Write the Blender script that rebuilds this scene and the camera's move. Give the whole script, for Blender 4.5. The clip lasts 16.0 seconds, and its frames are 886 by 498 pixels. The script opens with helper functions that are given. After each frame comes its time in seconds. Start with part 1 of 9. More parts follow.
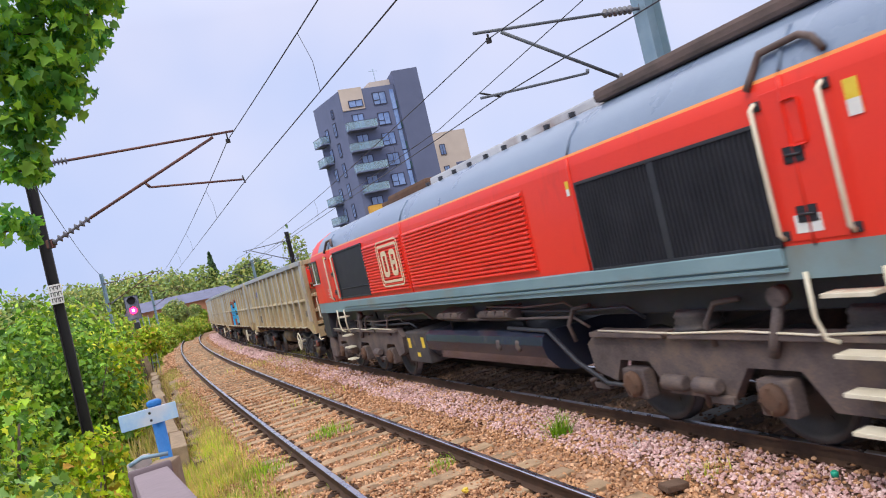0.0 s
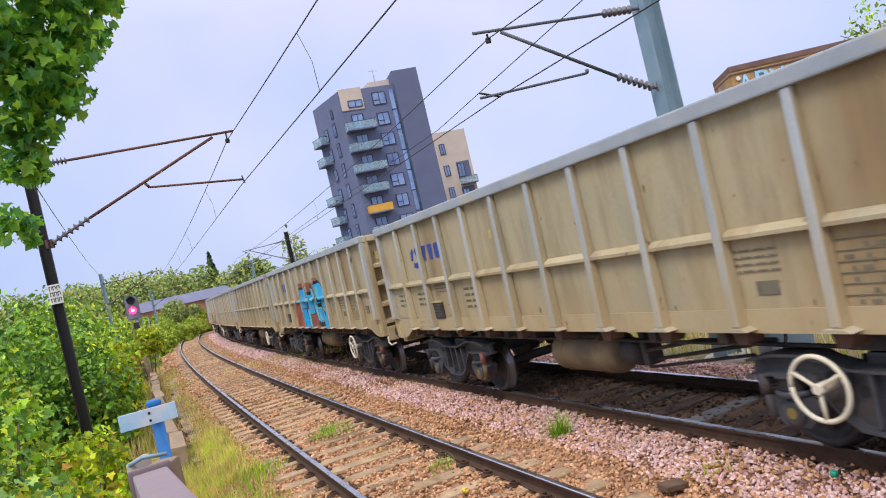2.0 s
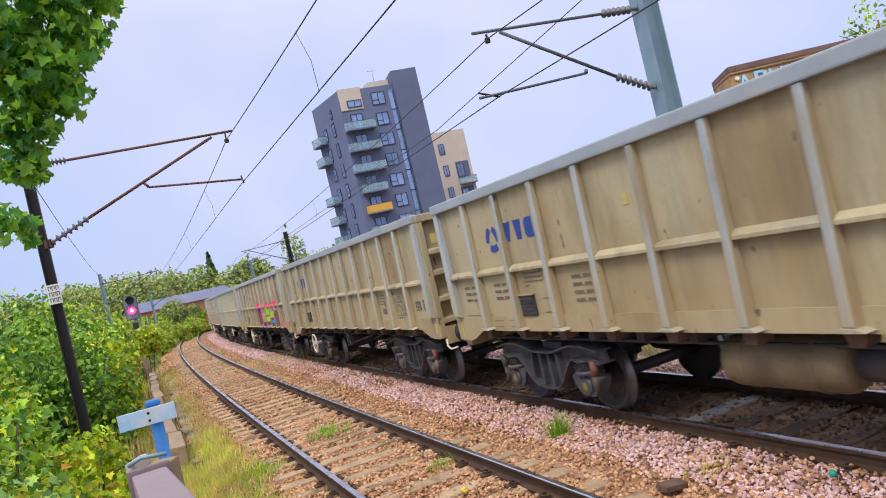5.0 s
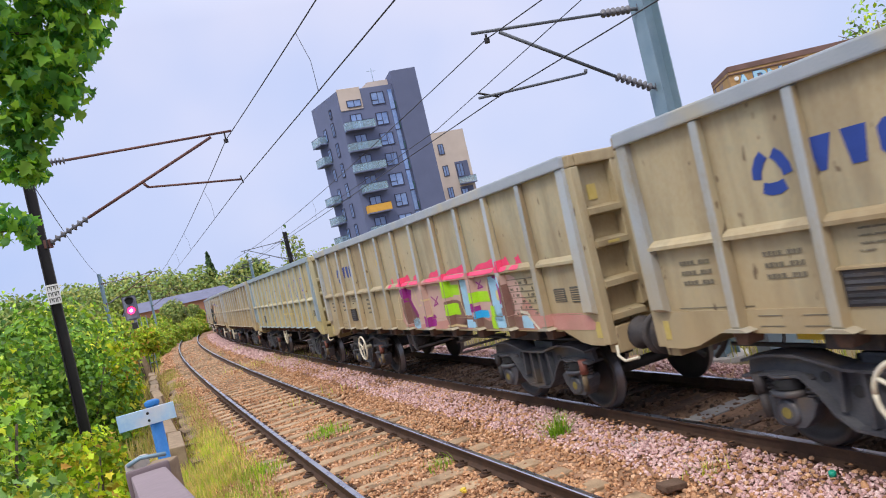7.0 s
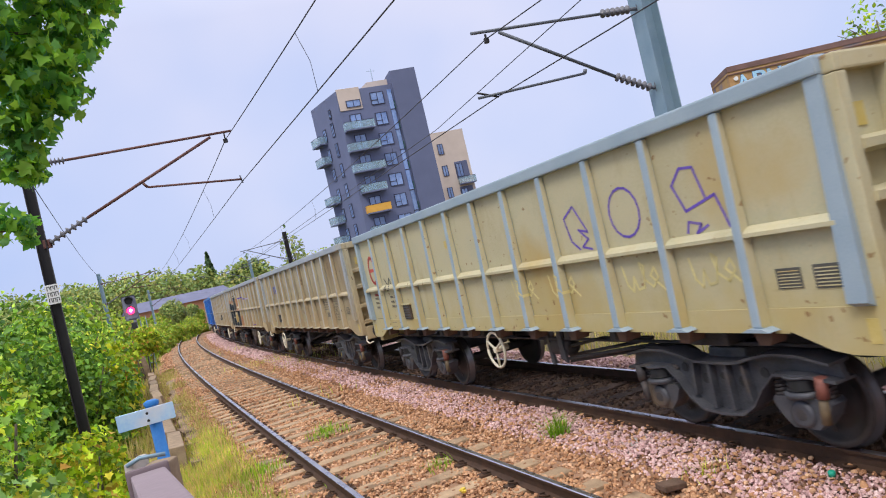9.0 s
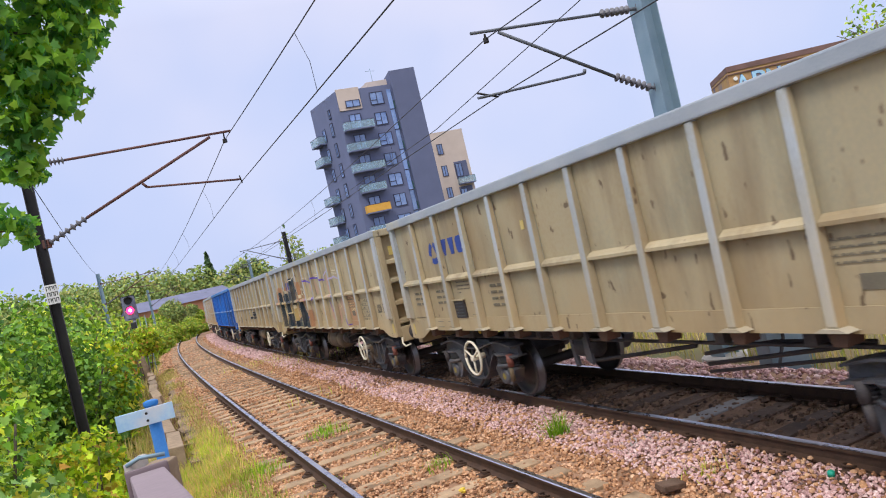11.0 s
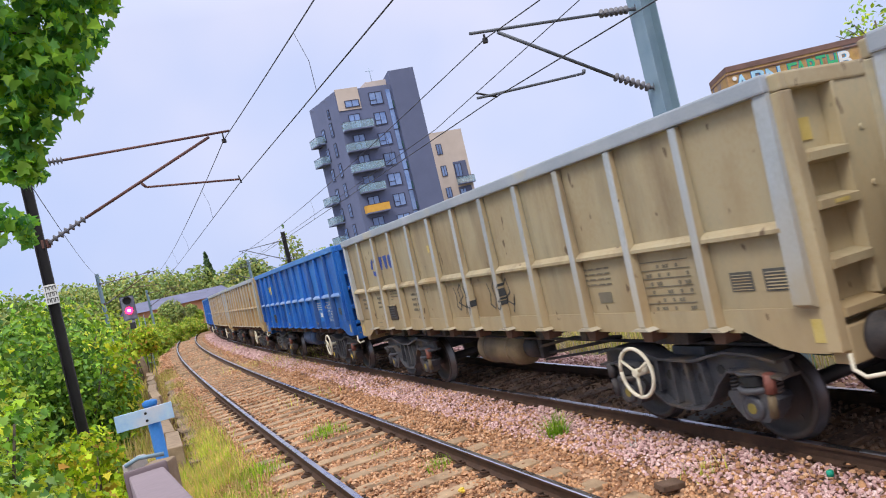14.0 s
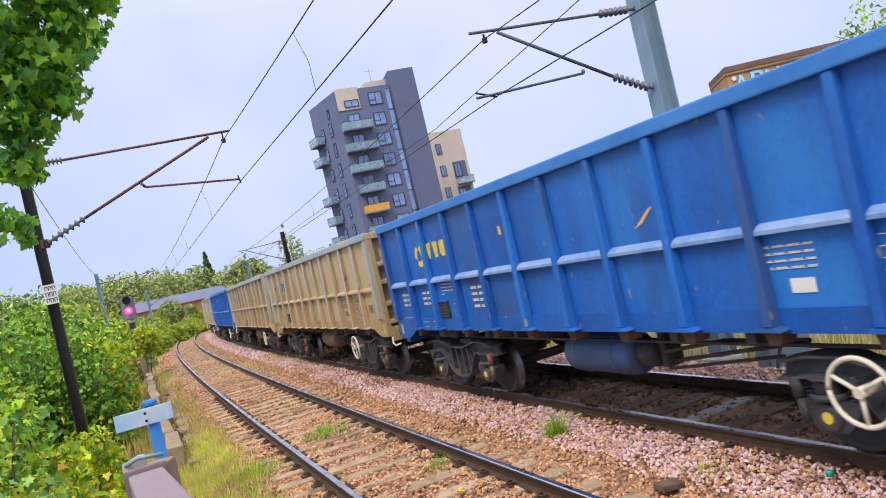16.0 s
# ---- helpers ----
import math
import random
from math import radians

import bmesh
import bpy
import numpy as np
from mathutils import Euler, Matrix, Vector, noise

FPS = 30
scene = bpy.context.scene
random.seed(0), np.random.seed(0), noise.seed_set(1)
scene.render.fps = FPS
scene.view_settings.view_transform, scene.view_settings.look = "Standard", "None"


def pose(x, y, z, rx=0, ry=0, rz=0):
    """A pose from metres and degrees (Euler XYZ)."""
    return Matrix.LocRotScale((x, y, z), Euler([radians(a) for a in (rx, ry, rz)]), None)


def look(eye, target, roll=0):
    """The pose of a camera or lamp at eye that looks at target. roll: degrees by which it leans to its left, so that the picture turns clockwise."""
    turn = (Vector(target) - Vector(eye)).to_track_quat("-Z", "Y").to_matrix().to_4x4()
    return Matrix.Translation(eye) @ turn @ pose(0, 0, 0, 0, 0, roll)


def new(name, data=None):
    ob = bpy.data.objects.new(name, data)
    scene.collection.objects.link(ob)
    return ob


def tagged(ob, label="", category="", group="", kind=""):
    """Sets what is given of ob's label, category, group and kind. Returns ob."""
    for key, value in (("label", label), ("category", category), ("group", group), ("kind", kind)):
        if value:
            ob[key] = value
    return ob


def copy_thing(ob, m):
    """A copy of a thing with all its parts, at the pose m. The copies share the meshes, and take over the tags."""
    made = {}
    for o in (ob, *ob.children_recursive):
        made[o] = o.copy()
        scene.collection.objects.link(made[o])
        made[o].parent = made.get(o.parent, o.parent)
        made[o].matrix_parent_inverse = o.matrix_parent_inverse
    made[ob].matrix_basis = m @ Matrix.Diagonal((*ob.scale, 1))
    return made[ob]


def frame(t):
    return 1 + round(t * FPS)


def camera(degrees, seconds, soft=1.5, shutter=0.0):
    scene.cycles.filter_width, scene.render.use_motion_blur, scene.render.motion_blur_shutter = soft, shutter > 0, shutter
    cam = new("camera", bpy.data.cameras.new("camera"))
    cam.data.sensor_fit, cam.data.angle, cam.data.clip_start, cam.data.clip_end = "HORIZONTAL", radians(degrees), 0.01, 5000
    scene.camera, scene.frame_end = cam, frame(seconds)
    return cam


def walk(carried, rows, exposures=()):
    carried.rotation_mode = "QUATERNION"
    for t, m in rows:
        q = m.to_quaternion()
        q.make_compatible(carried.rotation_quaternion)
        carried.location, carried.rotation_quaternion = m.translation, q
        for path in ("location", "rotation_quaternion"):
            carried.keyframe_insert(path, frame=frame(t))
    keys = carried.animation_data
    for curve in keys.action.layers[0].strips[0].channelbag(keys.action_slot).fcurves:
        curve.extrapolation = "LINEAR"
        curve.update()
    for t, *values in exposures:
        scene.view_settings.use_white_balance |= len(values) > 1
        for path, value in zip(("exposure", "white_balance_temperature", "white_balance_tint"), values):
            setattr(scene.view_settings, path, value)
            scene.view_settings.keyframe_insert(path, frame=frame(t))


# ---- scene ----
# ---- camera ----
cam = camera(62.19, 16.0, soft=1.05, shutter=0.12)
EYE = (0.0, 0.0, 2.447)
BASE = look(EYE, (0.0, 100.0, 2.447 + 0.5155), -13.241)
# a slow pan to the right of a third of a degree
walk(cam, [(t, BASE @ pose(0, 0, 0, 0, -(t - 14.5) * 0.0201, 0)) for t in (0.0, 4.0, 8.0, 12.0, 16.0)],
     exposures=[(0.0, 0.08), (2.0, 0.10), (9.0, 0.05), (12.5, 0.09), (14.5, 0.11), (16.0, 0.18)])

# ---- sky and sun ----
world = bpy.data.worlds.new("overcast_sky")
scene.world = world
world.use_nodes = True
wn, wl = world.node_tree.nodes, world.node_tree.links
wn.clear()
w_out, w_bg, w_sky = wn.new("ShaderNodeOutputWorld"), wn.new("ShaderNodeBackground"), wn.new("ShaderNodeTexSky")
w_sky.sky_type, w_sky.sun_disc = "NISHITA", False
SUN_ELEV, SUN_ROT = 52.0, 205.0
w_sky.sun_elevation, w_sky.sun_rotation = radians(SUN_ELEV), radians(SUN_ROT)
w_sky.dust_density, w_sky.air_density = 3.0, 1.0
w_dim = wn.new("ShaderNodeVectorMath")
w_dim.operation = "SCALE"
w_dim.inputs["Scale"].default_value = 0.09
wl.new(w_sky.outputs[0], w_dim.inputs[0])
# the cloud layer: soft, uneven, brighter overhead
w_co, w_sep, w_pow = wn.new("ShaderNodeTexCoord"), wn.new("ShaderNodeSeparateXYZ"), wn.new("ShaderNodeMapRange")
wl.new(w_co.outputs["Generated"], w_sep.inputs[0])
w_pow.inputs["From Min"].default_value, w_pow.inputs["From Max"].default_value = 0.35, 1.0
w_pow.inputs["To Min"].default_value, w_pow.inputs["To Max"].default_value = 0.0, 1.0
wl.new(w_sep.outputs["Z"], w_pow.inputs["Value"])
w_noise = wn.new("ShaderNodeTexNoise")
w_noise.inputs["Scale"].default_value, w_noise.inputs["Detail"].default_value = 1.6, 4.0
wl.new(w_co.outputs["Generated"], w_noise.inputs["Vector"])
w_cl = wn.new("ShaderNodeMix")
w_cl.data_type = "RGBA"
w_cl.inputs["A"].default_value, w_cl.inputs["B"].default_value = (0.46, 0.61, 1.01, 1), (0.79, 0.81, 1.04, 1)
w_con = wn.new("ShaderNodeMapRange")
w_con.inputs["From Min"].default_value, w_con.inputs["From Max"].default_value = 0.35, 0.65
wl.new(w_noise.outputs["Fac"], w_con.inputs["Value"])
wl.new(w_con.outputs[0], w_cl.inputs["Factor"])
w_top = wn.new("ShaderNodeMix")
w_top.data_type = "RGBA"
w_top.inputs["B"].default_value = (2.3, 2.25, 2.3, 1)
wl.new(w_pow.outputs[0], w_top.inputs["Factor"])
wl.new(w_cl.outputs["Result"], w_top.inputs["A"])
w_mix = wn.new("ShaderNodeMix")
w_mix.data_type = "RGBA"
w_mix.inputs["Factor"].default_value = 0.85
wl.new(w_dim.outputs[0], w_mix.inputs["A"])
wl.new(w_top.outputs["Result"], w_mix.inputs["B"])
wl.new(w_mix.outputs["Result"], w_bg.inputs["Color"])
wl.new(w_bg.outputs[0], w_out.inputs["Surface"])

sun = new("sun", bpy.data.lights.new("sun", "SUN"))
sun.data.energy, sun.data.angle, sun.data.color = 1.8, radians(18), (1.0, 0.94, 0.85)
sd = (math.sin(radians(SUN_ROT)) * math.cos(radians(SUN_ELEV)), math.cos(radians(SUN_ROT)) * math.cos(radians(SUN_ELEV)), math.sin(radians(SUN_ELEV)))
sun.matrix_world = look((sd[0] * 50, sd[1] * 50, sd[2] * 50), (0, 0, 0))


# ---- materials ----
def surf(name, colours, rough=0.7, metal=0.0, scale=6.0, fine=60.0, bump=0.15, spread=0.0, spec=0.4, stain=None, stain_at=0.55, stretch=(1, 1, 1), coat=0.0, streak=None, streak_at=0.52, dust=None, dust_z=(1.15, 2.3), dust_most=0.75, speck=None):
    """A surface: two or three colours mixed by a coarse and a fine noise, with relief; spread: change from object to object; stain: a colour in worn patches."""
    m = bpy.data.materials.new(name)
    m.use_nodes = True
    nt = m.node_tree
    N, L = nt.nodes, nt.links
    b = N["Principled BSDF"]
    co, mp = N.new("ShaderNodeTexCoord"), N.new("ShaderNodeMapping")
    mp.inputs["Scale"].default_value = stretch
    L.new(co.outputs["Object"], mp.inputs["Vector"])
    oi = N.new("ShaderNodeObjectInfo")
    add = N.new("ShaderNodeVectorMath")
    add.operation = "ADD"
    sh = N.new("ShaderNodeVectorMath")
    sh.operation = "SCALE"
    sh.inputs[0].default_value = (37, 19, 23)
    L.new(oi.outputs["Random"], sh.inputs["Scale"])
    L.new(mp.outputs[0], add.inputs[0])
    L.new(sh.outputs[0], add.inputs[1])

    def tex(sc, det):
        n = N.new("ShaderNodeTexNoise")
        n.inputs["Scale"].default_value, n.inputs["Detail"].default_value = sc, det
        L.new(add.outputs[0], n.inputs["Vector"])
        return n

    big, small = tex(scale, 5), tex(fine, 3)
    ramp = N.new("ShaderNodeValToRGB")
    els = ramp.color_ramp.elements
    while len(els) < len(colours):
        els.new(0.5)
    for i, c in enumerate(colours):
        els[i].position = 0.3 + 0.4 * i / max(1, len(colours) - 1)
        els[i].color = (*c, 1)
    mixf = N.new("ShaderNodeMath")
    mixf.operation = "MULTIPLY_ADD"
    L.new(small.outputs["Fac"], mixf.inputs[0])
    mixf.inputs[1].default_value = 0.35
    sub = N.new("ShaderNodeMath")
    sub.operation = "MULTIPLY_ADD"
    L.new(big.outputs["Fac"], sub.inputs[0])
    sub.inputs[1].default_value, sub.inputs[2].default_value = 0.8, -0.075
    L.new(sub.outputs[0], mixf.inputs[2])
    L.new(mixf.outputs[0], ramp.inputs["Fac"])
    out = ramp.outputs["Color"]
    if stain:
        st = tex(scale * 0.45, 6)
        mr = N.new("ShaderNodeMapRange")
        mr.inputs["From Min"].default_value, mr.inputs["From Max"].default_value = stain_at, stain_at + 0.12
        L.new(st.outputs["Fac"], mr.inputs["Value"])
        mx = N.new("ShaderNodeMix")
        mx.data_type = "RGBA"
        L.new(mr.outputs[0], mx.inputs["Factor"])
        L.new(out, mx.inputs["A"])
        mx.inputs["B"].default_value = (*stain, 1)
        out = mx.outputs["Result"]
    if streak:
        # dirt washed down the plates
        smp, sn, smr, smx = N.new("ShaderNodeMapping"), N.new("ShaderNodeTexNoise"), N.new("ShaderNodeMapRange"), N.new("ShaderNodeMix")
        smp.inputs["Scale"].default_value = (2.2, 2.2, 0.75)
        L.new(add.outputs[0], smp.inputs["Vector"])
        L.new(smp.outputs[0], sn.inputs["Vector"])
        sn.inputs["Scale"].default_value, sn.inputs["Detail"].default_value, sn.inputs["Roughness"].default_value = 1.0, 6.0, 0.65
        smr.inputs["From Min"].default_value, smr.inputs["From Max"].default_value = streak_at, streak_at + 0.22
        smr.inputs["To Max"].default_value = 0.6
        L.new(sn.outputs["Fac"], smr.inputs["Value"])
        smx.data_type = "RGBA"
        L.new(smr.outputs[0], smx.inputs["Factor"])
        L.new(out, smx.inputs["A"])
        smx.inputs["B"].default_value = (*streak, 1)
        out = smx.outputs["Result"]
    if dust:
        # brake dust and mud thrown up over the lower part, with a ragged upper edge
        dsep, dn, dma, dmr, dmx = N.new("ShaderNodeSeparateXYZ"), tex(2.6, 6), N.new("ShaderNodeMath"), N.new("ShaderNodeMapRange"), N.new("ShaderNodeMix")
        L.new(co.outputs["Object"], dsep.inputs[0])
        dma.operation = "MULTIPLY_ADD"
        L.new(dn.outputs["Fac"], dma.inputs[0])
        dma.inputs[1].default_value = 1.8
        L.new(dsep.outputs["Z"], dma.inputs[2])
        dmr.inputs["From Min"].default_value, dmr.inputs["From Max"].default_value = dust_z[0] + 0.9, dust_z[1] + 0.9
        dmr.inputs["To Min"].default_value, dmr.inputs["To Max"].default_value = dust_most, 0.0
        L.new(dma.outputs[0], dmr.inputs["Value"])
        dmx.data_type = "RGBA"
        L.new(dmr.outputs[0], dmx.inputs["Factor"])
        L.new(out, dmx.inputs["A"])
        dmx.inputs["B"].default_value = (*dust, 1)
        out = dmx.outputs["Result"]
    if speck:
        pn, pmr, pmx = tex(9.0, 2), N.new("ShaderNodeMapRange"), N.new("ShaderNodeMix")
        pmr.inputs["From Min"].default_value, pmr.inputs["From Max"].default_value = 0.695, 0.725
        pmr.inputs["To Max"].default_value = 0.8
        L.new(pn.outputs["Fac"], pmr.inputs["Value"])
        pmx.data_type = "RGBA"
        L.new(pmr.outputs[0], pmx.inputs["Factor"])
        L.new(out, pmx.inputs["A"])
        pmx.inputs["B"].default_value = (*speck, 1)
        out = pmx.outputs["Result"]
    if spread:
        hs = N.new("ShaderNodeHueSaturation")
        mr2 = N.new("ShaderNodeMapRange")
        mr2.inputs["To Min"].default_value, mr2.inputs["To Max"].default_value = 1 - spread, 1 + spread
        L.new(oi.outputs["Random"], mr2.inputs["Value"])
        L.new(mr2.outputs[0], hs.inputs["Value"])
        L.new(out, hs.inputs["Color"])
        out = hs.outputs["Color"]
    L.new(out, b.inputs["Base Color"])
    rr = N.new("ShaderNodeMapRange")
    rr.inputs["To Min"].default_value, rr.inputs["To Max"].default_value = max(0.05, rough - 0.12), min(1, rough + 0.12)
    L.new(big.outputs["Fac"], rr.inputs["Value"])
    L.new(rr.outputs[0], b.inputs["Roughness"])
    b.inputs["Metallic"].default_value = metal
    b.inputs["Specular IOR Level"].default_value = spec
    b.inputs["Coat Weight"].default_value = coat
    if bump:
        bp = N.new("ShaderNodeBump")
        bp.inputs["Strength"].default_value, bp.inputs["Distance"].default_value = bump, 0.02
        L.new(mixf.outputs[0], bp.inputs["Height"])
        L.new(bp.outputs[0], b.inputs["Normal"])
    return m


def island(name, colours, rough=0.8, spec=0.3, translucent=0.0, bump=0.0, fine=120.0, vary=(0.65, 1.35)):
    """Loose pieces of one mesh, each with a colour of its own."""
    m = bpy.data.materials.new(name)
    m.use_nodes = True
    nt = m.node_tree
    N, L = nt.nodes, nt.links
    b = N["Principled BSDF"]
    g, ramp = N.new("ShaderNodeNewGeometry"), N.new("ShaderNodeValToRGB")
    els = ramp.color_ramp.elements
    while len(els) < len(colours):
        els.new(0.5)
    for i, c in enumerate(colours):
        els[i].position = i / max(1, len(colours) - 1)
        els[i].color = (*c, 1)
    L.new(g.outputs["Random Per Island"], ramp.inputs["Fac"])
    co, n = N.new("ShaderNodeTexCoord"), N.new("ShaderNodeTexNoise")
    n.inputs["Scale"].default_value = fine
    L.new(co.outputs["Object"], n.inputs["Vector"])
    hs, mr = N.new("ShaderNodeHueSaturation"), N.new("ShaderNodeMapRange")
    mr.inputs["From Min"].default_value, mr.inputs["From Max"].default_value = 0.25, 0.75
    mr.inputs["To Min"].default_value, mr.inputs["To Max"].default_value = vary
    L.new(n.outputs["Fac"], mr.inputs["Value"])
    L.new(mr.outputs[0], hs.inputs["Value"])
    L.new(ramp.outputs["Color"], hs.inputs["Color"])
    L.new(hs.outputs["Color"], b.inputs["Base Color"])
    b.inputs["Roughness"].default_value, b.inputs["Specular IOR Level"].default_value = rough, spec
    if bump:
        bp = N.new("ShaderNodeBump")
        bp.inputs["Strength"].default_value, bp.inputs["Distance"].default_value = bump, 0.01
        L.new(n.outputs["Fac"], bp.inputs["Height"])
        L.new(bp.outputs[0], b.inputs["Normal"])
    if translucent:
        tr, mx = N.new("ShaderNodeBsdfTranslucent"), N.new("ShaderNodeMixShader")
        L.new(hs.outputs["Color"], tr.inputs["Color"])
        mx.inputs["Fac"].default_value = translucent
        L.new(b.outputs[0], mx.inputs[1])
        L.new(tr.outputs[0], mx.inputs[2])
        L.new(mx.outputs[0], N["Material Output"].inputs["Surface"])
    return m


def glow(name, colour, strength):
    m = bpy.data.materials.new(name)
    m.use_nodes = True
    b = m.node_tree.nodes["Principled BSDF"]
    b.inputs["Base Color"].default_value = (*colour, 1)
    b.inputs["Emission Color"].default_value, b.inputs["Emission Strength"].default_value = (*colour, 1), strength
    return m


M = {}
M["rail"] = surf("rail_rust", [(0.05, 0.028, 0.018), (0.10, 0.055, 0.035)], 0.8, 0.2, 8, 80)
M["rail_head"] = surf("rail_head", [(0.45, 0.45, 0.52), (0.62, 0.62, 0.68)], 0.28, 1.0, 3, 200, 0.03, stretch=(1, 1, 1))
M["sleeper"] = surf("sleeper_sandy", [(0.24, 0.165, 0.10), (0.36, 0.25, 0.155), (0.47, 0.34, 0.22)], 0.9, 0, 4, 60, 0.4, 0.22, stain=(0.17, 0.11, 0.065), stain_at=0.54)
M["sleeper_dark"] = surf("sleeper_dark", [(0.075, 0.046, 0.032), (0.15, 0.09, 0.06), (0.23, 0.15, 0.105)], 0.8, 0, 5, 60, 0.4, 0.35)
M["sleeper_pale"] = surf("sleeper_pale", [(0.35, 0.32, 0.3), (0.5, 0.47, 0.44)], 0.9, 0, 5, 60, 0.4)
M["ballast_bed"] = surf("ballast_bed", [(0.192, 0.108, 0.060), (0.312, 0.180, 0.108), (0.408, 0.252, 0.156)], 0.95, 0, 2.5, 30, 0.8)
M["earth"] = surf("earth", [(0.09, 0.07, 0.04), (0.16, 0.12, 0.06), (0.12, 0.13, 0.05)], 0.95, 0, 0.6, 20, 0.6)
M["stones_brown"] = island("ballast_brown", [(0.17, 0.08, 0.043), (0.40, 0.20, 0.10), (0.57, 0.315, 0.165), (0.29, 0.145, 0.082), (0.70, 0.44, 0.275), (0.44, 0.225, 0.11)], 0.9, 0.3, 0, 0.3)
M["stones_pink"] = island("ballast_pink", [(0.354, 0.201, 0.195), (0.590, 0.366, 0.354), (0.708, 0.472, 0.454), (0.472, 0.289, 0.277), (0.802, 0.590, 0.560), (0.543, 0.330, 0.295)], 0.9, 0.3, 0, 0.3)
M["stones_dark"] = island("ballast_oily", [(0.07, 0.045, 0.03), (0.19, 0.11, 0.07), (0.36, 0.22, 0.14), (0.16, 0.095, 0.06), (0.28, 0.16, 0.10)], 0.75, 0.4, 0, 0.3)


# ---- building helpers ----
def part(name, bm, material, parent=None, label=""):
    me = bpy.data.meshes.new(name)
    bm.to_mesh(me)
    bm.free()
    if material is not None:
        for mm in (material if isinstance(material, (list, tuple)) else [material]):
            me.materials.append(mm)
    ob = new(name, me)
    if parent is not None:
        ob.parent = parent
    if label:
        ob["label"] = label
    return ob


def mesh_of(name, verts, faces, material, parent=None, smooth=False):
    me = bpy.data.meshes.new(name)
    me.from_pydata([tuple(v) for v in verts], [], [tuple(f) for f in faces])
    for mm in (material if isinstance(material, (list, tuple)) else [material]):
        me.materials.append(mm)
    if smooth:
        me.polygons.foreach_set("use_smooth", [True] * len(me.polygons))
    ob = new(name, me)
    if parent is not None:
        ob.parent = parent
    return ob


def share(ob, m, parent=None):
    """Another object on the same mesh, at the pose m in its parent's space."""
    o = new(ob.name.split(".")[0], ob.data)
    o.parent = parent if parent is not None else ob.parent
    o.matrix_basis = m
    if "label" in ob:
        o["label"] = ob["label"]
    return o


def box(bm, x0, x1, y0, y1, z0, z1, bevel=0.0, mi=0):
    """A box with broken edges added to bm."""
    t = bmesh.new()
    r = bmesh.ops.create_cube(t, size=1)
    bmesh.ops.scale(t, verts=t.verts, vec=(abs(x1 - x0), abs(y1 - y0), abs(z1 - z0)))
    bmesh.ops.translate(t, verts=t.verts, vec=((x0 + x1) / 2, (y0 + y1) / 2, (z0 + z1) / 2))
    if bevel:
        bmesh.ops.bevel(t, geom=t.edges[:], offset=bevel, segments=2, affect="EDGES", profile=0.6)
    merge(bm, t, mi)
    return bm


def merge(bm, t, mi=0, mat=None):
    if mat is not None:
        bmesh.ops.transform(t, matrix=mat, verts=t.verts)
    vs = {v: bm.verts.new(v.co) for v in t.verts}
    for f in t.faces:
        nf = bm.faces.new([vs[v] for v in f.verts])
        nf.material_index, nf.smooth = mi, f.smooth
    t.free()


def tube(bm, pts, r, seg=8, mi=0, r_end=None):
    """A round bar along a line of points."""
    pts = [Vector(q) for q in pts]
    rings = []
    for i, q in enumerate(pts):
        d = (pts[min(i + 1, len(pts) - 1)] - pts[max(i - 1, 0)]).normalized()
        a = d.orthogonal().normalized() if i == 0 else (rings_a - d * rings_a.dot(d)).normalized()
        rings_a = a
        b = d.cross(a)
        rr = r if r_end is None else r + (r_end - r) * i / (len(pts) - 1)
        rings.append([bm.verts.new(q + (a * math.cos(2 * math.pi * k / seg) + b * math.sin(2 * math.pi * k / seg)) * rr) for k in range(seg)])
    for p0, p1 in zip(rings, rings[1:]):
        for k in range(seg):
            f = bm.faces.new((p0[k], p0[(k + 1) % seg], p1[(k + 1) % seg], p1[k]))
            f.smooth, f.material_index = True, mi
    for e, rev in ((rings[0], True), (rings[-1], False)):
        f = bm.faces.new(e[::-1] if rev else e)
        f.material_index = mi
    return bm


def lathe(bm, profile, seg=24, axis="y", at=(0, 0, 0), mi=0):
    """Turn a profile of (radius, along) about an axis through at."""
    rings = []
    for r, h in profile:
        ring = []
        for k in range(seg):
            a = 2 * math.pi * k / seg
            c, s_ = r * math.cos(a), r * math.sin(a)
            v = {"y": (c, h, s_), "x": (h, c, s_), "z": (c, s_, h)}[axis]
            ring.append(bm.verts.new((v[0] + at[0], v[1] + at[1], v[2] + at[2])))
        rings.append(ring)
    for p0, p1 in zip(rings, rings[1:]):
        for k in range(seg):
            f = bm.faces.new((p0[k], p0[(k + 1) % seg], p1[(k + 1) % seg], p1[k]))
            f.smooth, f.material_index = True, mi
    bm.faces.new(rings[0][::-1]).material_index = mi
    bm.faces.new(rings[-1]).material_index = mi
    return bm


def prism(bm, outline, axis, a, b, mi=0):
    """An outline of 2D points drawn out from a to b along an axis ('x': outline in y, z; 'y': in x, z; 'z': in x, y)."""
    def at(q, h):
        return {"x": (h, q[0], q[1]), "y": (q[0], h, q[1]), "z": (q[0], q[1], h)}[axis]
    lo, hi = [bm.verts.new(at(q, a)) for q in outline], [bm.verts.new(at(q, b)) for q in outline]
    n = len(outline)
    fs = [bm.faces.new(lo[::-1]), bm.faces.new(hi)] + [bm.faces.new((lo[i], lo[(i + 1) % n], hi[(i + 1) % n], hi[i])) for i in range(n)]
    for f in fs:
        f.material_index = mi
    bmesh.ops.recalc_face_normals(bm, faces=fs)
    return bm


# ---- the line of the railway ----
STEP = 0.5
S_MIN, S_MAX = -30.0, 235.0


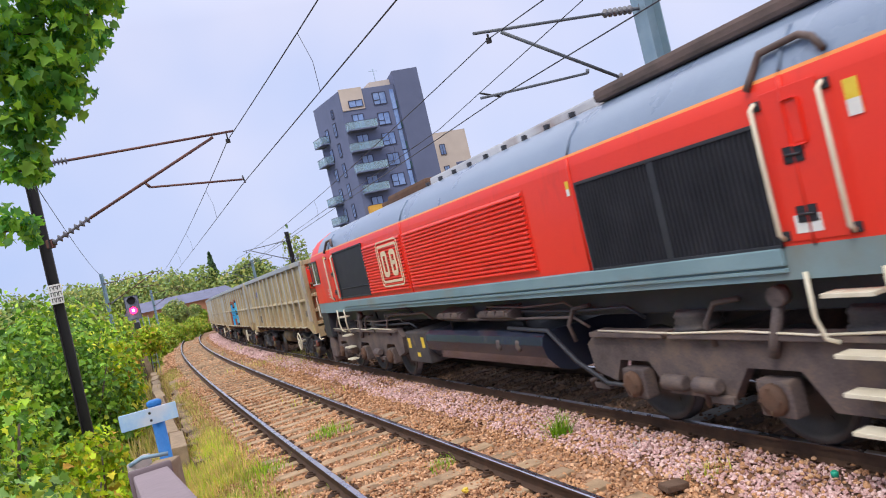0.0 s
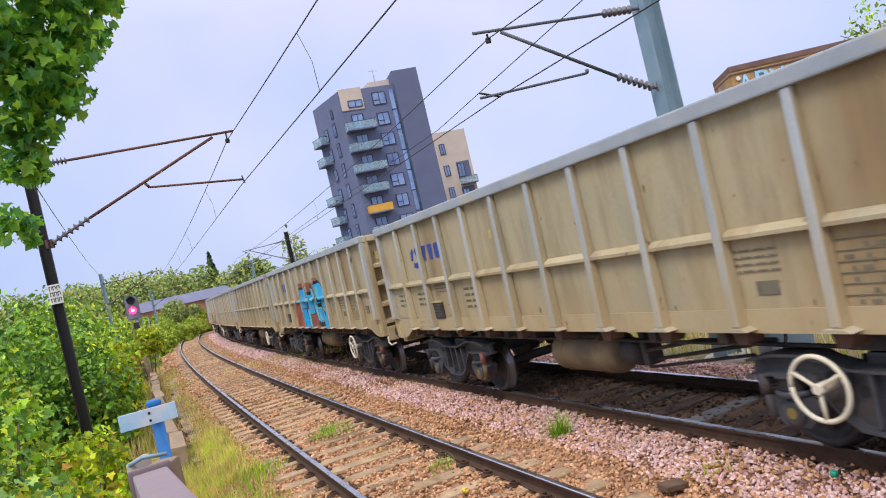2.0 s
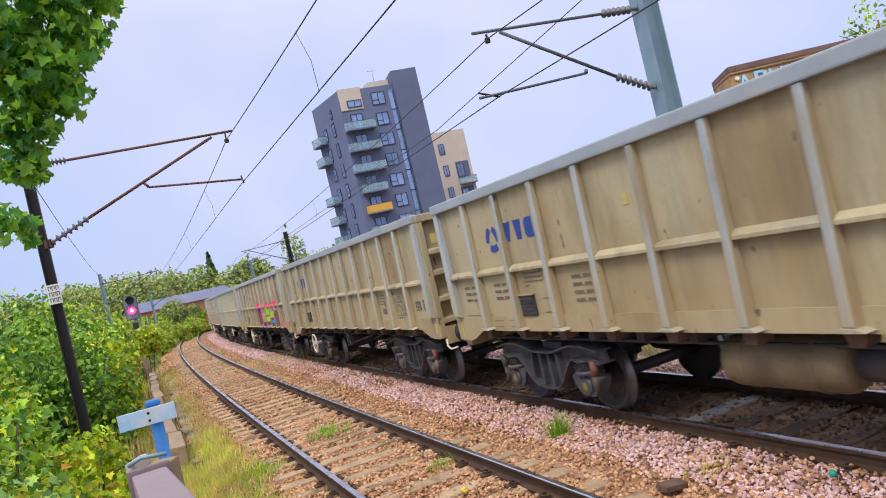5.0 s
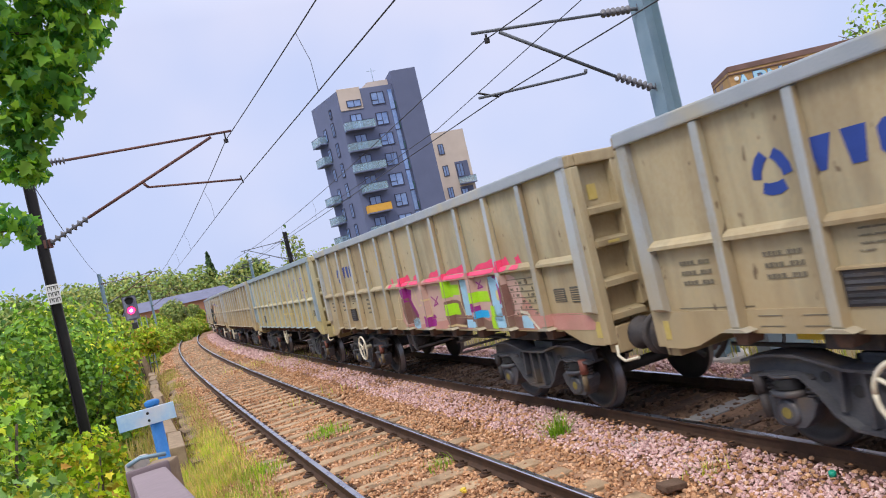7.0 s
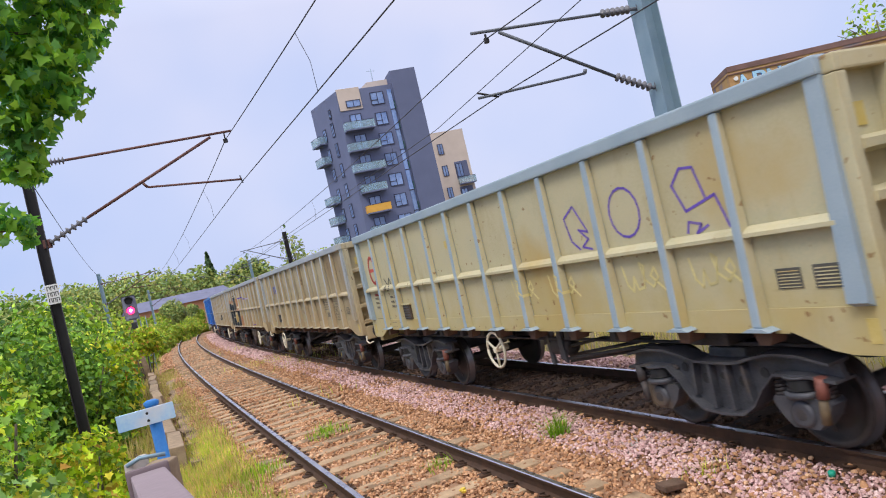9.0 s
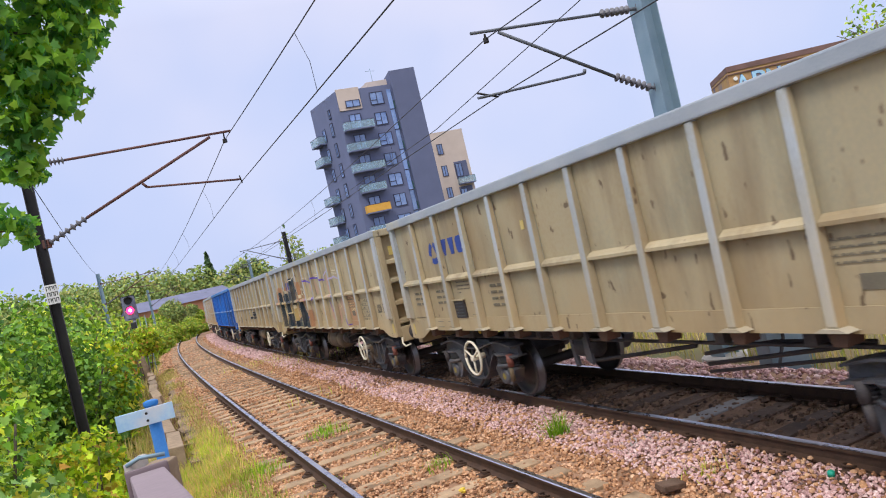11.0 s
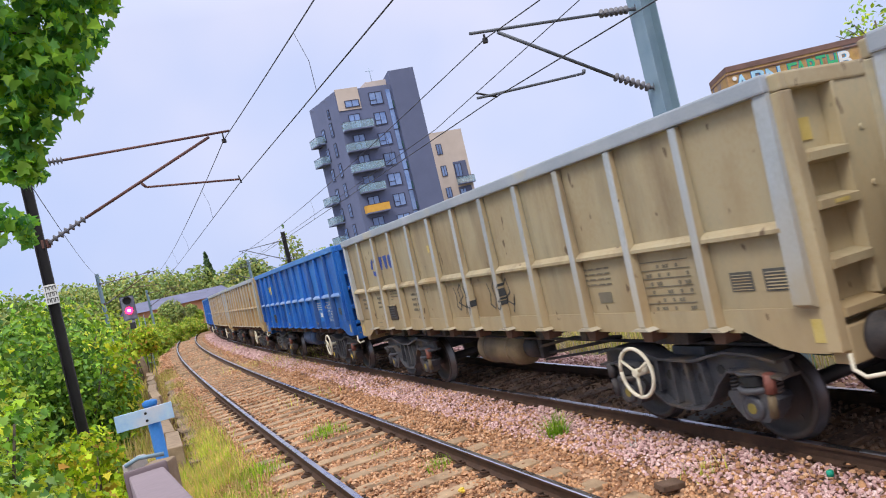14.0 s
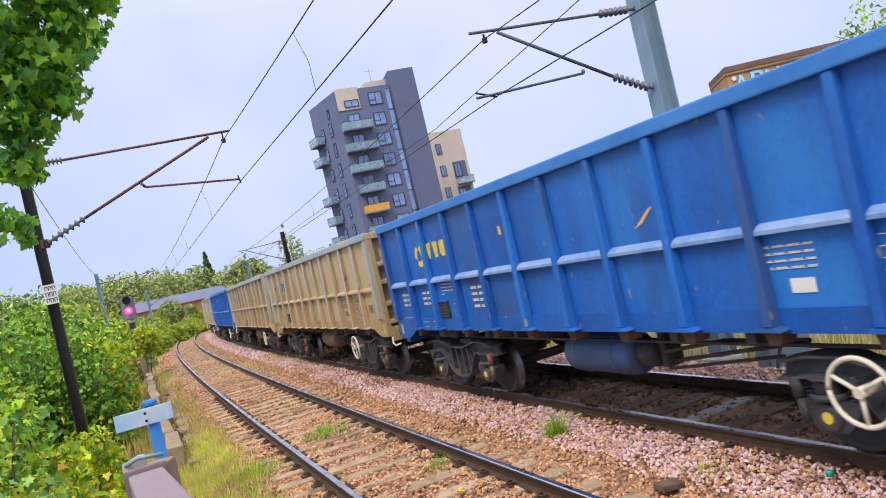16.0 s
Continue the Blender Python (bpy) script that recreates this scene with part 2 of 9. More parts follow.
def bend(s):
    c = max(-14.0, min(s, 95.0))
    return 0.000374 + 1.161e-05 * c + 2.236e-07 * c * c


def build_line():
    n0 = int(round(-S_MIN / STEP))
    n = int(round((S_MAX - S_MIN) / STEP)) + 1
    s = S_MIN + STEP * np.arange(n)
    k = np.array([bend(v) for v in s])
    th = np.zeros(n)
    th[1:] = np.cumsum((k[1:] + k[:-1]) / 2 * STEP)
    th += -0.422038 - th[n0]
    x, y = np.zeros(n), np.zeros(n)
    x[1:] = np.cumsum((np.sin(th[1:]) + np.sin(th[:-1])) / 2 * STEP)
    y[1:] = np.cumsum((np.cos(th[1:]) + np.cos(th[:-1])) / 2 * STEP)
    x += 2.953968 - x[n0]
    y -= y[n0]
    return s, x, y, th


LS, LX, LY, LTH = build_line()
GAP = 3.4196          # between the two tracks' centre lines


def on_line(s, o=0.0, z=0.0):
    """The place s metres along the near track, o metres to its right (towards the far track)."""
    x, y, th = np.interp(s, LS, LX), np.interp(s, LS, LY), np.interp(s, LS, LTH)
    return Vector((x + o * math.cos(th), y - o * math.sin(th), z))


def heading(s):
    """Turn about z of a thing whose x axis runs away along the line, y towards the camera's side."""
    th = float(np.interp(s, LS, LTH))
    return math.degrees(math.atan2(math.cos(th), math.sin(th)))


def sweep(name, outline, o, s0, s1, step, material, parent=None, mi=None):
    """Draw an outline of (across, up) points out along the line, o metres to its right."""
    ss = np.arange(s0, s1 + 1e-6, step)
    n = len(outline)
    verts, faces, mids = [], [], []
    for s in ss:
        for a, z in outline:
            verts.append(on_line(s, o + a, z))
    for i in range(len(ss) - 1):
        for j in range(n):
            faces.append((i * n + j, i * n + (j + 1) % n, (i + 1) * n + (j + 1) % n, (i + 1) * n + j))
            mids.append(mi[j] if mi else 0)
    faces += [tuple(range(n))[::-1], tuple((len(ss) - 1) * n + j for j in range(n))]
    ob = mesh_of(name, verts, faces, material, parent)
    for i, m in enumerate(mids):
        ob.data.polygons[i].material_index = m
    bm = bmesh.new()
    bm.from_mesh(ob.data)
    bmesh.ops.recalc_face_normals(bm, faces=bm.faces)
    bm.to_mesh(ob.data)
    bm.free()
    return ob


RAIL = [(-0.07, -0.159), (-0.07, -0.148), (-0.012, -0.125), (-0.012, -0.045), (-0.036, -0.035), (-0.036, -0.008), (-0.026, 0.0),
        (0.026, 0.0), (0.036, -0.008), (0.036, -0.035), (0.012, -0.045), (0.012, -0.125), (0.07, -0.148), (0.07, -0.159)]
RAIL_MI = [0, 0, 0, 0, 0, 1, 1, 1, 0, 0, 0, 0, 0, 0]


def sleeper_mesh(name, material, w=0.13):
    bm = bmesh.new()
    box(bm, -w, w, -1.28, 1.28, -0.20, 0.0, 0.012)
    for v in bm.verts:
        if abs(v.co.y) < 0.5:
            v.co.z -= 0.01
    return part(name, bm, material)


def track(o, wood, label, z0, clip_to, drop=0.0):
    """A track: two rails, its sleepers and the clips that hold the rails."""
    t = tagged(new("railway_track"), label, "railway track", "railway tracks", "structure")
    for a in (-0.7525, 0.7525):
        sweep("rail", RAIL, o + a, S_MIN, S_MAX, 1.0, [M["rail"], M["rail_head"]], t, RAIL_MI)
    ob = None
    for i in range(int((78 + 8) / 0.65)):
        s = -8 + 0.65 * i
        q = on_line(s, o, z0 - drop)
        m = pose(q.x, q.y, q.z, random.uniform(-0.3, 0.3), random.uniform(-0.3, 0.3), heading(s) + random.uniform(-1.2, 1.2))
        if ob is None:
            ob = sleeper_mesh("sleeper", wood)
            ob.parent, ob.matrix_basis = t, m
        else:
            share(ob, m, t)
    # clips
    c0 = None
    for i in range(int((clip_to + 4) / 0.65)):
        s = -4 + 0.65 * i + 0.02
        for a in (-0.7525, 0.7525):
            for side in (-1, 1):
                q = on_line(s, o + a, z0)
                m = pose(q.x, q.y, q.z, 0, 0, heading(s) + (0 if side > 0 else 180))
                if c0 is None:
                    bm = bmesh.new()
                    box(bm, -0.07, 0.07, 0.055, 0.19, -0.005, 0.028, 0.008)
                    tube(bm, [(-0.05, 0.06, 0.03), (-0.05, 0.13, 0.055), (-0.02, 0.155, 0.06), (0.02, 0.13, 0.06), (0.03, 0.07, 0.045)], 0.012, 6)
                    c0 = part("rail_clip", bm, M["rail"], t)
                    c0.matrix_basis = m
                else:
                    share(c0, m, t)
    return t


# ---- ground ----
def lie(x, y):
    """The place along the line and the distance to its right, for arrays of points."""
    s_, o_ = np.zeros(len(x)), np.zeros(len(x))
    for i in range(0, len(x), 4000):
        dx, dy = x[i:i + 4000, None] - LX[None, :], y[i:i + 4000, None] - LY[None, :]
        k = np.argmin(dx * dx + dy * dy, axis=1)
        r = np.arange(len(k))
        s_[i:i + 4000] = LS[k]
        o_[i:i + 4000] = dx[r, k] * np.cos(LTH[k]) - dy[r, k] * np.sin(LTH[k])
    return s_, o_


def ground_height(o):
    """Cross-section of the formation: verge, ballast shoulders, two tracks, verge."""
    return np.interp(o, [-60, -14, -6.5, -4.6, -3.0, -2.2, -1.7, -1.3, 1.3, 1.75, 2.1, 4.7, 5.1, 6.0, 7.0, 14, 60],
                     [-3.0, -2.6, -1.5, -0.75, -0.55, -0.42, -0.22, -0.20, -0.20, -0.17, -0.18, -0.19, -0.2, -0.45, -0.5, -0.4, -0.2])


def build_ground():
    def axis(lo, hi, step, far):
        a = list(np.arange(lo, hi + 1e-6, step))
        d = step
        while a[-1] < far:
            d *= 1.35
            a.append(a[-1] + d)
        d = step
        while a[0] > -far:
            d *= 1.35
            a.insert(0, a[0] - d)
        return np.array(a)
    xs, ys = axis(-34, 22, 0.45, 2500), axis(-6, 90, 0.6, 2500)
    gx, gy = np.meshgrid(xs, ys)
    x, y = gx.ravel(), gy.ravel()
    s, o = lie(x, y)
    z = ground_height(o)
    rough = np.where(np.abs(o - 1.7) > 4.2, 0.10, 0.015)
    z = z + rough * np.array([noise.noise((a * 0.6, b * 0.6, 0.0)) for a, b in zip(x, y)])
    z = np.where((np.abs(x) > 200) | (np.abs(y) > 260), -0.5, z)
    w = len(xs)
    n = len(ys)
    idx = np.arange(w * n).reshape(n, w)
    faces = np.stack([idx[:-1, :-1], idx[:-1, 1:], idx[1:, 1:], idx[1:, :-1]], -1).reshape(-1, 4)
    ob = mesh_of("ground", np.stack([x, y, z], -1), faces, [M["earth"], M["ballast_bed"]], smooth=True)
    oc = o[faces].mean(1)
    mi = ((oc > -2.9) & (oc < 6.2) & (np.abs(x[faces].mean(1)) < 120)).astype(int)
    ob.data.polygons.foreach_set("material_index", mi)
    return tagged(ob, "lineside earth with ballast bed under two tracks", "ground", kind="structure")


build_ground()

near_track = track(0.0, M["sleeper"], "rusty rails with bright heads on sandy sleepers", -0.163, 24, -0.004)
far_track = track(GAP, M["sleeper_dark"], "rusty rails on dark brown sleepers under the train", -0.163, 14)
# one pale replacement sleeper in the far track
for ob_ in far_track.children:
    if ob_.name.startswith("sleeper"):
        sleeper_data = ob_.data.copy()
        sleeper_data.materials[0] = M["sleeper_pale"]
        break
pale = min((c for c in far_track.children if c.name.startswith("sleeper")), key=lambda c: (c.matrix_basis.translation - Vector((2.5, 9.1, -0.163))).length)
pale.data = sleeper_data
pale["label"] = "pale concrete sleeper"

ICO = [(0, 0.53, 0.85), (0, 0.53, -0.85), (0, -0.53, 0.85), (0, -0.53, -0.85), (0.53, 0.85, 0), (0.53, -0.85, 0), (-0.53, 0.85, 0), (-0.53, -0.85, 0),
       (0.85, 0, 0.53), (0.85, 0, -0.53), (-0.85, 0, 0.53), (-0.85, 0, -0.53)]
ICO_F = [(0, 2, 8), (0, 8, 4), (0, 4, 6), (0, 6, 10), (0, 10, 2), (3, 1, 11), (3, 11, 7), (3, 7, 5), (3, 5, 9), (3, 9, 1),
         (2, 10, 7), (2, 7, 5), (2, 5, 8), (8, 5, 9), (8, 9, 4), (4, 9, 1), (4, 1, 6), (6, 1, 11), (6, 11, 10), (10, 11, 7)]
OCT = [(1, 0, 0), (-1, 0, 0), (0, 1, 0), (0, -1, 0), (0, 0, 1), (0, 0, -1)]
OCT_F = [(0, 2, 4), (2, 1, 4), (1, 3, 4), (3, 0, 4), (2, 0, 5), (1, 2, 5), (3, 1, 5), (0, 3, 5)]


def scatter_stones(name, material, label, zones, seed):
    """Crushed stone: zones of (s0, s1, o0, o1, per square metre, size, round, lift)."""
    rng = np.random.default_rng(seed)
    V, F, base = [], [], 0
    for s0, s1, o0, o1, dens, size, fine, lift in zones:
        n = int((s1 - s0) * (o1 - o0) * dens)
        s, o = rng.uniform(s0, s1, n), rng.uniform(o0, o1, n)
        o = o + rng.normal(0, 0.06, n)
        # keep clear of the rails
        keep = np.ones(n, bool)
        for r in (-0.7525, 0.7525, GAP - 0.7525, GAP + 0.7525):
            keep &= np.abs(o - r) > 0.075
        s, o = s[keep], o[keep]
        n = len(s)
        x, y, th = np.interp(s, LS, LX), np.interp(s, LS, LY), np.interp(s, LS, LTH)
        px, py = x + o * np.cos(th), y - o * np.sin(th)
        heap = np.array([noise.noise((a * 0.55, b * 1.3, 2.0 * seed)) + 0.5 * noise.noise((a * 2.1, b * 2.6, 7.0)) for a, b in zip(s, o)])
        pz = ground_height(o) + lift + rng.uniform(-0.012, 0.02, n) + 0.055 * np.clip(heap, 0.0, 0.6)
        tv, tf = (ICO, ICO_F) if fine else (OCT, OCT_F)
        tv, tf = np.array(tv), np.array(tf)
        sz = size * rng.uniform(0.55, 1.35, n)
        q = tv[None] * rng.uniform(0.6, 1.15, (n, len(tv), 3)) * (sz[:, None, None] * rng.uniform([0.7, 0.7, 0.5], [1.2, 1.2, 0.9], (n, 3))[:, None, :])
        a = rng.uniform(0, 6.28, n)
        tilt = rng.normal(0, 0.5, n)
        c, d = np.cos(tilt)[:, None], np.sin(tilt)[:, None]
        q[:, :, 1], q[:, :, 2] = q[:, :, 1] * c - q[:, :, 2] * d, q[:, :, 1] * d + q[:, :, 2] * c
        c, d = np.cos(a)[:, None], np.sin(a)[:, None]
        q[:, :, 0], q[:, :, 1] = q[:, :, 0] * c - q[:, :, 1] * d, q[:, :, 0] * d + q[:, :, 1] * c
        q += np.stack([px, py, pz], -1)[:, None, :]
        V.append(q.reshape(-1, 3))
        F.append((tf[None] + (np.arange(n) * len(tv))[:, None, None]).reshape(-1, 3) + base)
        base += n * len(tv)
    V, F = np.concatenate(V), np.concatenate(F)
    me = bpy.data.meshes.new(name)
    me.vertices.add(len(V))
    me.vertices.foreach_set("co", V.ravel())
    me.loops.add(len(F) * 3)
    me.loops.foreach_set("vertex_index", F.ravel().astype(np.int32))
    me.polygons.add(len(F))
    me.polygons.foreach_set("loop_start", np.arange(0, len(F) * 3, 3, dtype=np.int32))
    me.update(calc_edges=True)
    me.materials.append(material)
    return tagged(new(name, me), label, "ballast", kind="stuff")


scatter_stones("brown_ballast", M["stones_brown"], "old brown crushed stone ballast round the sleepers",
               [(3, 17, -2.2, 1.85, 520, 0.027, True, 0.011), (3, 17, 1.85, 2.75, 150, 0.027, True, 0.034), (17, 34, 1.85, 2.75, 70, 0.042, False, 0.034), (17, 32, -2.2, 1.85, 190, 0.042, False, 0.010), (32, 75, -2.2, 1.85, 50, 0.06, False, 0.0)], 1)
scatter_stones("pink_ballast", M["stones_pink"], "fresh pinkish granite ballast between the tracks",
               [(3, 17, 1.7, 2.72, 820, 0.025, True, 0.02), (17, 34, 1.75, 2.72, 220, 0.045, False, 0.02), (34, 80, 1.7, 2.7, 70, 0.075, False, 0.02),
                (2, 20, 4.25, 6.1, 140, 0.042, False, 0.015), (20, 60, 4.25, 6.0, 35, 0.07, False, 0.015)], 2)
# darker brown stones between the rails of the far track
scatter_stones("oily_ballast", M["stones_dark"], "dark brown ballast between the rails under the train",
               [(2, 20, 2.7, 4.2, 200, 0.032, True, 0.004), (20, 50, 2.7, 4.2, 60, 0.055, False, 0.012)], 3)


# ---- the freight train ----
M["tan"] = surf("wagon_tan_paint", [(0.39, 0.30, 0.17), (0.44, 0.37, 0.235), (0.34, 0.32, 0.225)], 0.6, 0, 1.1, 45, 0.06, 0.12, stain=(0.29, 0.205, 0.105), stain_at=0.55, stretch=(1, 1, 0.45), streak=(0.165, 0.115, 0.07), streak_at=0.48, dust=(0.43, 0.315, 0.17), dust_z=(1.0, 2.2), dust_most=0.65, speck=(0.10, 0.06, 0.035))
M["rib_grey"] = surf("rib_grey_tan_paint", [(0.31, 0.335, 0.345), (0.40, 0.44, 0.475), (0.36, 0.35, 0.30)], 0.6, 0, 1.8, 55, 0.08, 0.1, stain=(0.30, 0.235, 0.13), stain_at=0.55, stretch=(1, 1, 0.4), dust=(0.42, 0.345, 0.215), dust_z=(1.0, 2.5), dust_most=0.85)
M["pale"] = surf("wagon_pale_paint", [(0.45, 0.40, 0.245), (0.51, 0.46, 0.295), (0.43, 0.415, 0.28)], 0.55, 0, 0.9, 40, 0.05, 0.05, stain=(0.47, 0.34, 0.13), stain_at=0.57, streak=(0.36, 0.27, 0.12), streak_at=0.54, dust=(0.47, 0.38, 0.16), dust_z=(1.0, 1.9), speck=(0.24, 0.13, 0.05))
M["blue"] = surf("wagon_blue_paint", [(0.010, 0.075, 0.34), (0.016, 0.125, 0.47), (0.026, 0.18, 0.54)], 0.45, 0, 1.1, 40, 0.05, 0.06, stain=(0.035, 0.09, 0.25), stain_at=0.56, stretch=(1, 1, 0.5), streak=(0.03, 0.075, 0.20), streak_at=0.50, speck=(0.30, 0.24, 0.16))
# dusty blue, with the pale highlight along the mid rails put into the colour
M["blue_dusty_lit"] = surf("dusty_blue_paint", [(0.10, 0.22, 0.50), (0.30, 0.40, 0.58)], 0.6, 0, 3, 40, 0.05)
M["blue_tank"] = surf("grimy_blue_tank", [(0.03, 0.06, 0.14), (0.05, 0.10, 0.22)], 0.6, 0, 3, 40, 0.1, stain=(0.09, 0.08, 0.07), stain_at=0.54)
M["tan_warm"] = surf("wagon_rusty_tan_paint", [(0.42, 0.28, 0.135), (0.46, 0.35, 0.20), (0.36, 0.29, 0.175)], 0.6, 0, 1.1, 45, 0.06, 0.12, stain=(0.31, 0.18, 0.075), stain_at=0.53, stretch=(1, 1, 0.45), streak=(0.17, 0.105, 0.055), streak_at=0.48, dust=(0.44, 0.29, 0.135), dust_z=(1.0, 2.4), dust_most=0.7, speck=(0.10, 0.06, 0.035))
M["rim_grey"] = surf("rim_grey_paint", [(0.29, 0.335, 0.39), (0.40, 0.435, 0.48)], 0.55, 0, 2, 60, 0.1, 0.05, stain=(0.45, 0.42, 0.33), stain_at=0.58)
M["rim_blue"] = surf("rim_blue_grey_paint", [(0.26, 0.34, 0.41), (0.34, 0.42, 0.48)], 0.5, 0, 2, 60, 0.08)
M["rim_deep"] = surf("rim_blue_paint", [(0.03, 0.16, 0.50), (0.06, 0.24, 0.62)], 0.45, 0, 2, 60, 0.05)
M["grime"] = surf("running_gear_grime", [(0.03, 0.028, 0.032), (0.06, 0.054, 0.056), (0.10, 0.08, 0.07)], 0.7, 0.2, 4, 50, 0.3, 0.2, stain=(0.16, 0.11, 0.07), stain_at=0.6)
M["bogie"] = surf("bogie_grey", [(0.034, 0.035, 0.043), (0.066, 0.068, 0.08), (0.10, 0.10, 0.108)], 0.5, 0.1, 3.5, 50, 0.25, 0.15, stain=(0.13, 0.095, 0.065), stain_at=0.57)
M["wheel"] = surf("wheel_steel", [(0.04, 0.036, 0.036), (0.075, 0.066, 0.064)], 0.55, 0.3, 3, 60, 0.1)
M["tread"] = surf("wheel_tread", [(0.16, 0.155, 0.16), (0.25, 0.24, 0.245)], 0.4, 0.9, 5, 100, 0.02)
M["damper_red"] = surf("faded_red_damper", [(0.17, 0.06, 0.045), (0.27, 0.10, 0.075)], 0.6, 0, 8, 80, 0.05)
M["cap_yellow"] = surf("dull_yellow_cap", [(0.16, 0.13, 0.035), (0.27, 0.21, 0.05)], 0.6, 0, 8, 60, 0.05)
M["cream"] = surf("cream_paint", [(0.62, 0.56, 0.42), (0.74, 0.69, 0.56)], 0.5, 0, 8, 80, 0.05)
M["tank"] = surf("dusty_tank", [(0.125, 0.09, 0.05), (0.22, 0.16, 0.09)], 0.65, 0.0, 3, 40, 0.1, 0.1, stain=(0.09, 0.07, 0.05), stain_at=0.52)
M["label_yellow"] = surf("faded_yellow_label", [(0.50, 0.38, 0.10), (0.60, 0.48, 0.18)], 0.6, 0, 8, 60, 0.03)
M["yellow"] = surf("yellow_paint", [(0.68, 0.47, 0.03), (0.8, 0.6, 0.08)], 0.5, 0, 8, 60, 0.05)
M["black"] = surf("black_print", [(0.02, 0.02, 0.022), (0.04, 0.04, 0.042)], 0.6, 0, 5, 60, 0.02)
M["print"] = surf("grey_print", [(0.13, 0.115, 0.085), (0.20, 0.175, 0.125)], 0.6, 0, 5, 60, 0.02)
M["print_dark"] = surf("dark_grey_print", [(0.07, 0.07, 0.065), (0.12, 0.115, 0.10)], 0.6, 0, 5, 60, 0.02)
M["white"] = surf("white_print", [(0.66, 0.66, 0.64), (0.78, 0.78, 0.76)], 0.5, 0, 5, 60, 0.02)
M["logo_blue"] = surf("logo_blue", [(0.02, 0.05, 0.25), (0.03, 0.07, 0.33)], 0.5, 0, 5, 60, 0.02)
M["rust"] = surf("rust_brown", [(0.07, 0.04, 0.028), (0.14, 0.075, 0.048)], 0.85, 0, 5, 60, 0.3)

WAGON_X = 6.0       # outermost rib from the middle
BAY = 1.0


def lay(ob, m):
    ob.matrix_basis = m
    return ob


def wheel_mesh(r, name="wheelset", gauge=0.75):
    bm = bmesh.new()
    for sgn in (-1, 1):
        prof = [(0.06, gauge + 0.05), (0.16, gauge + 0.045), (r * 0.5, gauge - 0.01), (r * 0.84, gauge + 0.02), (r * 0.86, gauge + 0.065), (r - 0.012, gauge + 0.065),
                (r - 0.002, gauge + 0.05), (r, gauge - 0.03), (r + 0.028, gauge - 0.045), (r + 0.026, gauge - 0.068), (r * 0.85, gauge - 0.07), (r * 0.5, gauge - 0.05), (0.1, gauge - 0.05)]
        t = bmesh.new()
        lathe(t, [(a, b * sgn) for a, b in prof], 32, "y")
        bmesh.ops.recalc_face_normals(t, faces=t.faces)
        for f in t.faces:
            c = f.calc_center_median()
            rad = math.hypot(c.x, c.z)
            f.material_index = 1 if rad > r - 0.004 and abs(c.y) > gauge - 0.04 and len(f.verts) == 4 else 0
        vs = {v: bm.verts.new(v.co) for v in t.verts}
        for f in t.faces:
            nf = bm.faces.new([vs[v] for v in f.verts])
            nf.material_index, nf.smooth = f.material_index, f.smooth
        t.free()
        # lifting holes in the disc
        for k in range(3):
            a = 2.094 * k
            lathe(bm, [(0.03, sgn * (gauge + 0.028)), (0.03, sgn * (gauge + 0.034))], 8, "y", (math.cos(a) * r * 0.62, 0, math.sin(a) * r * 0.62))
    tube(bm, [(0, -gauge - 0.28, 0), (0, gauge + 0.28, 0)], 0.075, 12)
    return part(name, bm, [M["wheel"], M["tread"]])


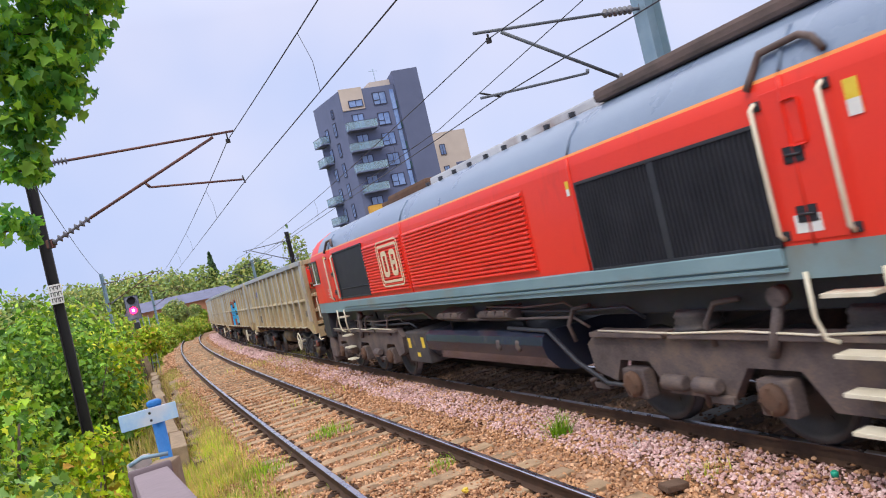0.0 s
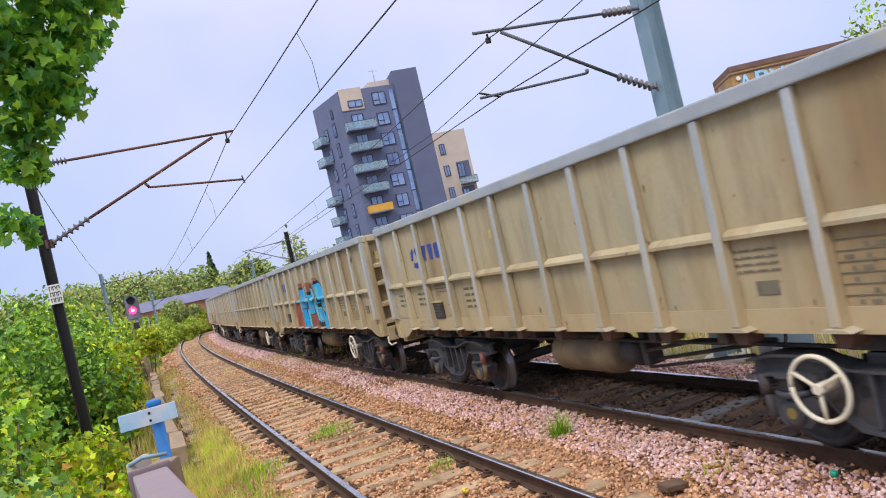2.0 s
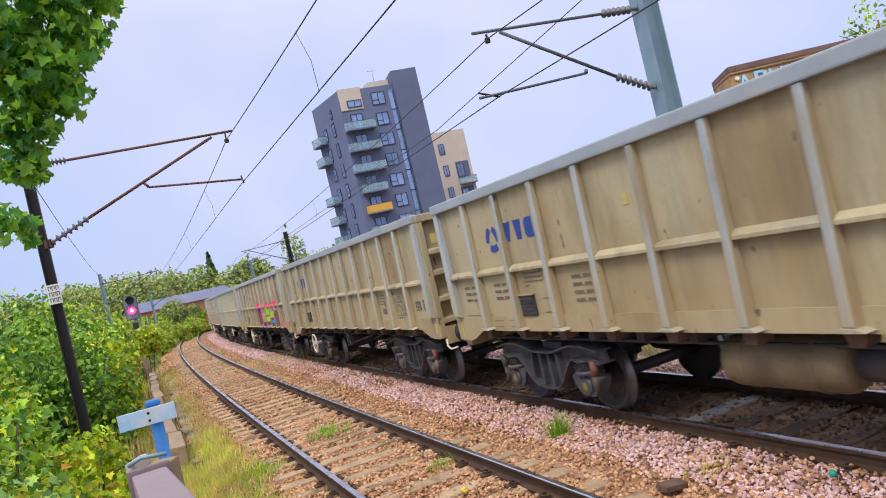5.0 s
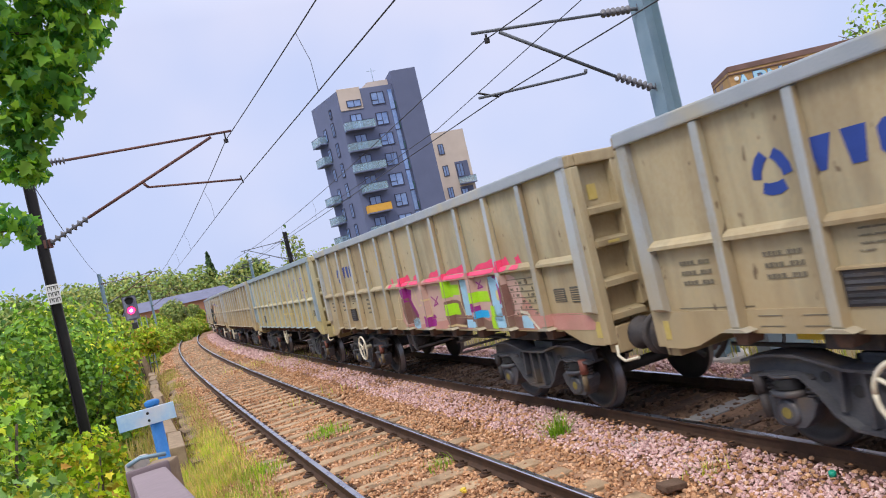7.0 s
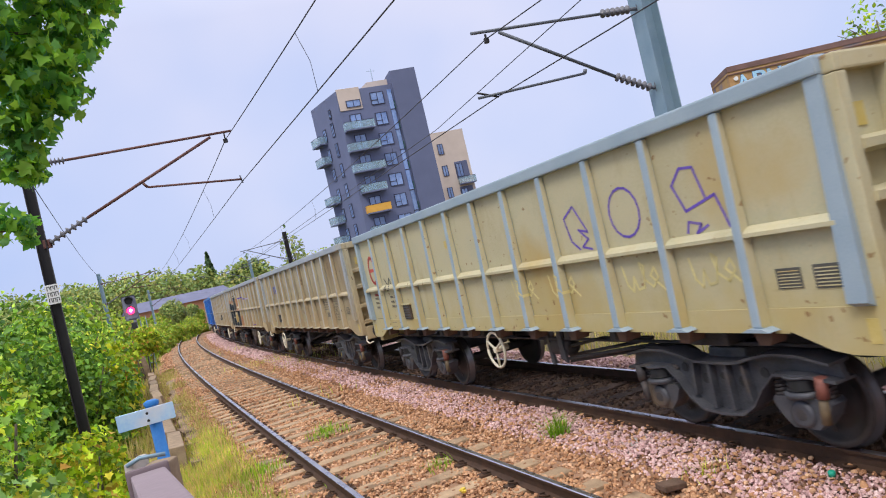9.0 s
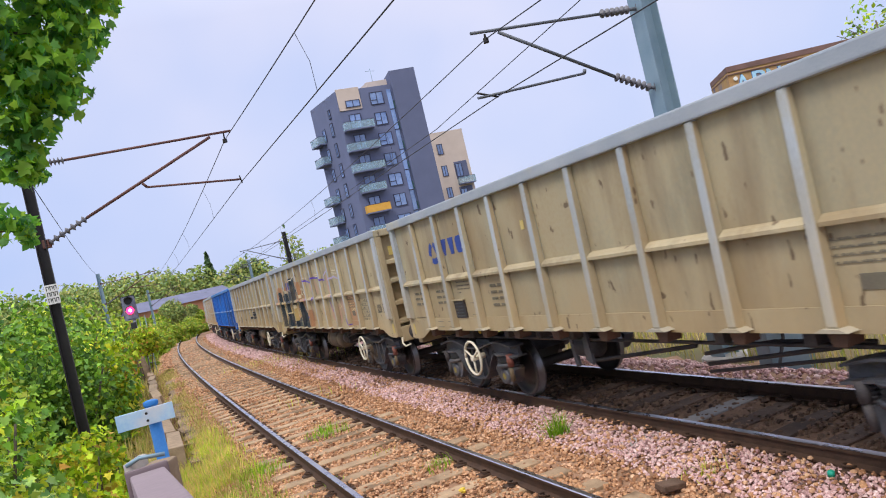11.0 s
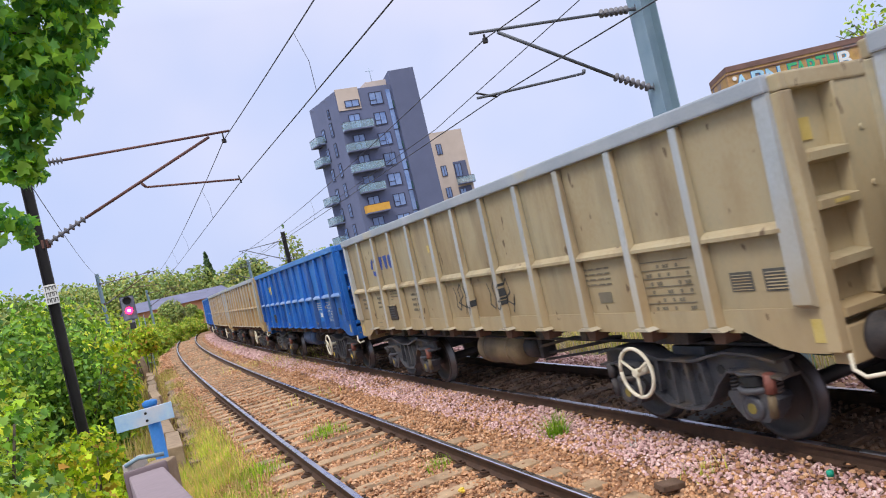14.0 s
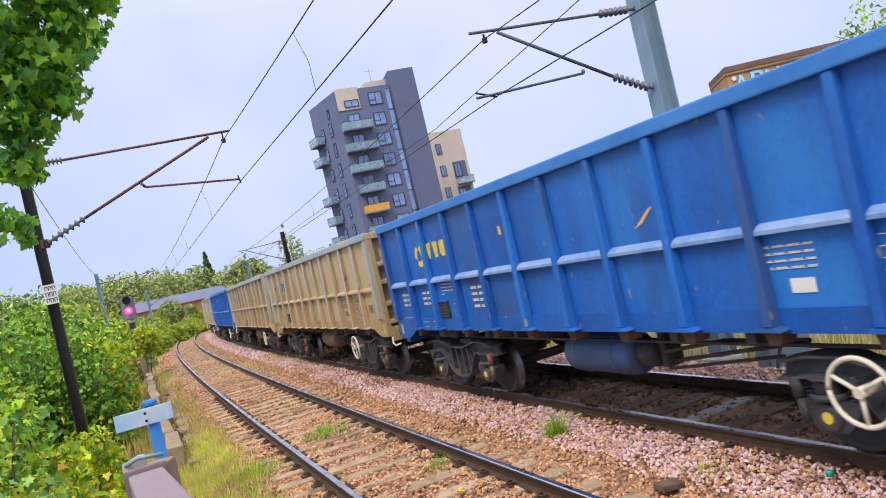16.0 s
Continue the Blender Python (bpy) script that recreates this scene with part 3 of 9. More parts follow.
def wagon_bogie(wagon, x, caps, wheels):
    """A two-axle bogie of a wagon: bolster, side frames with their springs, axle boxes, brake gear and wheelsets."""
    bm = bmesh.new()
    box(bm, -0.24, 0.24, -0.96, 0.96, 0.50, 0.92, 0.03)
    bogie = part("bogie", bm, M["bogie"], wagon)
    bogie.matrix_basis = pose(x, 0, 0)
    for sg in (1, -1):
        bm = bmesh.new()
        half = [(0.0, 0.80), (0.26, 0.805), (0.48, 0.86), (0.70, 0.905), (1.0, 0.90), (1.30, 0.84)]
        top = [(-a, b) for a, b in half[:0:-1]] + half
        low = [(1.33, 0.72), (1.02, 0.755), (0.70, 0.75), (0.55, 0.62), (0.42, 0.45), (0.26, 0.345), (0.0, 0.325)]
        low += [(-a, b) for a, b in low[-2::-1]]
        prism(bm, top + low, "y", 0.99 * sg, 1.05 * sg)
        # flanges round the upper and the lower edge
        for edge, d in ((top, 0.026), (low, -0.026)):
            for p0, p1 in zip(edge, edge[1:]):
                prism(bm, [p0, p1, (p1[0], p1[1] + d), (p0[0], p0[1] + d)], "y", 0.92 * sg, 1.16 * sg)
        for x, z0 in ((-0.36, 0.46), (-0.12, 0.35), (0.12, 0.35), (0.36, 0.46)):
            prism(bm, [(x - 0.02, z0), (x + 0.02, z0), (x * 0.9 + 0.02, 0.80), (x * 0.9 - 0.02, 0.80)], "y", 1.04 * sg, 1.13 * sg)
        fr_ = part("side_frame", bm, M["bogie"], bogie)
        # black discs on the solid plate paint the shade inside its holes
        for x, z, r in ((-0.24, 0.62, 0.055), (0.0, 0.66, 0.04), (0.24, 0.62, 0.055), (-0.52, 0.72, 0.05), (0.52, 0.72, 0.05)):
            bm = bmesh.new()
            lathe(bm, [(r, 1.052 * sg), (r * 0.95, 1.058 * sg)], 12, "y", (x, 0, z))
            part("frame_hole", bm, M["black"], fr_)
        for dx in (-1, 1):
            bm = bmesh.new()
            a, b = Vector((dx * 1.17, 1.13 * sg, 0.74)), Vector((dx * 1.13, 1.13 * sg, 0.34))
            tube(bm, [a, a.lerp(b, 0.45)], 0.052, 10, 1 if dx < 0 else 0)
            tube(bm, [a.lerp(b, 0.45), b], 0.040, 10, 2 if dx < 0 else 0)
            part("damper", bm, [M["grime"], M["damper_red"], M["tank"]], fr_)
    wsets = []
    for dx in (-0.91, 0.91):
        if wheels[0] is None:
            wheels[0] = wheel_mesh(0.425)
            wheels[0].parent = bogie
            w = wheels[0]
            w.matrix_basis = pose(dx, 0, 0.425)
        else:
            w = share(wheels[0], pose(dx, 0, 0.425), bogie)
        wsets.append(w)
        for sg in (1, -1):
            bm = bmesh.new()
            prism(bm, [(dx - 0.30, 0.50), (dx - 0.27, 0.54), (dx + 0.27, 0.54), (dx + 0.30, 0.50), (dx + 0.24, 0.38), (dx + 0.13, 0.27), (dx - 0.13, 0.27), (dx - 0.24, 0.38)], "y", 0.94 * sg, 1.12 * sg)
            lathe(bm, [(0.125, 1.11 * sg), (0.115, 1.145 * sg), (0.09, 1.155 * sg)], 16, "y", (dx, 0, 0.40))
            lathe(bm, [(0.055, 1.153 * sg), (0.05, 1.158 * sg)], 12, "y", (dx, 0, 0.40), 1)
            # the sprung seat over the box: cup, rubber rings, upper plate
            lathe(bm, [(0.10, 0.53), (0.165, 0.545), (0.175, 0.585), (0.15, 0.60)], 18, "z", (dx, 1.04 * sg, 0))
            lathe(bm, [(0.12, 0.60), (0.145, 0.615), (0.12, 0.635), (0.145, 0.655), (0.12, 0.675), (0.145, 0.695), (0.12, 0.715)], 18, "z", (dx, 1.04 * sg, 0), 2)
            lathe(bm, [(0.16, 0.715), (0.165, 0.74)], 18, "z", (dx, 1.04 * sg, 0))
            bmesh.ops.recalc_face_normals(bm, faces=bm.faces)
            part("axle_box", bm, [M["bogie"], M[caps], M["black"]], bogie)
            for ddx in (-0.235, 0.235):
                bm = bmesh.new()
                pts = [(dx + ddx + 0.052 * math.cos(k * 0.9), (1.04 + 0.052 * math.sin(k * 0.9) * 1.0) * sg, 0.54 + 0.18 * k / 34) for k in range(35)]
                tube(bm, pts, 0.016, 5)
                lathe(bm, [(0.042, 0.53), (0.042, 0.74)], 8, "z", (dx + ddx, 1.04 * sg, 0))
                part("coil_spring", bm, M["grime"], bogie)
    for sg in (1, -1):
        bm = bmesh.new()
        for dx in (-0.36, 0.36):
            tube(bm, [(dx, 0.80 * sg, 0.85), (dx * 1.2, 0.80 * sg, 0.5), (dx * 1.25, 0.8 * sg, 0.32)], 0.03, 6)
            box(bm, dx * 1.3 - 0.05, dx * 1.3 + 0.05, 0.70 * sg, 0.82 * sg, 0.28, 0.55, 0.01)
        part("brake_block", bm, M["grime"], bogie)
    return bogie, wsets


def rib_mesh(material, foot, flank):
    bm = bmesh.new()
    o = [(-0.055, 1.16), (-0.055, 3.07), (0.055, 3.07), (0.055, 1.16)]
    vs = []
    for x, z in o:
        d = 0.075 if z > 2 else 0.125
        vs.append((bm.verts.new((x * (1.0 if z > 2 else 1.15), 0.0, z)), bm.verts.new((x * 0.85, d, z + (0.0 if z > 2 else 0.06)))))
    n = 4
    fs = [bm.faces.new([v[1] for v in vs]), bm.faces.new([v[0] for v in vs][::-1])]
    fs += [bm.faces.new((vs[i][0], vs[(i + 1) % n][0], vs[(i + 1) % n][1], vs[i][1])) for i in range(n)]
    bmesh.ops.recalc_face_normals(bm, faces=fs)
    bmesh.ops.bevel(bm, geom=[e for e in bm.edges], offset=0.012, segments=1, affect="EDGES")
    bm.normal_update()
    for f in bm.faces:
        if abs(f.normal.x) > 0.85:
            f.material_index = 2
    # the foot: a flared plate with a gusset under the sill
    prism(bm, [(-0.15, 1.185), (-0.08, 1.215), (0.08, 1.215), (0.15, 1.185)], "y", 0.0, 0.15)
    prism(bm, [(-0.10, 1.185), (0.10, 1.185), (0.06, 1.06), (-0.06, 1.06)], "y", -0.12, 0.07, 1)
    return part("rib", bm, [material, foot, flank])


def wagon(label, body_c, rim_c, rib_c, caps, wheels):
    """A high-sided open bogie wagon; the end that leads is at -x, the side seen is +y."""
    w = tagged(new("open_wagon"), label, "freight wagon", "wagons of the train")
    X = WAGON_X + 0.06
    for sg in (1, -1):
        bm = bmesh.new()
        box(bm, -X, X, 1.255 * sg, 1.28 * sg, 1.19, 3.09)
        part("side_wall", bm, M[body_c], w)
    bm = bmesh.new()
    box(bm, -X + 0.03, X - 0.03, -1.255, 1.255, 1.30, 1.34)
    part("floor_plate", bm, M["grime"], w)
    for sg in (1, -1):
        bm = bmesh.new()
        prism(bm, [(-X - 0.02, 0.99), (-X - 0.02, 1.36), (X + 0.02, 1.36), (X + 0.02, 0.99), (5.80, 0.99), (5.62, 1.02), (5.24, 1.17), (-5.24, 1.17), (-5.62, 1.02), (-5.80, 0.99)], "y", 1.281 * sg, 1.297 * sg)
        box(bm, -5.24, 5.24, 1.10 * sg, 1.297 * sg, 1.15, 1.172)
        part("sill", bm, M[body_c], w)
    bm = bmesh.new()
    for sg in (1, -1):
        box(bm, -X - 0.03, X + 0.03, 1.22 * sg, 1.37 * sg, 3.07, 3.215, 0.02)
        t = bmesh.new()
        box(t, sg * (X - 0.07), sg * (X + 0.135), -1.22, 1.22, 3.06, 3.20, 0.02)
        for e in (1, -1):
            box(t, sg * (X - 0.07), sg * (X + 0.135), 1.222 * e, 1.30 * e, 3.06, 3.195, 0.015)
        merge(bm, t, 1)
    part("top_rim", bm, [M[rim_c], M[body_c]], w)
    # broad corner posts, tapering upwards
    for sg in (1, -1):
        for ex in (1, -1):
            bm = bmesh.new()
            prism(bm, [(1.281 * sg, 1.361), (1.281 * sg, 3.07), (1.345 * sg, 3.07), (1.375 * sg, 1.40), (1.30 * sg, 1.361)], "x", ex * 5.90, ex * (X + 0.022))
            for v in bm.verts:
                if v.co.z > 2:
                    v.co.x -= ex * (0.0 if abs(v.co.x) > 6 else -0.045)
            part("corner_post", bm, M[rib_c], w)
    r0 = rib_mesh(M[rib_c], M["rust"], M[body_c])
    r0.parent = w
    first = True
    for sg in (1, -1):
        for i in range(1, 12):
            x = -WAGON_X + BAY * i
            m = pose(x, 1.28 * sg, 0, 0, 0, 0 if sg > 0 else 180)
            if first:
                r0.matrix_basis, first = m, False
            else:
                share(r0, m, w)
    bm = bmesh.new()
    prism(bm, [(0.0, 1.985), (0.0, 2.075), (0.045, 2.055), (0.085, 2.02), (0.085, 1.985)], "x", -0.44, 0.44)
    m0 = part("mid_rail", bm, M["blue_dusty_lit" if body_c == "blue" else body_c], w)
    first = True
    for sg in (1, -1):
        for i in range(12):
            m = pose(-WAGON_X + BAY * (i + 0.5), 1.28 * sg, 0, 0, 0, 0 if sg > 0 else 180)
            if first:
                m0.matrix_basis, first = m, False
            else:
                share(m0, m, w)
    # ends: plate, corner ladders of deep shelves, rivets
    for ex in (-1, 1):
        bm = bmesh.new()
        box(bm, ex * (X - 0.02), ex * X, -1.255, 1.255, 1.19, 3.09)
        for sg in (1, -1):
            box(bm, ex * X, ex * (X + 0.13), 1.19 * sg, 1.30 * sg, 1.0, 3.055, 0.012)
            box(bm, ex * X, ex * (X + 0.13), 0.70 * sg, 0.74 * sg, 1.35, 3.065, 0.008)
        box(bm, ex * X, ex * (X + 0.12), -0.70, 0.70, 1.36, 3.065, 0.01)
        for yy in (-0.5, -0.17, 0.17, 0.5):
            for zz in (2.66, 2.2):
                lathe(bm, [(0.03, ex * (X + 0.12)), (0.022, ex * (X + 0.135))], 8, "x", (0, yy, zz))
        e = part("end_wall", bm, M[body_c], w)
        for sg in (1, -1):
            for zz in (2.58, 2.20, 1.74, 1.36):
                bm = bmesh.new()
                prism(bm, [(ex * X, zz), (ex * X, zz - 0.13), (ex * (X + 0.16), zz - 0.10), (ex * (X + 0.16), zz - 0.035)], "y", 0.735 * sg, 1.192 * sg)
                part("step_shelf", bm, M[body_c], e)
        if ex < 0:
            bm = bmesh.new()
            box(bm, ex * (X + 0.003), ex * (X + 0.012), 0.93, 1.05, 2.65, 2.83)
            part("warning_plate", bm, M["label_yellow"], e, "yellow warning plate")
            bm = bmesh.new()
            box(bm, ex * (X + 0.162), ex * (X + 0.166), 0.88, 1.04, 2.12, 2.15)
            part("step_mark", bm, M["label_yellow"], e, "yellow paint mark")
    # headstocks with buffers, hook and air hoses
    for ex in (-1, 1):
        bm = bmesh.new()
        box(bm, ex * (X - 0.05), ex * (X + 0.14), -1.2, 1.2, 0.88, 1.19, 0.02)
        hs = part("headstock", bm, M[body_c], w)
        for sg in (1, -1):
            bm = bmesh.new()
            lathe(bm, [(0.19, ex * (X + 0.14)), (0.19, ex * (X + 0.175)), (0.135, ex * (X + 0.185)), (0.135, ex * (X + 0.34)), (0.115, ex * (X + 0.35)), (0.11, ex * (X + 0.45)), (0.235, ex * (X + 0.455)), (0.24, ex * (X + 0.475)), (0.2, ex * (X + 0.49))],
                  20, "x", (0, 0.87 * sg, 1.04))
            bmesh.ops.recalc_face_normals(bm, faces=bm.faces)
            part("buffer", bm, M["grime"], hs)
        bm = bmesh.new()
        tube(bm, [(ex * (X + 0.14), 0.3, 0.95), (ex * (X + 0.3), 0.33, 0.72), (ex * (X + 0.44), 0.3, 0.62)], 0.03, 8)
        tube(bm, [(ex * (X + 0.14), 0, 1.0), (ex * (X + 0.5), 0, 0.98)], 0.05, 8)
        part("coupling", bm, M["black"], hs)
        bm = bmesh.new()
        tube(bm, [(ex * (X + 0.12), 1.22, 0.98), (ex * (X + 0.14), 1.24, 0.86), (ex * (X + 0.22), 1.22, 0.80), (ex * (X + 0.42), 1.18, 0.84)], 0.017, 8)
        if ex < 0:
            part("shunter_handle", bm, M["cream"], hs, "cream painted handrail")
        else:
            bm.free()
    # underframe, brake cylinder, rods
    bm = bmesh.new()
    box(bm, -X, X, -0.28, 0.28, 0.90, 1.20, 0.01)
    for x in (-2.6, -1.6, 0.9, 1.7, 2.6):
        box(bm, x - 0.06, x + 0.06, -1.2, 1.2, 1.02, 1.19, 0.01)
    for x in (-4.1, 4.1):
        box(bm, x - 0.25, x + 0.25, -1.15, 1.15, 0.98, 1.2, 0.02)
    tube(bm, [(-1.1, 0.95, 0.84), (-2.0, 0.95, 0.98), (-3.0, 0.95, 1.0)], 0.022, 6)
    tube(bm, [(-1.0, 0.85, 0.70), (-2.6, 0.85, 0.92)], 0.022, 6)
    tube(bm, [(-1.0, 0.85, 0.62), (-2.6, 0.85, 0.82)], 0.018, 6)
    tube(bm, [(-5.5, 1.0, 0.97), (5.5, 1.0, 0.97)], 0.02, 6)
    part("underframe", bm, M["grime"], w)
    for x in (-3.95, 4.0, 4.5):
        bm = bmesh.new()
        box(bm, x - 0.2, x + 0.2, 1.02, 1.04, 1.03, 1.14, 0.006)
        part("yellow_tag", bm, M["yellow"], w, "yellow painted tag")
    bm = bmesh.new()
    lathe(bm, [(0.10, -0.48), (0.20, -0.45), (0.25, -0.38), (0.258, -0.32), (0.258, 0.78), (0.25, 0.84), (0.20, 0.90), (0.10, 0.93)], 24, "x", (-0.14, 0.84, 0.78))
    for x in (-0.15, 0.62):
        lathe(bm, [(0.258, x - 0.025), (0.27, x - 0.02), (0.27, x + 0.02), (0.258, x + 0.025)], 24, "x", (-0.14, 0.84, 0.78))
    bmesh.ops.recalc_face_normals(bm, faces=bm.faces)
    box(bm, -0.34, -0.24, 0.78, 0.90, 1.0, 1.19, 0.01)
    box(bm, 0.35, 0.45, 0.78, 0.90, 1.0, 1.19, 0.01)
    part("air_tank", bm, M["blue_tank" if body_c == "blue" else "tank"], w, "dusty cylindrical air tank")
    bm = bmesh.new()
    lathe(bm, [(0.1, -0.95), (0.16, -0.92), (0.16, -0.66), (0.1, -0.63)], 16, "x", (0, 0.84, 0.80))
    box(bm, -1.12, -1.02, 0.72, 0.95, 0.66, 1.15, 0.02)
    part("brake_valve", bm, M["grime"], w)
    # handbrake wheel over the leading bogie
    bm = bmesh.new()
    pts = [(0.265 * math.cos(k * math.pi / 14), 0, 0.265 * math.sin(k * math.pi / 14)) for k in range(29)]
    tube(bm, pts, 0.021, 8)
    for k in range(3):
        a = 0.5 + k * 2.094
        tube(bm, [(0, 0, 0), (0.26 * math.cos(a), 0, 0.26 * math.sin(a))], 0.018, 6)
    tube(bm, [(0, -0.2, 0), (0, 0.03, 0)], 0.045, 10)
    hw = part("handbrake_wheel", bm, M["cream"], w, "cream spoked handbrake wheel")
    hw.matrix_basis = pose(-3.69, 1.36, 0.72)
    # small plates and print
    prt = "cream" if body_c == "blue" else "print"

    def plate(name, mat_, x0, x1, z0, z1, y=1.284, dy=0.004):
        b_ = bmesh.new()
        if name == "line_of_print" and mat_ == prt:
            # a row of illegible characters
            cw, x, k = (z1 - z0) * 0.9 + 0.012, x0 - 0.14, 0
            edge_ = []
            while x + cw <= x1 - 0.13:
                if k % 5 != 3:
                    edge_ += [(x, z0 + 0.004), (x, z1 - (0.006 if k % 2 else 0.0)), (x + cw * 0.72, z1), (x + cw * 0.72, z0 + 0.004)]
                x, k = x + cw, k + 1
            if not edge_:
                edge_ = [(x0 - 0.14, z0 + 0.004), (x0 - 0.14, z1), (x1 - 0.14, z1), (x1 - 0.14, z0 + 0.004)]
            prism(b_, edge_ + [(edge_[-1][0], z0), (edge_[0][0], z0)], "y", y, y + dy)
        else:
            box(b_, x0 - 0.14, x1 - 0.14, y, y + dy, z0, z1)
        return part(name, b_, M[mat_], w)
    for k in range(6):
        plate("rule_of_print", prt, -4.62, -3.92, 1.865 - 0.085 * k, 1.873 - 0.085 * k)
        for j in range(5):
            if (k * 3 + j) % 4:
                plate("line_of_print", prt, -4.60 + 0.135 * j, -4.60 + 0.135 * j + 0.05 + 0.02 * ((k + j) % 3), 1.80 - 0.085 * k, 1.835 - 0.085 * k)
    for k in range(4):
        plate("line_of_print", prt, -3.38, -2.72 - 0.07 * k, 1.86 - 0.06 * k, 1.88 - 0.06 * k)
    plate("data_plate", "white" if body_c == "blue" else "print", -3.33, -3.10, 1.48, 1.60)
    plate("data_plate", "print_dark", -5.34, -5.09, 1.52, 1.69)
    plate("data_plate", "print_dark", -5.71, -5.46, 1.51, 1.70)
    for k in range(6):
        plate("line_of_print", body_c, -5.32, -5.11, 1.53 + 0.026 * k, 1.538 + 0.026 * k, 1.289)
        plate("line_of_print", body_c, -5.69, -5.48, 1.525 + 0.028 * k, 1.535 + 0.028 * k, 1.289)
    plate("yellow_mark", "label_yellow", 1.40, 1.48, 2.50, 2.62)
    plate("yellow_mark", "label_yellow", -5.93, -5.83, 1.08, 1.27, 1.298)
    plate("yellow_mark", "label_yellow", 6.10, 6.18, 1.08, 1.27, 1.298)
    for k, (x, n) in enumerate(((5.62, 3), (4.62, 3), (2.6, 4))):
        for j in range(n):
            plate("line_of_print", prt, x - 0.24, x + 0.24 - 0.08 * (j % 2), 1.80 - 0.095 * j, 1.842 - 0.095 * j)
    for j in range(4):
        plate("line_of_print", prt, 3.42 + (0.35 if j == 3 else 0), 3.90, 1.925 - 0.055 * j, 1.94 - 0.055 * j)
    plate("rule_of_print", prt, 3.1, 3.52, 1.585, 1.592)
    plate("rule_of_print", prt, 3.1, 3.52, 1.40, 1.407)
    plate("data_plate", prt, 3.14, 3.34, 1.43, 1.53)
    plate("rule_of_print", prt, 4.98, 5.9, 1.385, 1.392, 1.2835)
    for x0, x1 in ((4.7, 4.95), (4.18, 4.5)):
        for z in (1.30, 1.21):
            plate("rule_of_print", prt, x0, x1, z, z + 0.008, 1.298)
    # label holder, a slatted frame with a clip
    b_ = bmesh.new()
    box(b_, 3.56, 3.93, 1.281, 1.315, 1.36, 1.64, 0.006)
    h_ = part("label_holder", b_, M["grime"], w, "dark slatted label holder")
    for k in range(5):
        b_ = bmesh.new()
        box(b_, 3.59, 3.90, 1.316, 1.324, 1.385 + 0.05 * k, 1.41 + 0.05 * k)
        part("holder_slat", b_, M["bogie"], h_)
    b_ = bmesh.new()
    box(b_, 3.54, 3.95, 1.281, 1.335, 1.642, 1.665, 0.004)
    part("holder_lip", b_, M[body_c], h_)
    sets = []
    for x in (-4.08, 3.98):
        sets += wagon_bogie(w, x, caps, wheels)[1]
    return w


def emblem(w, mat_):
    """The owner's mark near the trailing end: a three-armed sign and plain blocks, in print."""
    b_ = bmesh.new()
    for k in range(3):
        a = radians(270 + 120 * k)
        c, s_ = math.cos(a), math.sin(a)
        q = [(-0.115, 0.085), (-0.05, 0.105), (0.05, 0.105), (0.115, 0.085), (0.15, 0.19), (0.06, 0.225), (-0.06, 0.225), (-0.15, 0.19)]
        prism(b_, [(4.35 + (u * s_ + v * c) * 0.82, 2.47 + (-u * c + v * s_) * 0.82) for u, v in q], "y", 1.282, 1.286)
    part("emblem", b_, M[mat_], w, "three-armed emblem in print")
    for i, q in enumerate((
            [(0.0, 0.3), (0.32, 0.3), (0.2, 0.0), (0.12, 0.0)],
            [(0.38, 0.3), (0.66, 0.3), (0.60, 0.0), (0.44, 0.0)],
            [(0.72, 0.06), (0.72, 0.24), (0.80, 0.3), (1.0, 0.3), (1.0, 0.0), (0.79, 0.0)])):
        b_ = bmesh.new()
        sh = -0.04 if i == 0 else (-0.09 if i == 1 else -0.13)
        prism(b_, [(4.03 + sh * 0.7 - u * 0.72, 2.39 + v * 0.88) for u, v in q], "y", 1.282, 1.286)
        part("emblem_block", b_, M[mat_], w)


def blob(cx, cz, pts, n=36):
    """A rounded closed outline through points round a centre."""
    out = []
    m = len(pts)
    for k in range(n):
        u = k / n * m
        i, f = int(u), u - int(u)
        p0, p1, p2, p3 = (pts[(i + d - 1) % m] for d in range(4))
        q = []
        for a in range(2):
            q.append(0.5 * (2 * p1[a] + (p2[a] - p0[a]) * f + (2 * p0[a] - 5 * p1[a] + 4 * p2[a] - p3[a]) * f * f + (3 * p1[a] - p0[a] - 3 * p2[a] + p3[a]) * f ** 3))
        out.append((cx + q[0], cz + q[1]))
    return out


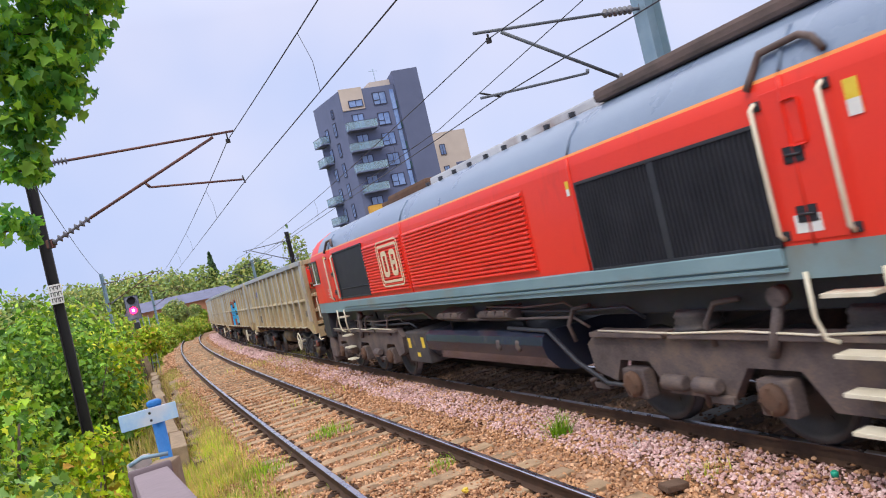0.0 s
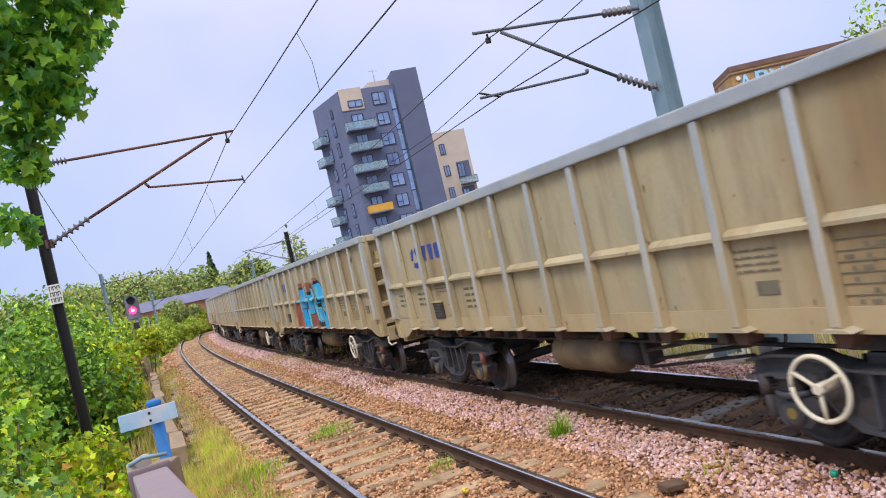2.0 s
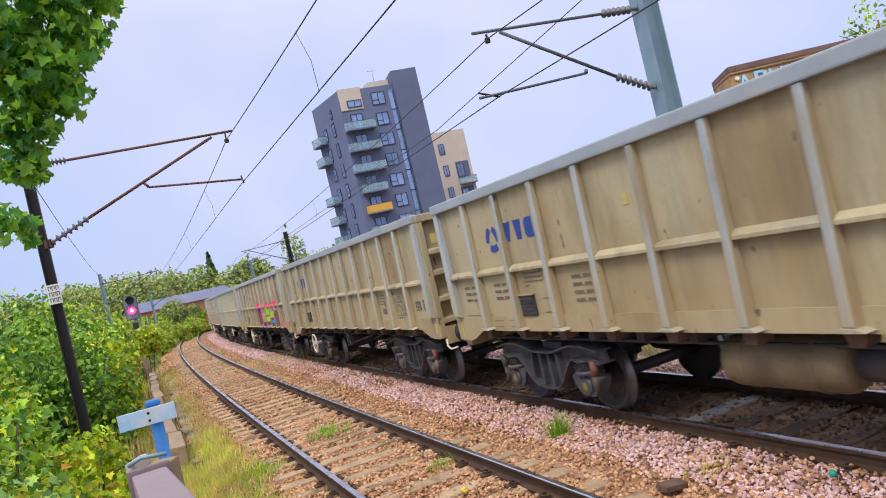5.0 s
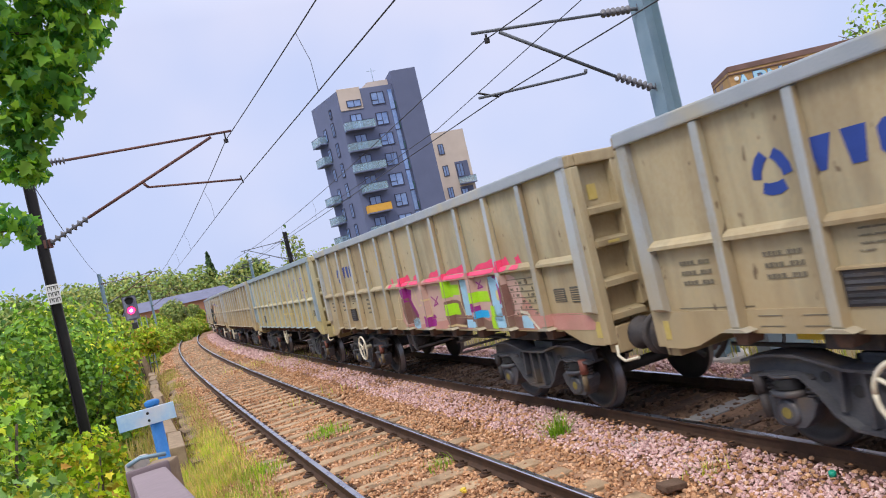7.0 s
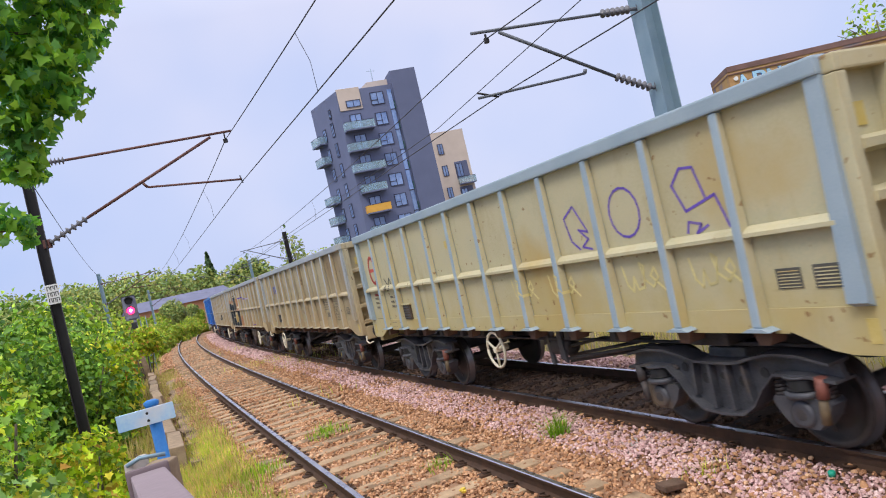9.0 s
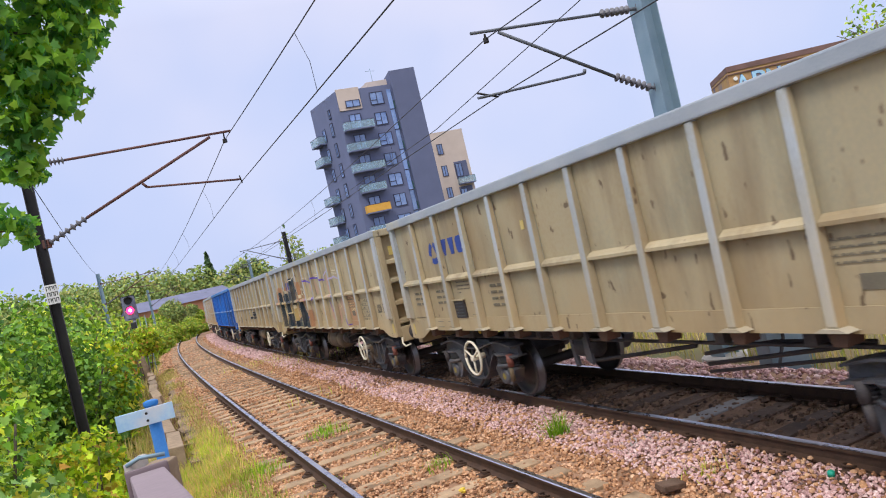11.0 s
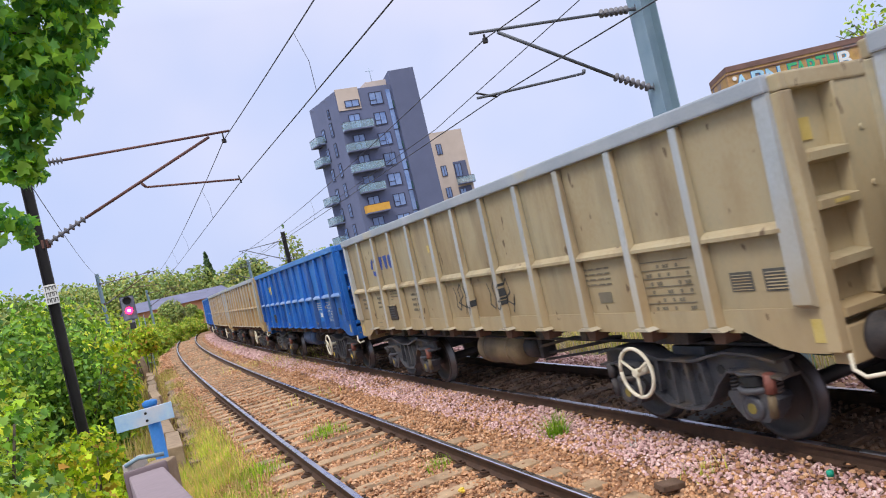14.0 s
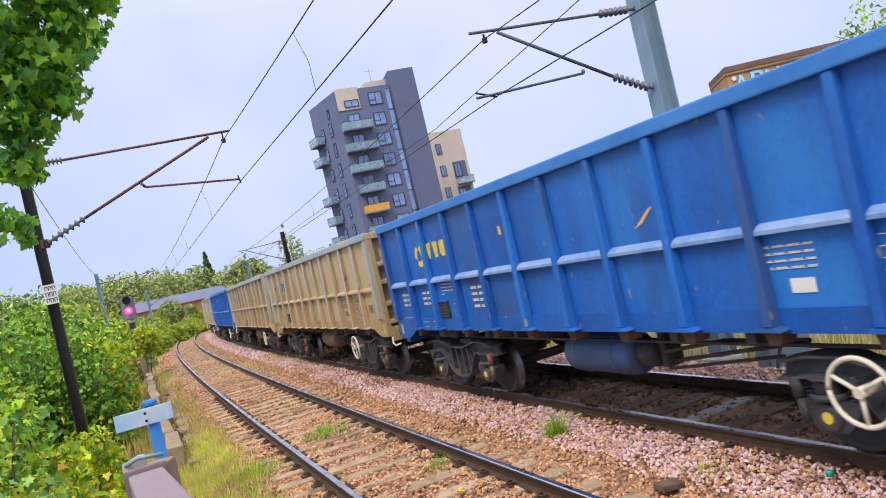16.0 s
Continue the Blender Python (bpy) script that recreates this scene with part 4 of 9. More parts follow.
def spray(w, name, mat_, outline, label, layer=0, ribs=True):
    """A flat patch of paint on the side: cut at the ribs and the rail, and carried over the ribs that it crosses."""
    outline = [(q[0] - 0.14, q[1]) for q in outline]
    xs, zs = [q[0] for q in outline], [q[1] for q in outline]

    def clip(poly, axis, lim, keep_less):
        out = []
        for i in range(len(poly)):
            a, b = poly[i], poly[(i + 1) % len(poly)]
            ia, ib = (a[axis] <= lim) == keep_less, (b[axis] <= lim) == keep_less
            if ia:
                out.append(a)
            if ia != ib:
                f = (lim - a[axis]) / (b[axis] - a[axis])
                out.append((a[0] + (b[0] - a[0]) * f, a[1] + (b[1] - a[1]) * f))
        return out

    bm = bmesh.new()
    up = 0.0008 * layer

    def patch(x0, x1, z0, z1, y0, y1):
        q = clip(clip(clip(clip(outline, 0, x0, False), 0, x1, True), 1, z0, False), 1, z1, True)
        if len(q) < 3:
            return
        vs = [bm.verts.new((a, y0 + (y1 - y0) * (b - z0) / (z1 - z0) + up, b)) for a, b in q]
        f = bm.faces.new(vs)
        if f.normal.y < 0:
            f.normal_flip()

    edges = [-WAGON_X + BAY * i for i in range(13)]
    for e in range(12):
        x0, x1 = edges[e] + 0.063, edges[e + 1] - 0.063
        if x1 < min(xs) or x0 > max(xs):
            continue
        patch(x0, x1, 1.362, 1.984, 1.2835, 1.2835)
        patch(x0, x1, 2.077, 2.925, 1.2835, 1.2835)
        patch(x0 + 0.003, x1 - 0.003, 1.985, 2.02, 1.3685, 1.3685)
        patch(x0 + 0.003, x1 - 0.003, 2.0201, 2.07, 1.3685, 1.332)
    patch(-6.0, 6.0, 1.175, 1.36, 1.2995, 1.2995)
    if ribs:
        for x in edges[1:-1]:
            patch(x - 0.048, x + 0.048, 1.24, 2.92, 1.4075, 1.3600)
            # the flank of the rib that leads
            q = clip(clip(clip(clip(outline, 0, x - 0.068, False), 0, x - 0.058, True), 1, 1.23, False), 1, 2.95, True)
            if len(q) >= 3:
                za, zb = min(v[1] for v in q), max(v[1] for v in q)
                if zb - za > 0.02:
                    vs = []
                    for z, outer in ((za, 0), (za, 1), (zb, 1), (zb, 0)):
                        g = (z - 1.16) / 1.91
                        xo = (0.063 - 0.008 * g if not outer else 0.054 - 0.007 * g) + 0.003 + up
                        vs.append(bm.verts.new((x - xo, 1.2845 if not outer else 1.404 - 0.05 * g, z)))
                    bm.faces.new(vs)
    bm.normal_update()
    for f in bm.faces:
        if f.normal.y < 0:
            f.normal_flip()
    if not bm.faces:
        bm.free()
        return None
    return part(name, bm, M[mat_], w, label)


def line_paint(w, name, mat_, pts, width, label, layer=2):
    """A sprayed line along points on the side."""
    for a, b in zip(pts, pts[1:]):
        d = Vector((b[0] - a[0], b[1] - a[1]))
        if d.length < 1e-4:
            continue
        d.normalize()
        n = Vector((-d.y, d.x)) * width / 2
        e = d * width * 0.35
        spray(w, name, mat_, [(a[0] - e.x + n.x, a[1] - e.y + n.y), (b[0] + e.x + n.x, b[1] + e.y + n.y), (b[0] + e.x - n.x, b[1] + e.y - n.y), (a[0] - e.x - n.x, a[1] - e.y - n.y)], label, layer)

# ---- the locomotive ----
M["red"] = surf("loco_red_paint", [(0.74, 0.030, 0.016), (0.82, 0.045, 0.022)], 0.42, 0, 1.0, 60, 0.02, 0.0, 0.4, stain=(0.62, 0.045, 0.03), stain_at=0.57, streak=(0.42, 0.035, 0.025), streak_at=0.56, coat=0.1)
M["band"] = surf("loco_blue_grey_paint", [(0.15, 0.20, 0.30), (0.20, 0.26, 0.36)], 0.3, 0, 1.2, 60, 0.02, coat=0.2)
M["sole"] = surf("loco_sole_paint", [(0.16, 0.26, 0.30), (0.22, 0.33, 0.37)], 0.45, 0, 1.2, 60, 0.03, stain=(0.20, 0.22, 0.20))
M["orange"] = surf("loco_orange_line", [(0.75, 0.24, 0.06), (0.8, 0.3, 0.08)], 0.4, 0, 3, 60, 0.02)
M["roof"] = surf("loco_roof", [(0.40, 0.41, 0.45), (0.52, 0.53, 0.57)], 0.6, 0, 1.6, 50, 0.1, stain=(0.25, 0.17, 0.14), stain_at=0.56)
M["soot"] = surf("sooty_roof_gear", [(0.08, 0.06, 0.055), (0.16, 0.11, 0.10)], 0.75, 0.1, 3, 60, 0.3)
M["grille"] = surf("dark_grille", [(0.018, 0.019, 0.026), (0.035, 0.036, 0.046)], 0.6, 0.3, 3, 60, 0.1)
M["truck"] = surf("loco_bogie_grey", [(0.06, 0.046, 0.046), (0.115, 0.09, 0.088), (0.19, 0.135, 0.105)], 0.7, 0.1, 3, 40, 0.2, 0.1, stain=(0.12, 0.09, 0.07), stain_at=0.6)
M["dark"] = surf("dark_blue_black", [(0.022, 0.024, 0.032), (0.04, 0.042, 0.052)], 0.45, 0.1, 3, 50, 0.05)
M["fuel"] = surf("fuel_tank_black", [(0.016, 0.020, 0.040), (0.03, 0.036, 0.06)], 0.2, 0.1, 1.5, 50, 0.04, stain=(0.07, 0.05, 0.045), stain_at=0.62)
M["glass"] = surf("cab_glass", [(0.03, 0.05, 0.05), (0.05, 0.075, 0.07)], 0.1, 0, 2, 50, 0.0, 0.0, 0.9)

LP = [(1.33, 1.60), (1.33, 1.72), (1.33, 1.87), (1.33, 2.5), (1.325, 3.06), (1.305, 3.175), (1.292, 3.205), (1.21, 3.38), (1.05, 3.55), (0.78, 3.69), (0.42, 3.78), (0.0, 3.81)]


def loco_shell(parent):
    """The body, lofted from end to end; the cabs lean back above the waist."""
    stations = [-9.78, -9.55, -9.2, -8.75, -8.4, -7.62, -6.5, -3.78, 1.9, 4.42, 6.8, 7.62, 8.4, 8.75, 9.2, 9.55, 9.78]
    prof = LP + [(-y, z) for y, z in LP[-2::-1]]
    drop = {9.78: (0.34, 0.93), 9.55: (0.16, 0.97), 9.2: (0.06, 0.99), 8.75: (0.01, 1.0)}
    bm = bmesh.new()
    rings = []
    for x in stations:
        d, wy = drop.get(abs(x), (0.0, 1.0))
        ring = []
        for y, z in prof:
            up = max(0.0, (z - 2.9) / 0.91)
            zz = z - d * up ** 1.3
            xx = x
            if abs(x) > 9.5:
                xx = x - math.copysign(0.16 * max(0.0, (z - 2.3) / 1.5), x)
            ring.append(bm.verts.new((xx, y * wy, zz)))
        rings.append(ring)
    n = len(prof)
    for i, (a, b) in enumerate(zip(rings, rings[1:])):
        xm = (stations[i] + stations[i + 1]) / 2
        for k in range(n - 1):
            f = bm.faces.new((a[k], a[k + 1], b[k + 1], b[k]))
            zc = (prof[k][1] + prof[k + 1][1]) / 2
            f.smooth = zc > 3.0
            cab = abs(xm) > 8.45
            if zc < 1.87:
                f.material_index = 1
            elif zc < 3.17:
                f.material_index = 0
            elif zc < 3.2:
                f.material_index = 2
            elif zc < 3.63:
                f.material_index = 0 if cab else 3
            else:
                f.material_index = 0 if cab else 4
    for r, rev in ((rings[0], True), (rings[-1], False)):
        bm.faces.new(r[::-1] if rev else r)
    for a, b in zip(rings, rings[1:]):
        bm.faces.new((a[0], b[0], b[-1], a[-1]))
    bmesh.ops.recalc_face_normals(bm, faces=bm.faces)
    return part("body", bm, [M["red"], M["sole"], M["orange"], M["band"], M["roof"]], parent)


def locomotive():
    lo = tagged(new("locomotive"), "red diesel freight locomotive with blue-grey band and dark grilles", "locomotive")
    body = loco_shell(lo)

    def add(name, mat_, fn, label="", parent=lo):
        bm = bmesh.new()
        fn(bm)
        return part(name, bm, M[mat_] if isinstance(mat_, str) else mat_, parent, label)

    # sole bar strip, standing out from the side
    for sg in (1, -1):
        add("sole_bar", "sole", lambda b: (box(b, -6.45, 6.85, 1.33 * sg, 1.375 * sg, 1.72, 1.865, 0.012), box(b, -6.45, 6.85, 1.33 * sg, 1.36 * sg, 1.665, 1.70, 0.005)))
        # body-side louvres between the seams
        for x0, x1, tag in ((-2.68, 1.84, "a"), (1.98, 4.40, "b")):
            fr = add("louvre_panel", "red", lambda b: box(b, x0, x1, 1.33 * sg, 1.336 * sg, 1.92, 3.0))
            s0 = None
            for k in range(17):
                z = 1.97 + 0.0602 * k
                if s0 is None:
                    s0 = add("louvre", "red", lambda b: prism(b, [(0.0, -0.010), (0.0, 0.04), (0.034 * sg, 0.008), (0.034 * sg, -0.010)], "x", x0 + 0.03, x1 - 0.03), parent=fr)
                    s0.matrix_basis = pose(0, 1.336 * sg, z)
                else:
                    share(s0, pose(0, 1.336 * sg, z), fr)
        # intake grilles with a frame and upright bars
        for x0, x1, z0, z1 in ((-6.43, -3.88, 1.89, 2.84), (4.44, 6.80, 1.96, 3.04)):
            def g(b):
                box(b, x0, x1, 1.33 * sg, 1.338 * sg, z0, z1, 0, 0)
                for xa, xb, za, zb in ((x0 - 0.03, x1 + 0.03, z1, z1 + 0.035), (x0 - 0.03, x1 + 0.03, z0 - 0.03, z0), (x0 - 0.03, x0, z0, z1), (x1, x1 + 0.03, z0, z1), ((x0 + x1) / 2 - 0.05, (x0 + x1) / 2 + 0.05, z0, z1) if x0 < 0 else (x0, x1, z0 + 0.2, z0 + 0.215)):
                    box(b, xa, xb, 1.33 * sg, 1.358 * sg, za, zb, 0.004, 1)
                if x0 < 0:
                    n = 44
                    for k in range(n):
                        xx = x0 + (x1 - x0) * (k + 0.5) / n
                        box(b, xx - 0.008, xx + 0.008, 1.338 * sg, 1.352 * sg, z0, z1)
            add("grille", [M["grille"], M["dark"]], g, "black ventilation grille")
        # panel seams with a rounded cover strip running up over the shoulder
        for x in (-3.78, 1.9, -6.75, 7.25):
            add("seam_strip", "red", lambda b: tube(b, [(x, (y + 0.004) * sg, z) for y, z in LP[2:6]], 0.018, 6))
            add("seam_strip", "band", lambda b: tube(b, [(x, (y + 0.004) * sg, z + 0.004) for y, z in LP[6:9]], 0.018, 6))
        # doors, with their frames and handrails either side
        for xa, xb in ((-7.06, -6.55), (6.93, 7.50)):
            add("door", "red", lambda b: (box(b, xa, xb, 1.33 * sg, 1.342 * sg, 1.9, 3.08, 0.006), box(b, xa + 0.16, xa + 0.30, 1.342 * sg, 1.35 * sg, 2.62, 2.98, 0.03)))
            for k, zz in enumerate((2.04, 2.5)):
                add("door_lock", "dark", lambda b: (box(b, xa + 0.22, xa + 0.40, 1.342 * sg, 1.349 * sg, zz, zz + 0.13, 0.01), tube(b, [(xa + 0.24, 1.365 * sg, zz + 0.06), (xa + 0.38, 1.365 * sg, zz + 0.07)], 0.012, 6)))
            for xx in (xa - 0.06, xb + 0.05):
                add("handrail", "cream", lambda b: tube(b, [(xx, 1.35 * sg, 1.93), (xx, 1.40 * sg, 1.97), (xx, 1.40 * sg, 2.98), (xx, 1.35 * sg, 3.02)], 0.021, 8), "cream handrail")
                for zz in (1.95, 3.0):
                    add("handrail_cup", "dark", lambda b: box(b, xx - 0.05, xx + 0.05, 1.332 * sg, 1.35 * sg, zz - 0.04, zz + 0.04, 0.01))
            add("gutter", "soot", lambda b: tube(b, [(xa - 0.1, 1.30 * sg, 3.24), (xa - 0.02, 1.29 * sg, 3.36), (xa + 0.12, 1.24 * sg, 3.42), (xb - 0.02, 1.25 * sg, 3.40), (xb + 0.06, 1.30 * sg, 3.24), (xb + 0.1, 1.34 * sg, 3.14)], 0.03, 8))
        # cab windows
        for e in (-1, 1):
            add("cab_window", [M["glass"], M["dark"], M["white"]], lambda b: (box(b, e * 8.70, e * 9.50, 1.325 * sg, 1.336 * sg, 2.42, 3.0, 0.004, 0),
                box(b, e * 8.66, e * 9.52, 1.326 * sg, 1.345 * sg, 2.995, 3.03, 0.004, 1), box(b, e * 8.66, e * 8.70, 1.326 * sg, 1.345 * sg, 2.40, 3.0, 0.004, 1),
                box(b, e * 9.08, e * 9.115, 1.326 * sg, 1.348 * sg, 2.42, 3.0, 0.004, 2), box(b, e * 8.70, e * 9.5, 1.326 * sg, 1.348 * sg, 2.395, 2.42, 0.004, 2),
                box(b, e * 9.50, e * 9.53, 1.32 * sg, 1.345 * sg, 2.40, 3.0, 0.004, 1)), "dark sliding cab window")
            add("mirror_arm", "red", lambda b: (tube(b, [(e * 9.62, 1.27 * sg, 2.95), (e * 9.64, 1.40 * sg, 2.93), (e * 9.64, 1.40 * sg, 2.35), (e * 9.62, 1.27 * sg, 2.33)], 0.018, 6), box(b, e * 9.60, e * 9.66, 1.30 * sg, 1.42 * sg, 2.5, 2.88, 0.015)))
            add("grab_rail", "cream", lambda b: tube(b, [(e * 9.78, 1.20 * sg, 2.1), (e * 9.84, 1.26 * sg, 2.05), (e * 9.84, 1.26 * sg, 1.5), (e * 9.78, 1.20 * sg, 1.45)], 0.018, 6))
            # cab steps
            xs = e * 6.95 if e < 0 else 7.22
            for d in (-0.33, 0.33):
                st = add("step_handrail", "cream", lambda b: tube(b, [(xs + d, 1.36 * sg, 1.66), (xs + d, 1.37 * sg, 1.3), (xs + d * 0.9, 1.34 * sg, 1.12), (xs + d * 0.7, 1.28 * sg, 1.08)], 0.02, 6), "cream step handrail")
            for zz in (1.47, 1.0, 0.70, 0.40):
                add("tread", "cream", lambda b: box(b, xs - 0.22, xs + 0.22, 1.22 * sg, 1.40 * sg, zz - 0.018, zz + 0.018, 0.006), parent=st)
        # oval grab recess in the cab door
        add("grab_recess", "dark", lambda b: tube(b, [(-7.72 + 0.075 * math.cos(a * 0.5236), 1.334 * sg, 2.72 + (0.09 if math.sin(a * 0.5236) > 0 else -0.09) + 0.075 * math.sin(a * 0.5236)) for a in range(13)], 0.012, 6))
        # warning labels
        for x0, x1, z0, z1 in ((-7.37, -7.26, 2.72, 2.98), (-3.72, -3.66, 2.75, 2.92), (7.74, 7.86, 2.84, 3.07)):
            lb = add("warning_label", "yellow", lambda b: box(b, x0, x1, 1.33 * sg, 1.337 * sg, z0, z1), "yellow and white warning label")
            add("label_half", "white", lambda b: box(b, x0, x1, 1.33 * sg, 1.338 * sg, z0, z0 + (z1 - z0) * 0.45), parent=lb)
        add("notice", "white", lambda b: [box(b, 7.84, 7.84 + 0.24 - 0.03 * (k % 2), 1.331 * sg, 1.335 * sg, 2.0 + 0.04 * k, 2.012 + 0.04 * k) for k in range(6)])
        add("notice", "white", lambda b: box(b, -6.86, -6.62, 1.342 * sg, 1.346 * sg, 1.96, 2.10))
        # the operator's mark: a double rounded frame with two plain block forms
        def frame_(b, x0, x1, z0, z1, t, r):
            def rr(x0, x1, z0, z1, r):
                o = []
                for cx, cz, a0 in ((x1 - r, z1 - r, 0), (x0 + r, z1 - r, 90), (x0 + r, z0 + r, 180), (x1 - r, z0 + r, 270)):
                    o += [(cx + r * math.cos(radians(a0 + d)), cz + r * math.sin(radians(a0 + d))) for d in (0, 30, 60, 90)]
                return o
            A, B = rr(x0, x1, z0, z1, r), rr(x0 + t, x1 - t, z0 + t, z1 - t, r - t * 0.8)
            for i in range(len(A)):
                j = (i + 1) % len(A)
                prism(b, [A[i], A[j], B[j], B[i]], "y", 1.366 * sg, 1.372 * sg)
        M["mark"] = surf("faded_mark_paint", [(0.66, 0.52, 0.34), (0.74, 0.62, 0.42)], 0.5, 0, 5, 60, 0.03)
        mk = add("mark_frame", "mark", lambda b: (frame_(b, 2.12, 3.42, 2.04, 2.96, 0.03, 0.13), frame_(b, 2.20, 3.34, 2.12, 2.88, 0.05, 0.06)), "cream double-framed mark")
        fx = -1 if sg > 0 else 1
        for cx in (2.52, 3.02):
            add("mark_block", "mark", lambda b: (frame_(b, cx - 0.17, cx + 0.17, 2.24, 2.76, 0.10, 0.10),), parent=mk)
        add("mark_bar", "mark", lambda b: box(b, 2.42, 2.66, 1.366 * sg, 1.372 * sg, 2.46, 2.54), parent=mk)
    # roof gear
    add("roof_hatch", "soot", lambda b: [box(b, x0, x1, -y_, y_, 3.70, z_, 0.05) for x0, x1, y_, z_ in ((-7.2, -3.9, 0.86, 3.86),)], "sooty raised roof radiator")
    add("roof_hatch", "roof", lambda b: [box(b, x0, x1, -0.6, 0.6, 3.72, 3.86, 0.03) for x0, x1 in ((-3.6, -1.2), (-1.1, 1.7))])
    add("exhaust", "rust", lambda b: (box(b, 2.1, 4.3, -0.55, 0.55, 3.70, 3.93, 0.07), box(b, 4.5, 5.3, -0.35, 0.35, 3.72, 3.90, 0.05)), "rusty exhaust hood on the roof")
    for k in range(9):
        add("roof_eye", "dark", lambda b: box(b, -3.3 + 0.6 * k, -3.22 + 0.6 * k, 0.70, 0.76, 3.70, 3.77, 0.01))
    # underframe
    add("underframe", "dark", lambda b: (box(b, -9.3, 9.3, -1.0, 1.0, 1.28, 1.62, 0.02), box(b, -9.6, -8.9, -1.28, 1.28, 0.9, 1.6, 0.04), box(b, 8.9, 9.6, -1.28, 1.28, 0.9, 1.6, 0.04)))
    for e in (-1, 1):
        add("snow_plough", "truck", lambda b: (box(b, e * 9.0, e * 9.45, 0.75, 1.26, 0.35, 1.35, 0.06), box(b, e * 9.0, e * 9.45, -1.26, -0.75, 0.35, 1.35, 0.06), box(b, e * 9.35, e * 9.5, -1.25, 1.25, 0.22, 0.8, 0.03)))
        for sg in (1, -1):
            add("buffer", "grime", lambda b: (lathe(b, [(0.15, e * 9.6), (0.15, e * 9.66), (0.1, e * 9.68), (0.1, e * 9.88), (0.24, e * 9.9), (0.24, e * 9.93)], 18, "x", (0, 0.87 * sg, 1.05)), bmesh.ops.recalc_face_normals(b, faces=b.faces)))
    tank_o = [(1.20, 1.12), (1.28, 1.06), (1.31, 0.95), (1.27, 0.78), (1.12, 0.60), (0.9, 0.52), (-0.9, 0.52), (-1.12, 0.60), (-1.27, 0.78), (-1.31, 0.95), (-1.28, 1.06), (-1.20, 1.12)]
    tk = add("fuel_tank", "fuel", lambda b: prism(b, tank_o, "x", -2.25, 1.95), "glossy black fuel tank")
    for x in (-1.55, -0.95):
        add("tank_filler", "truck", lambda b: (lathe(b, [(0.07, 1.27), (0.085, 1.30), (0.05, 1.31)], 14, "y", (x, 0, 0.93)),), parent=tk)
    bx = add("battery_box", "grime", lambda b: box(b, 2.0, 3.1, -1.28, 1.28, 0.50, 1.10, 0.03), "grey battery box with yellow labels")
    for x0, z0, z1 in ((2.12, 0.8, 1.0), (2.85, 0.78, 0.98), (2.45, 0.62, 0.70)):
        add("box_label", "yellow", lambda b: box(b, x0, x0 + 0.14, 1.282, 1.287, z0, z1), parent=bx)
    rng = random.Random(5)
    for sg in (1, -1):
        # boxes, pipes and cables below the sole bar
        for x in (-0.9, 0.75):
            add("air_filter", "truck", lambda b: (prism(b, [(0.95 * sg, 1.50), (1.27 * sg, 1.40), (1.27 * sg, 1.34), (1.0 * sg, 1.22), (0.9 * sg, 1.22)], "x", x - 0.5, x + 0.5), [box(b, x - 0.42 + 0.3 * k, x - 0.2 + 0.3 * k, 1.1 * sg, 1.285 * sg, 1.36, 1.44, 0.01) for k in range(3)]))
        for k in range(7):
            z, yy = 1.24 + 0.05 * k, 1.12 + 0.02 * (k % 3)
            x0 = rng.uniform(-6, -2) if k % 2 else rng.uniform(2.0, 3.5)
            x1 = x0 + rng.uniform(2.0, 4.2)
            add("pipe", "truck" if k % 3 else "dark", lambda b: tube(b, [(x0, yy * sg - 0.1 * sg, z - 0.15), (x0 + 0.15, yy * sg, z), ((x0 + x1) / 2, yy * sg, z - rng.uniform(0, 0.05)), (x1, yy * sg, z), (x1 + 0.2, yy * sg - 0.1 * sg, z - 0.25)], rng.uniform(0.014, 0.026), 6))
        for x0 in (-5.6, -3.2, 4.0, 5.6, 6.2, -7.6, 8.2):
            add("hose", "truck", lambda b: tube(b, [(x0, 1.08 * sg, 1.42), (x0 + 0.25, 1.16 * sg, 1.40), (x0 + 0.4, 1.18 * sg, 1.2), (x0 + 0.36, 1.15 * sg, 0.98)], 0.028, 8))
        add("hose", "dark", lambda b: tube(b, [(-1.2, 1.2 * sg, 1.16), (-2.35, 1.24 * sg, 1.14), (-2.9, 1.24 * sg, 0.75), (-3.4, 1.2 * sg, 0.5), (-3.8, 1.1 * sg, 0.46)], 0.03, 8))
    # three-axle bogies
    wheel = [None]
    for cx in (-5.86, 6.5):
        def frame_half(b, sg):
                o = [(-2.75, 0.62), (-2.80, 0.95), (-2.55, 1.13), (-1.2, 1.10), (0, 1.05), (1.2, 1.10), (2.55, 1.13), (2.80, 0.95), (2.75, 0.62),
                     (2.35, 0.52), (2.2, 0.78), (1.7, 0.78), (1.45, 0.45), (0.55, 0.45), (0.3, 0.78), (-0.3, 0.78), (-0.55, 0.45), (-1.45, 0.45), (-1.7, 0.78), (-2.2, 0.78), (-2.35, 0.52)]
                prism(b, o, "y", 1.02 * sg, 1.14 * sg)
                for x0, x1 in ((-2.6, -1.3), (-1.2, 1.2), (1.3, 2.6)):
                    box(b, x0, x1, 1.0 * sg, 1.22 * sg, 1.06, 1.12, 0.01)

        def fr(b):
            box(b, -1.3, -0.9, -1.05, 1.05, 0.6, 1.0, 0.03)
            box(b, 0.9, 1.3, -1.05, 1.05, 0.6, 1.0, 0.03)
        bg = add("bogie", "truck", fr, "grey three-axle bogie")
        bg.matrix_basis = pose(cx, 0, 0)
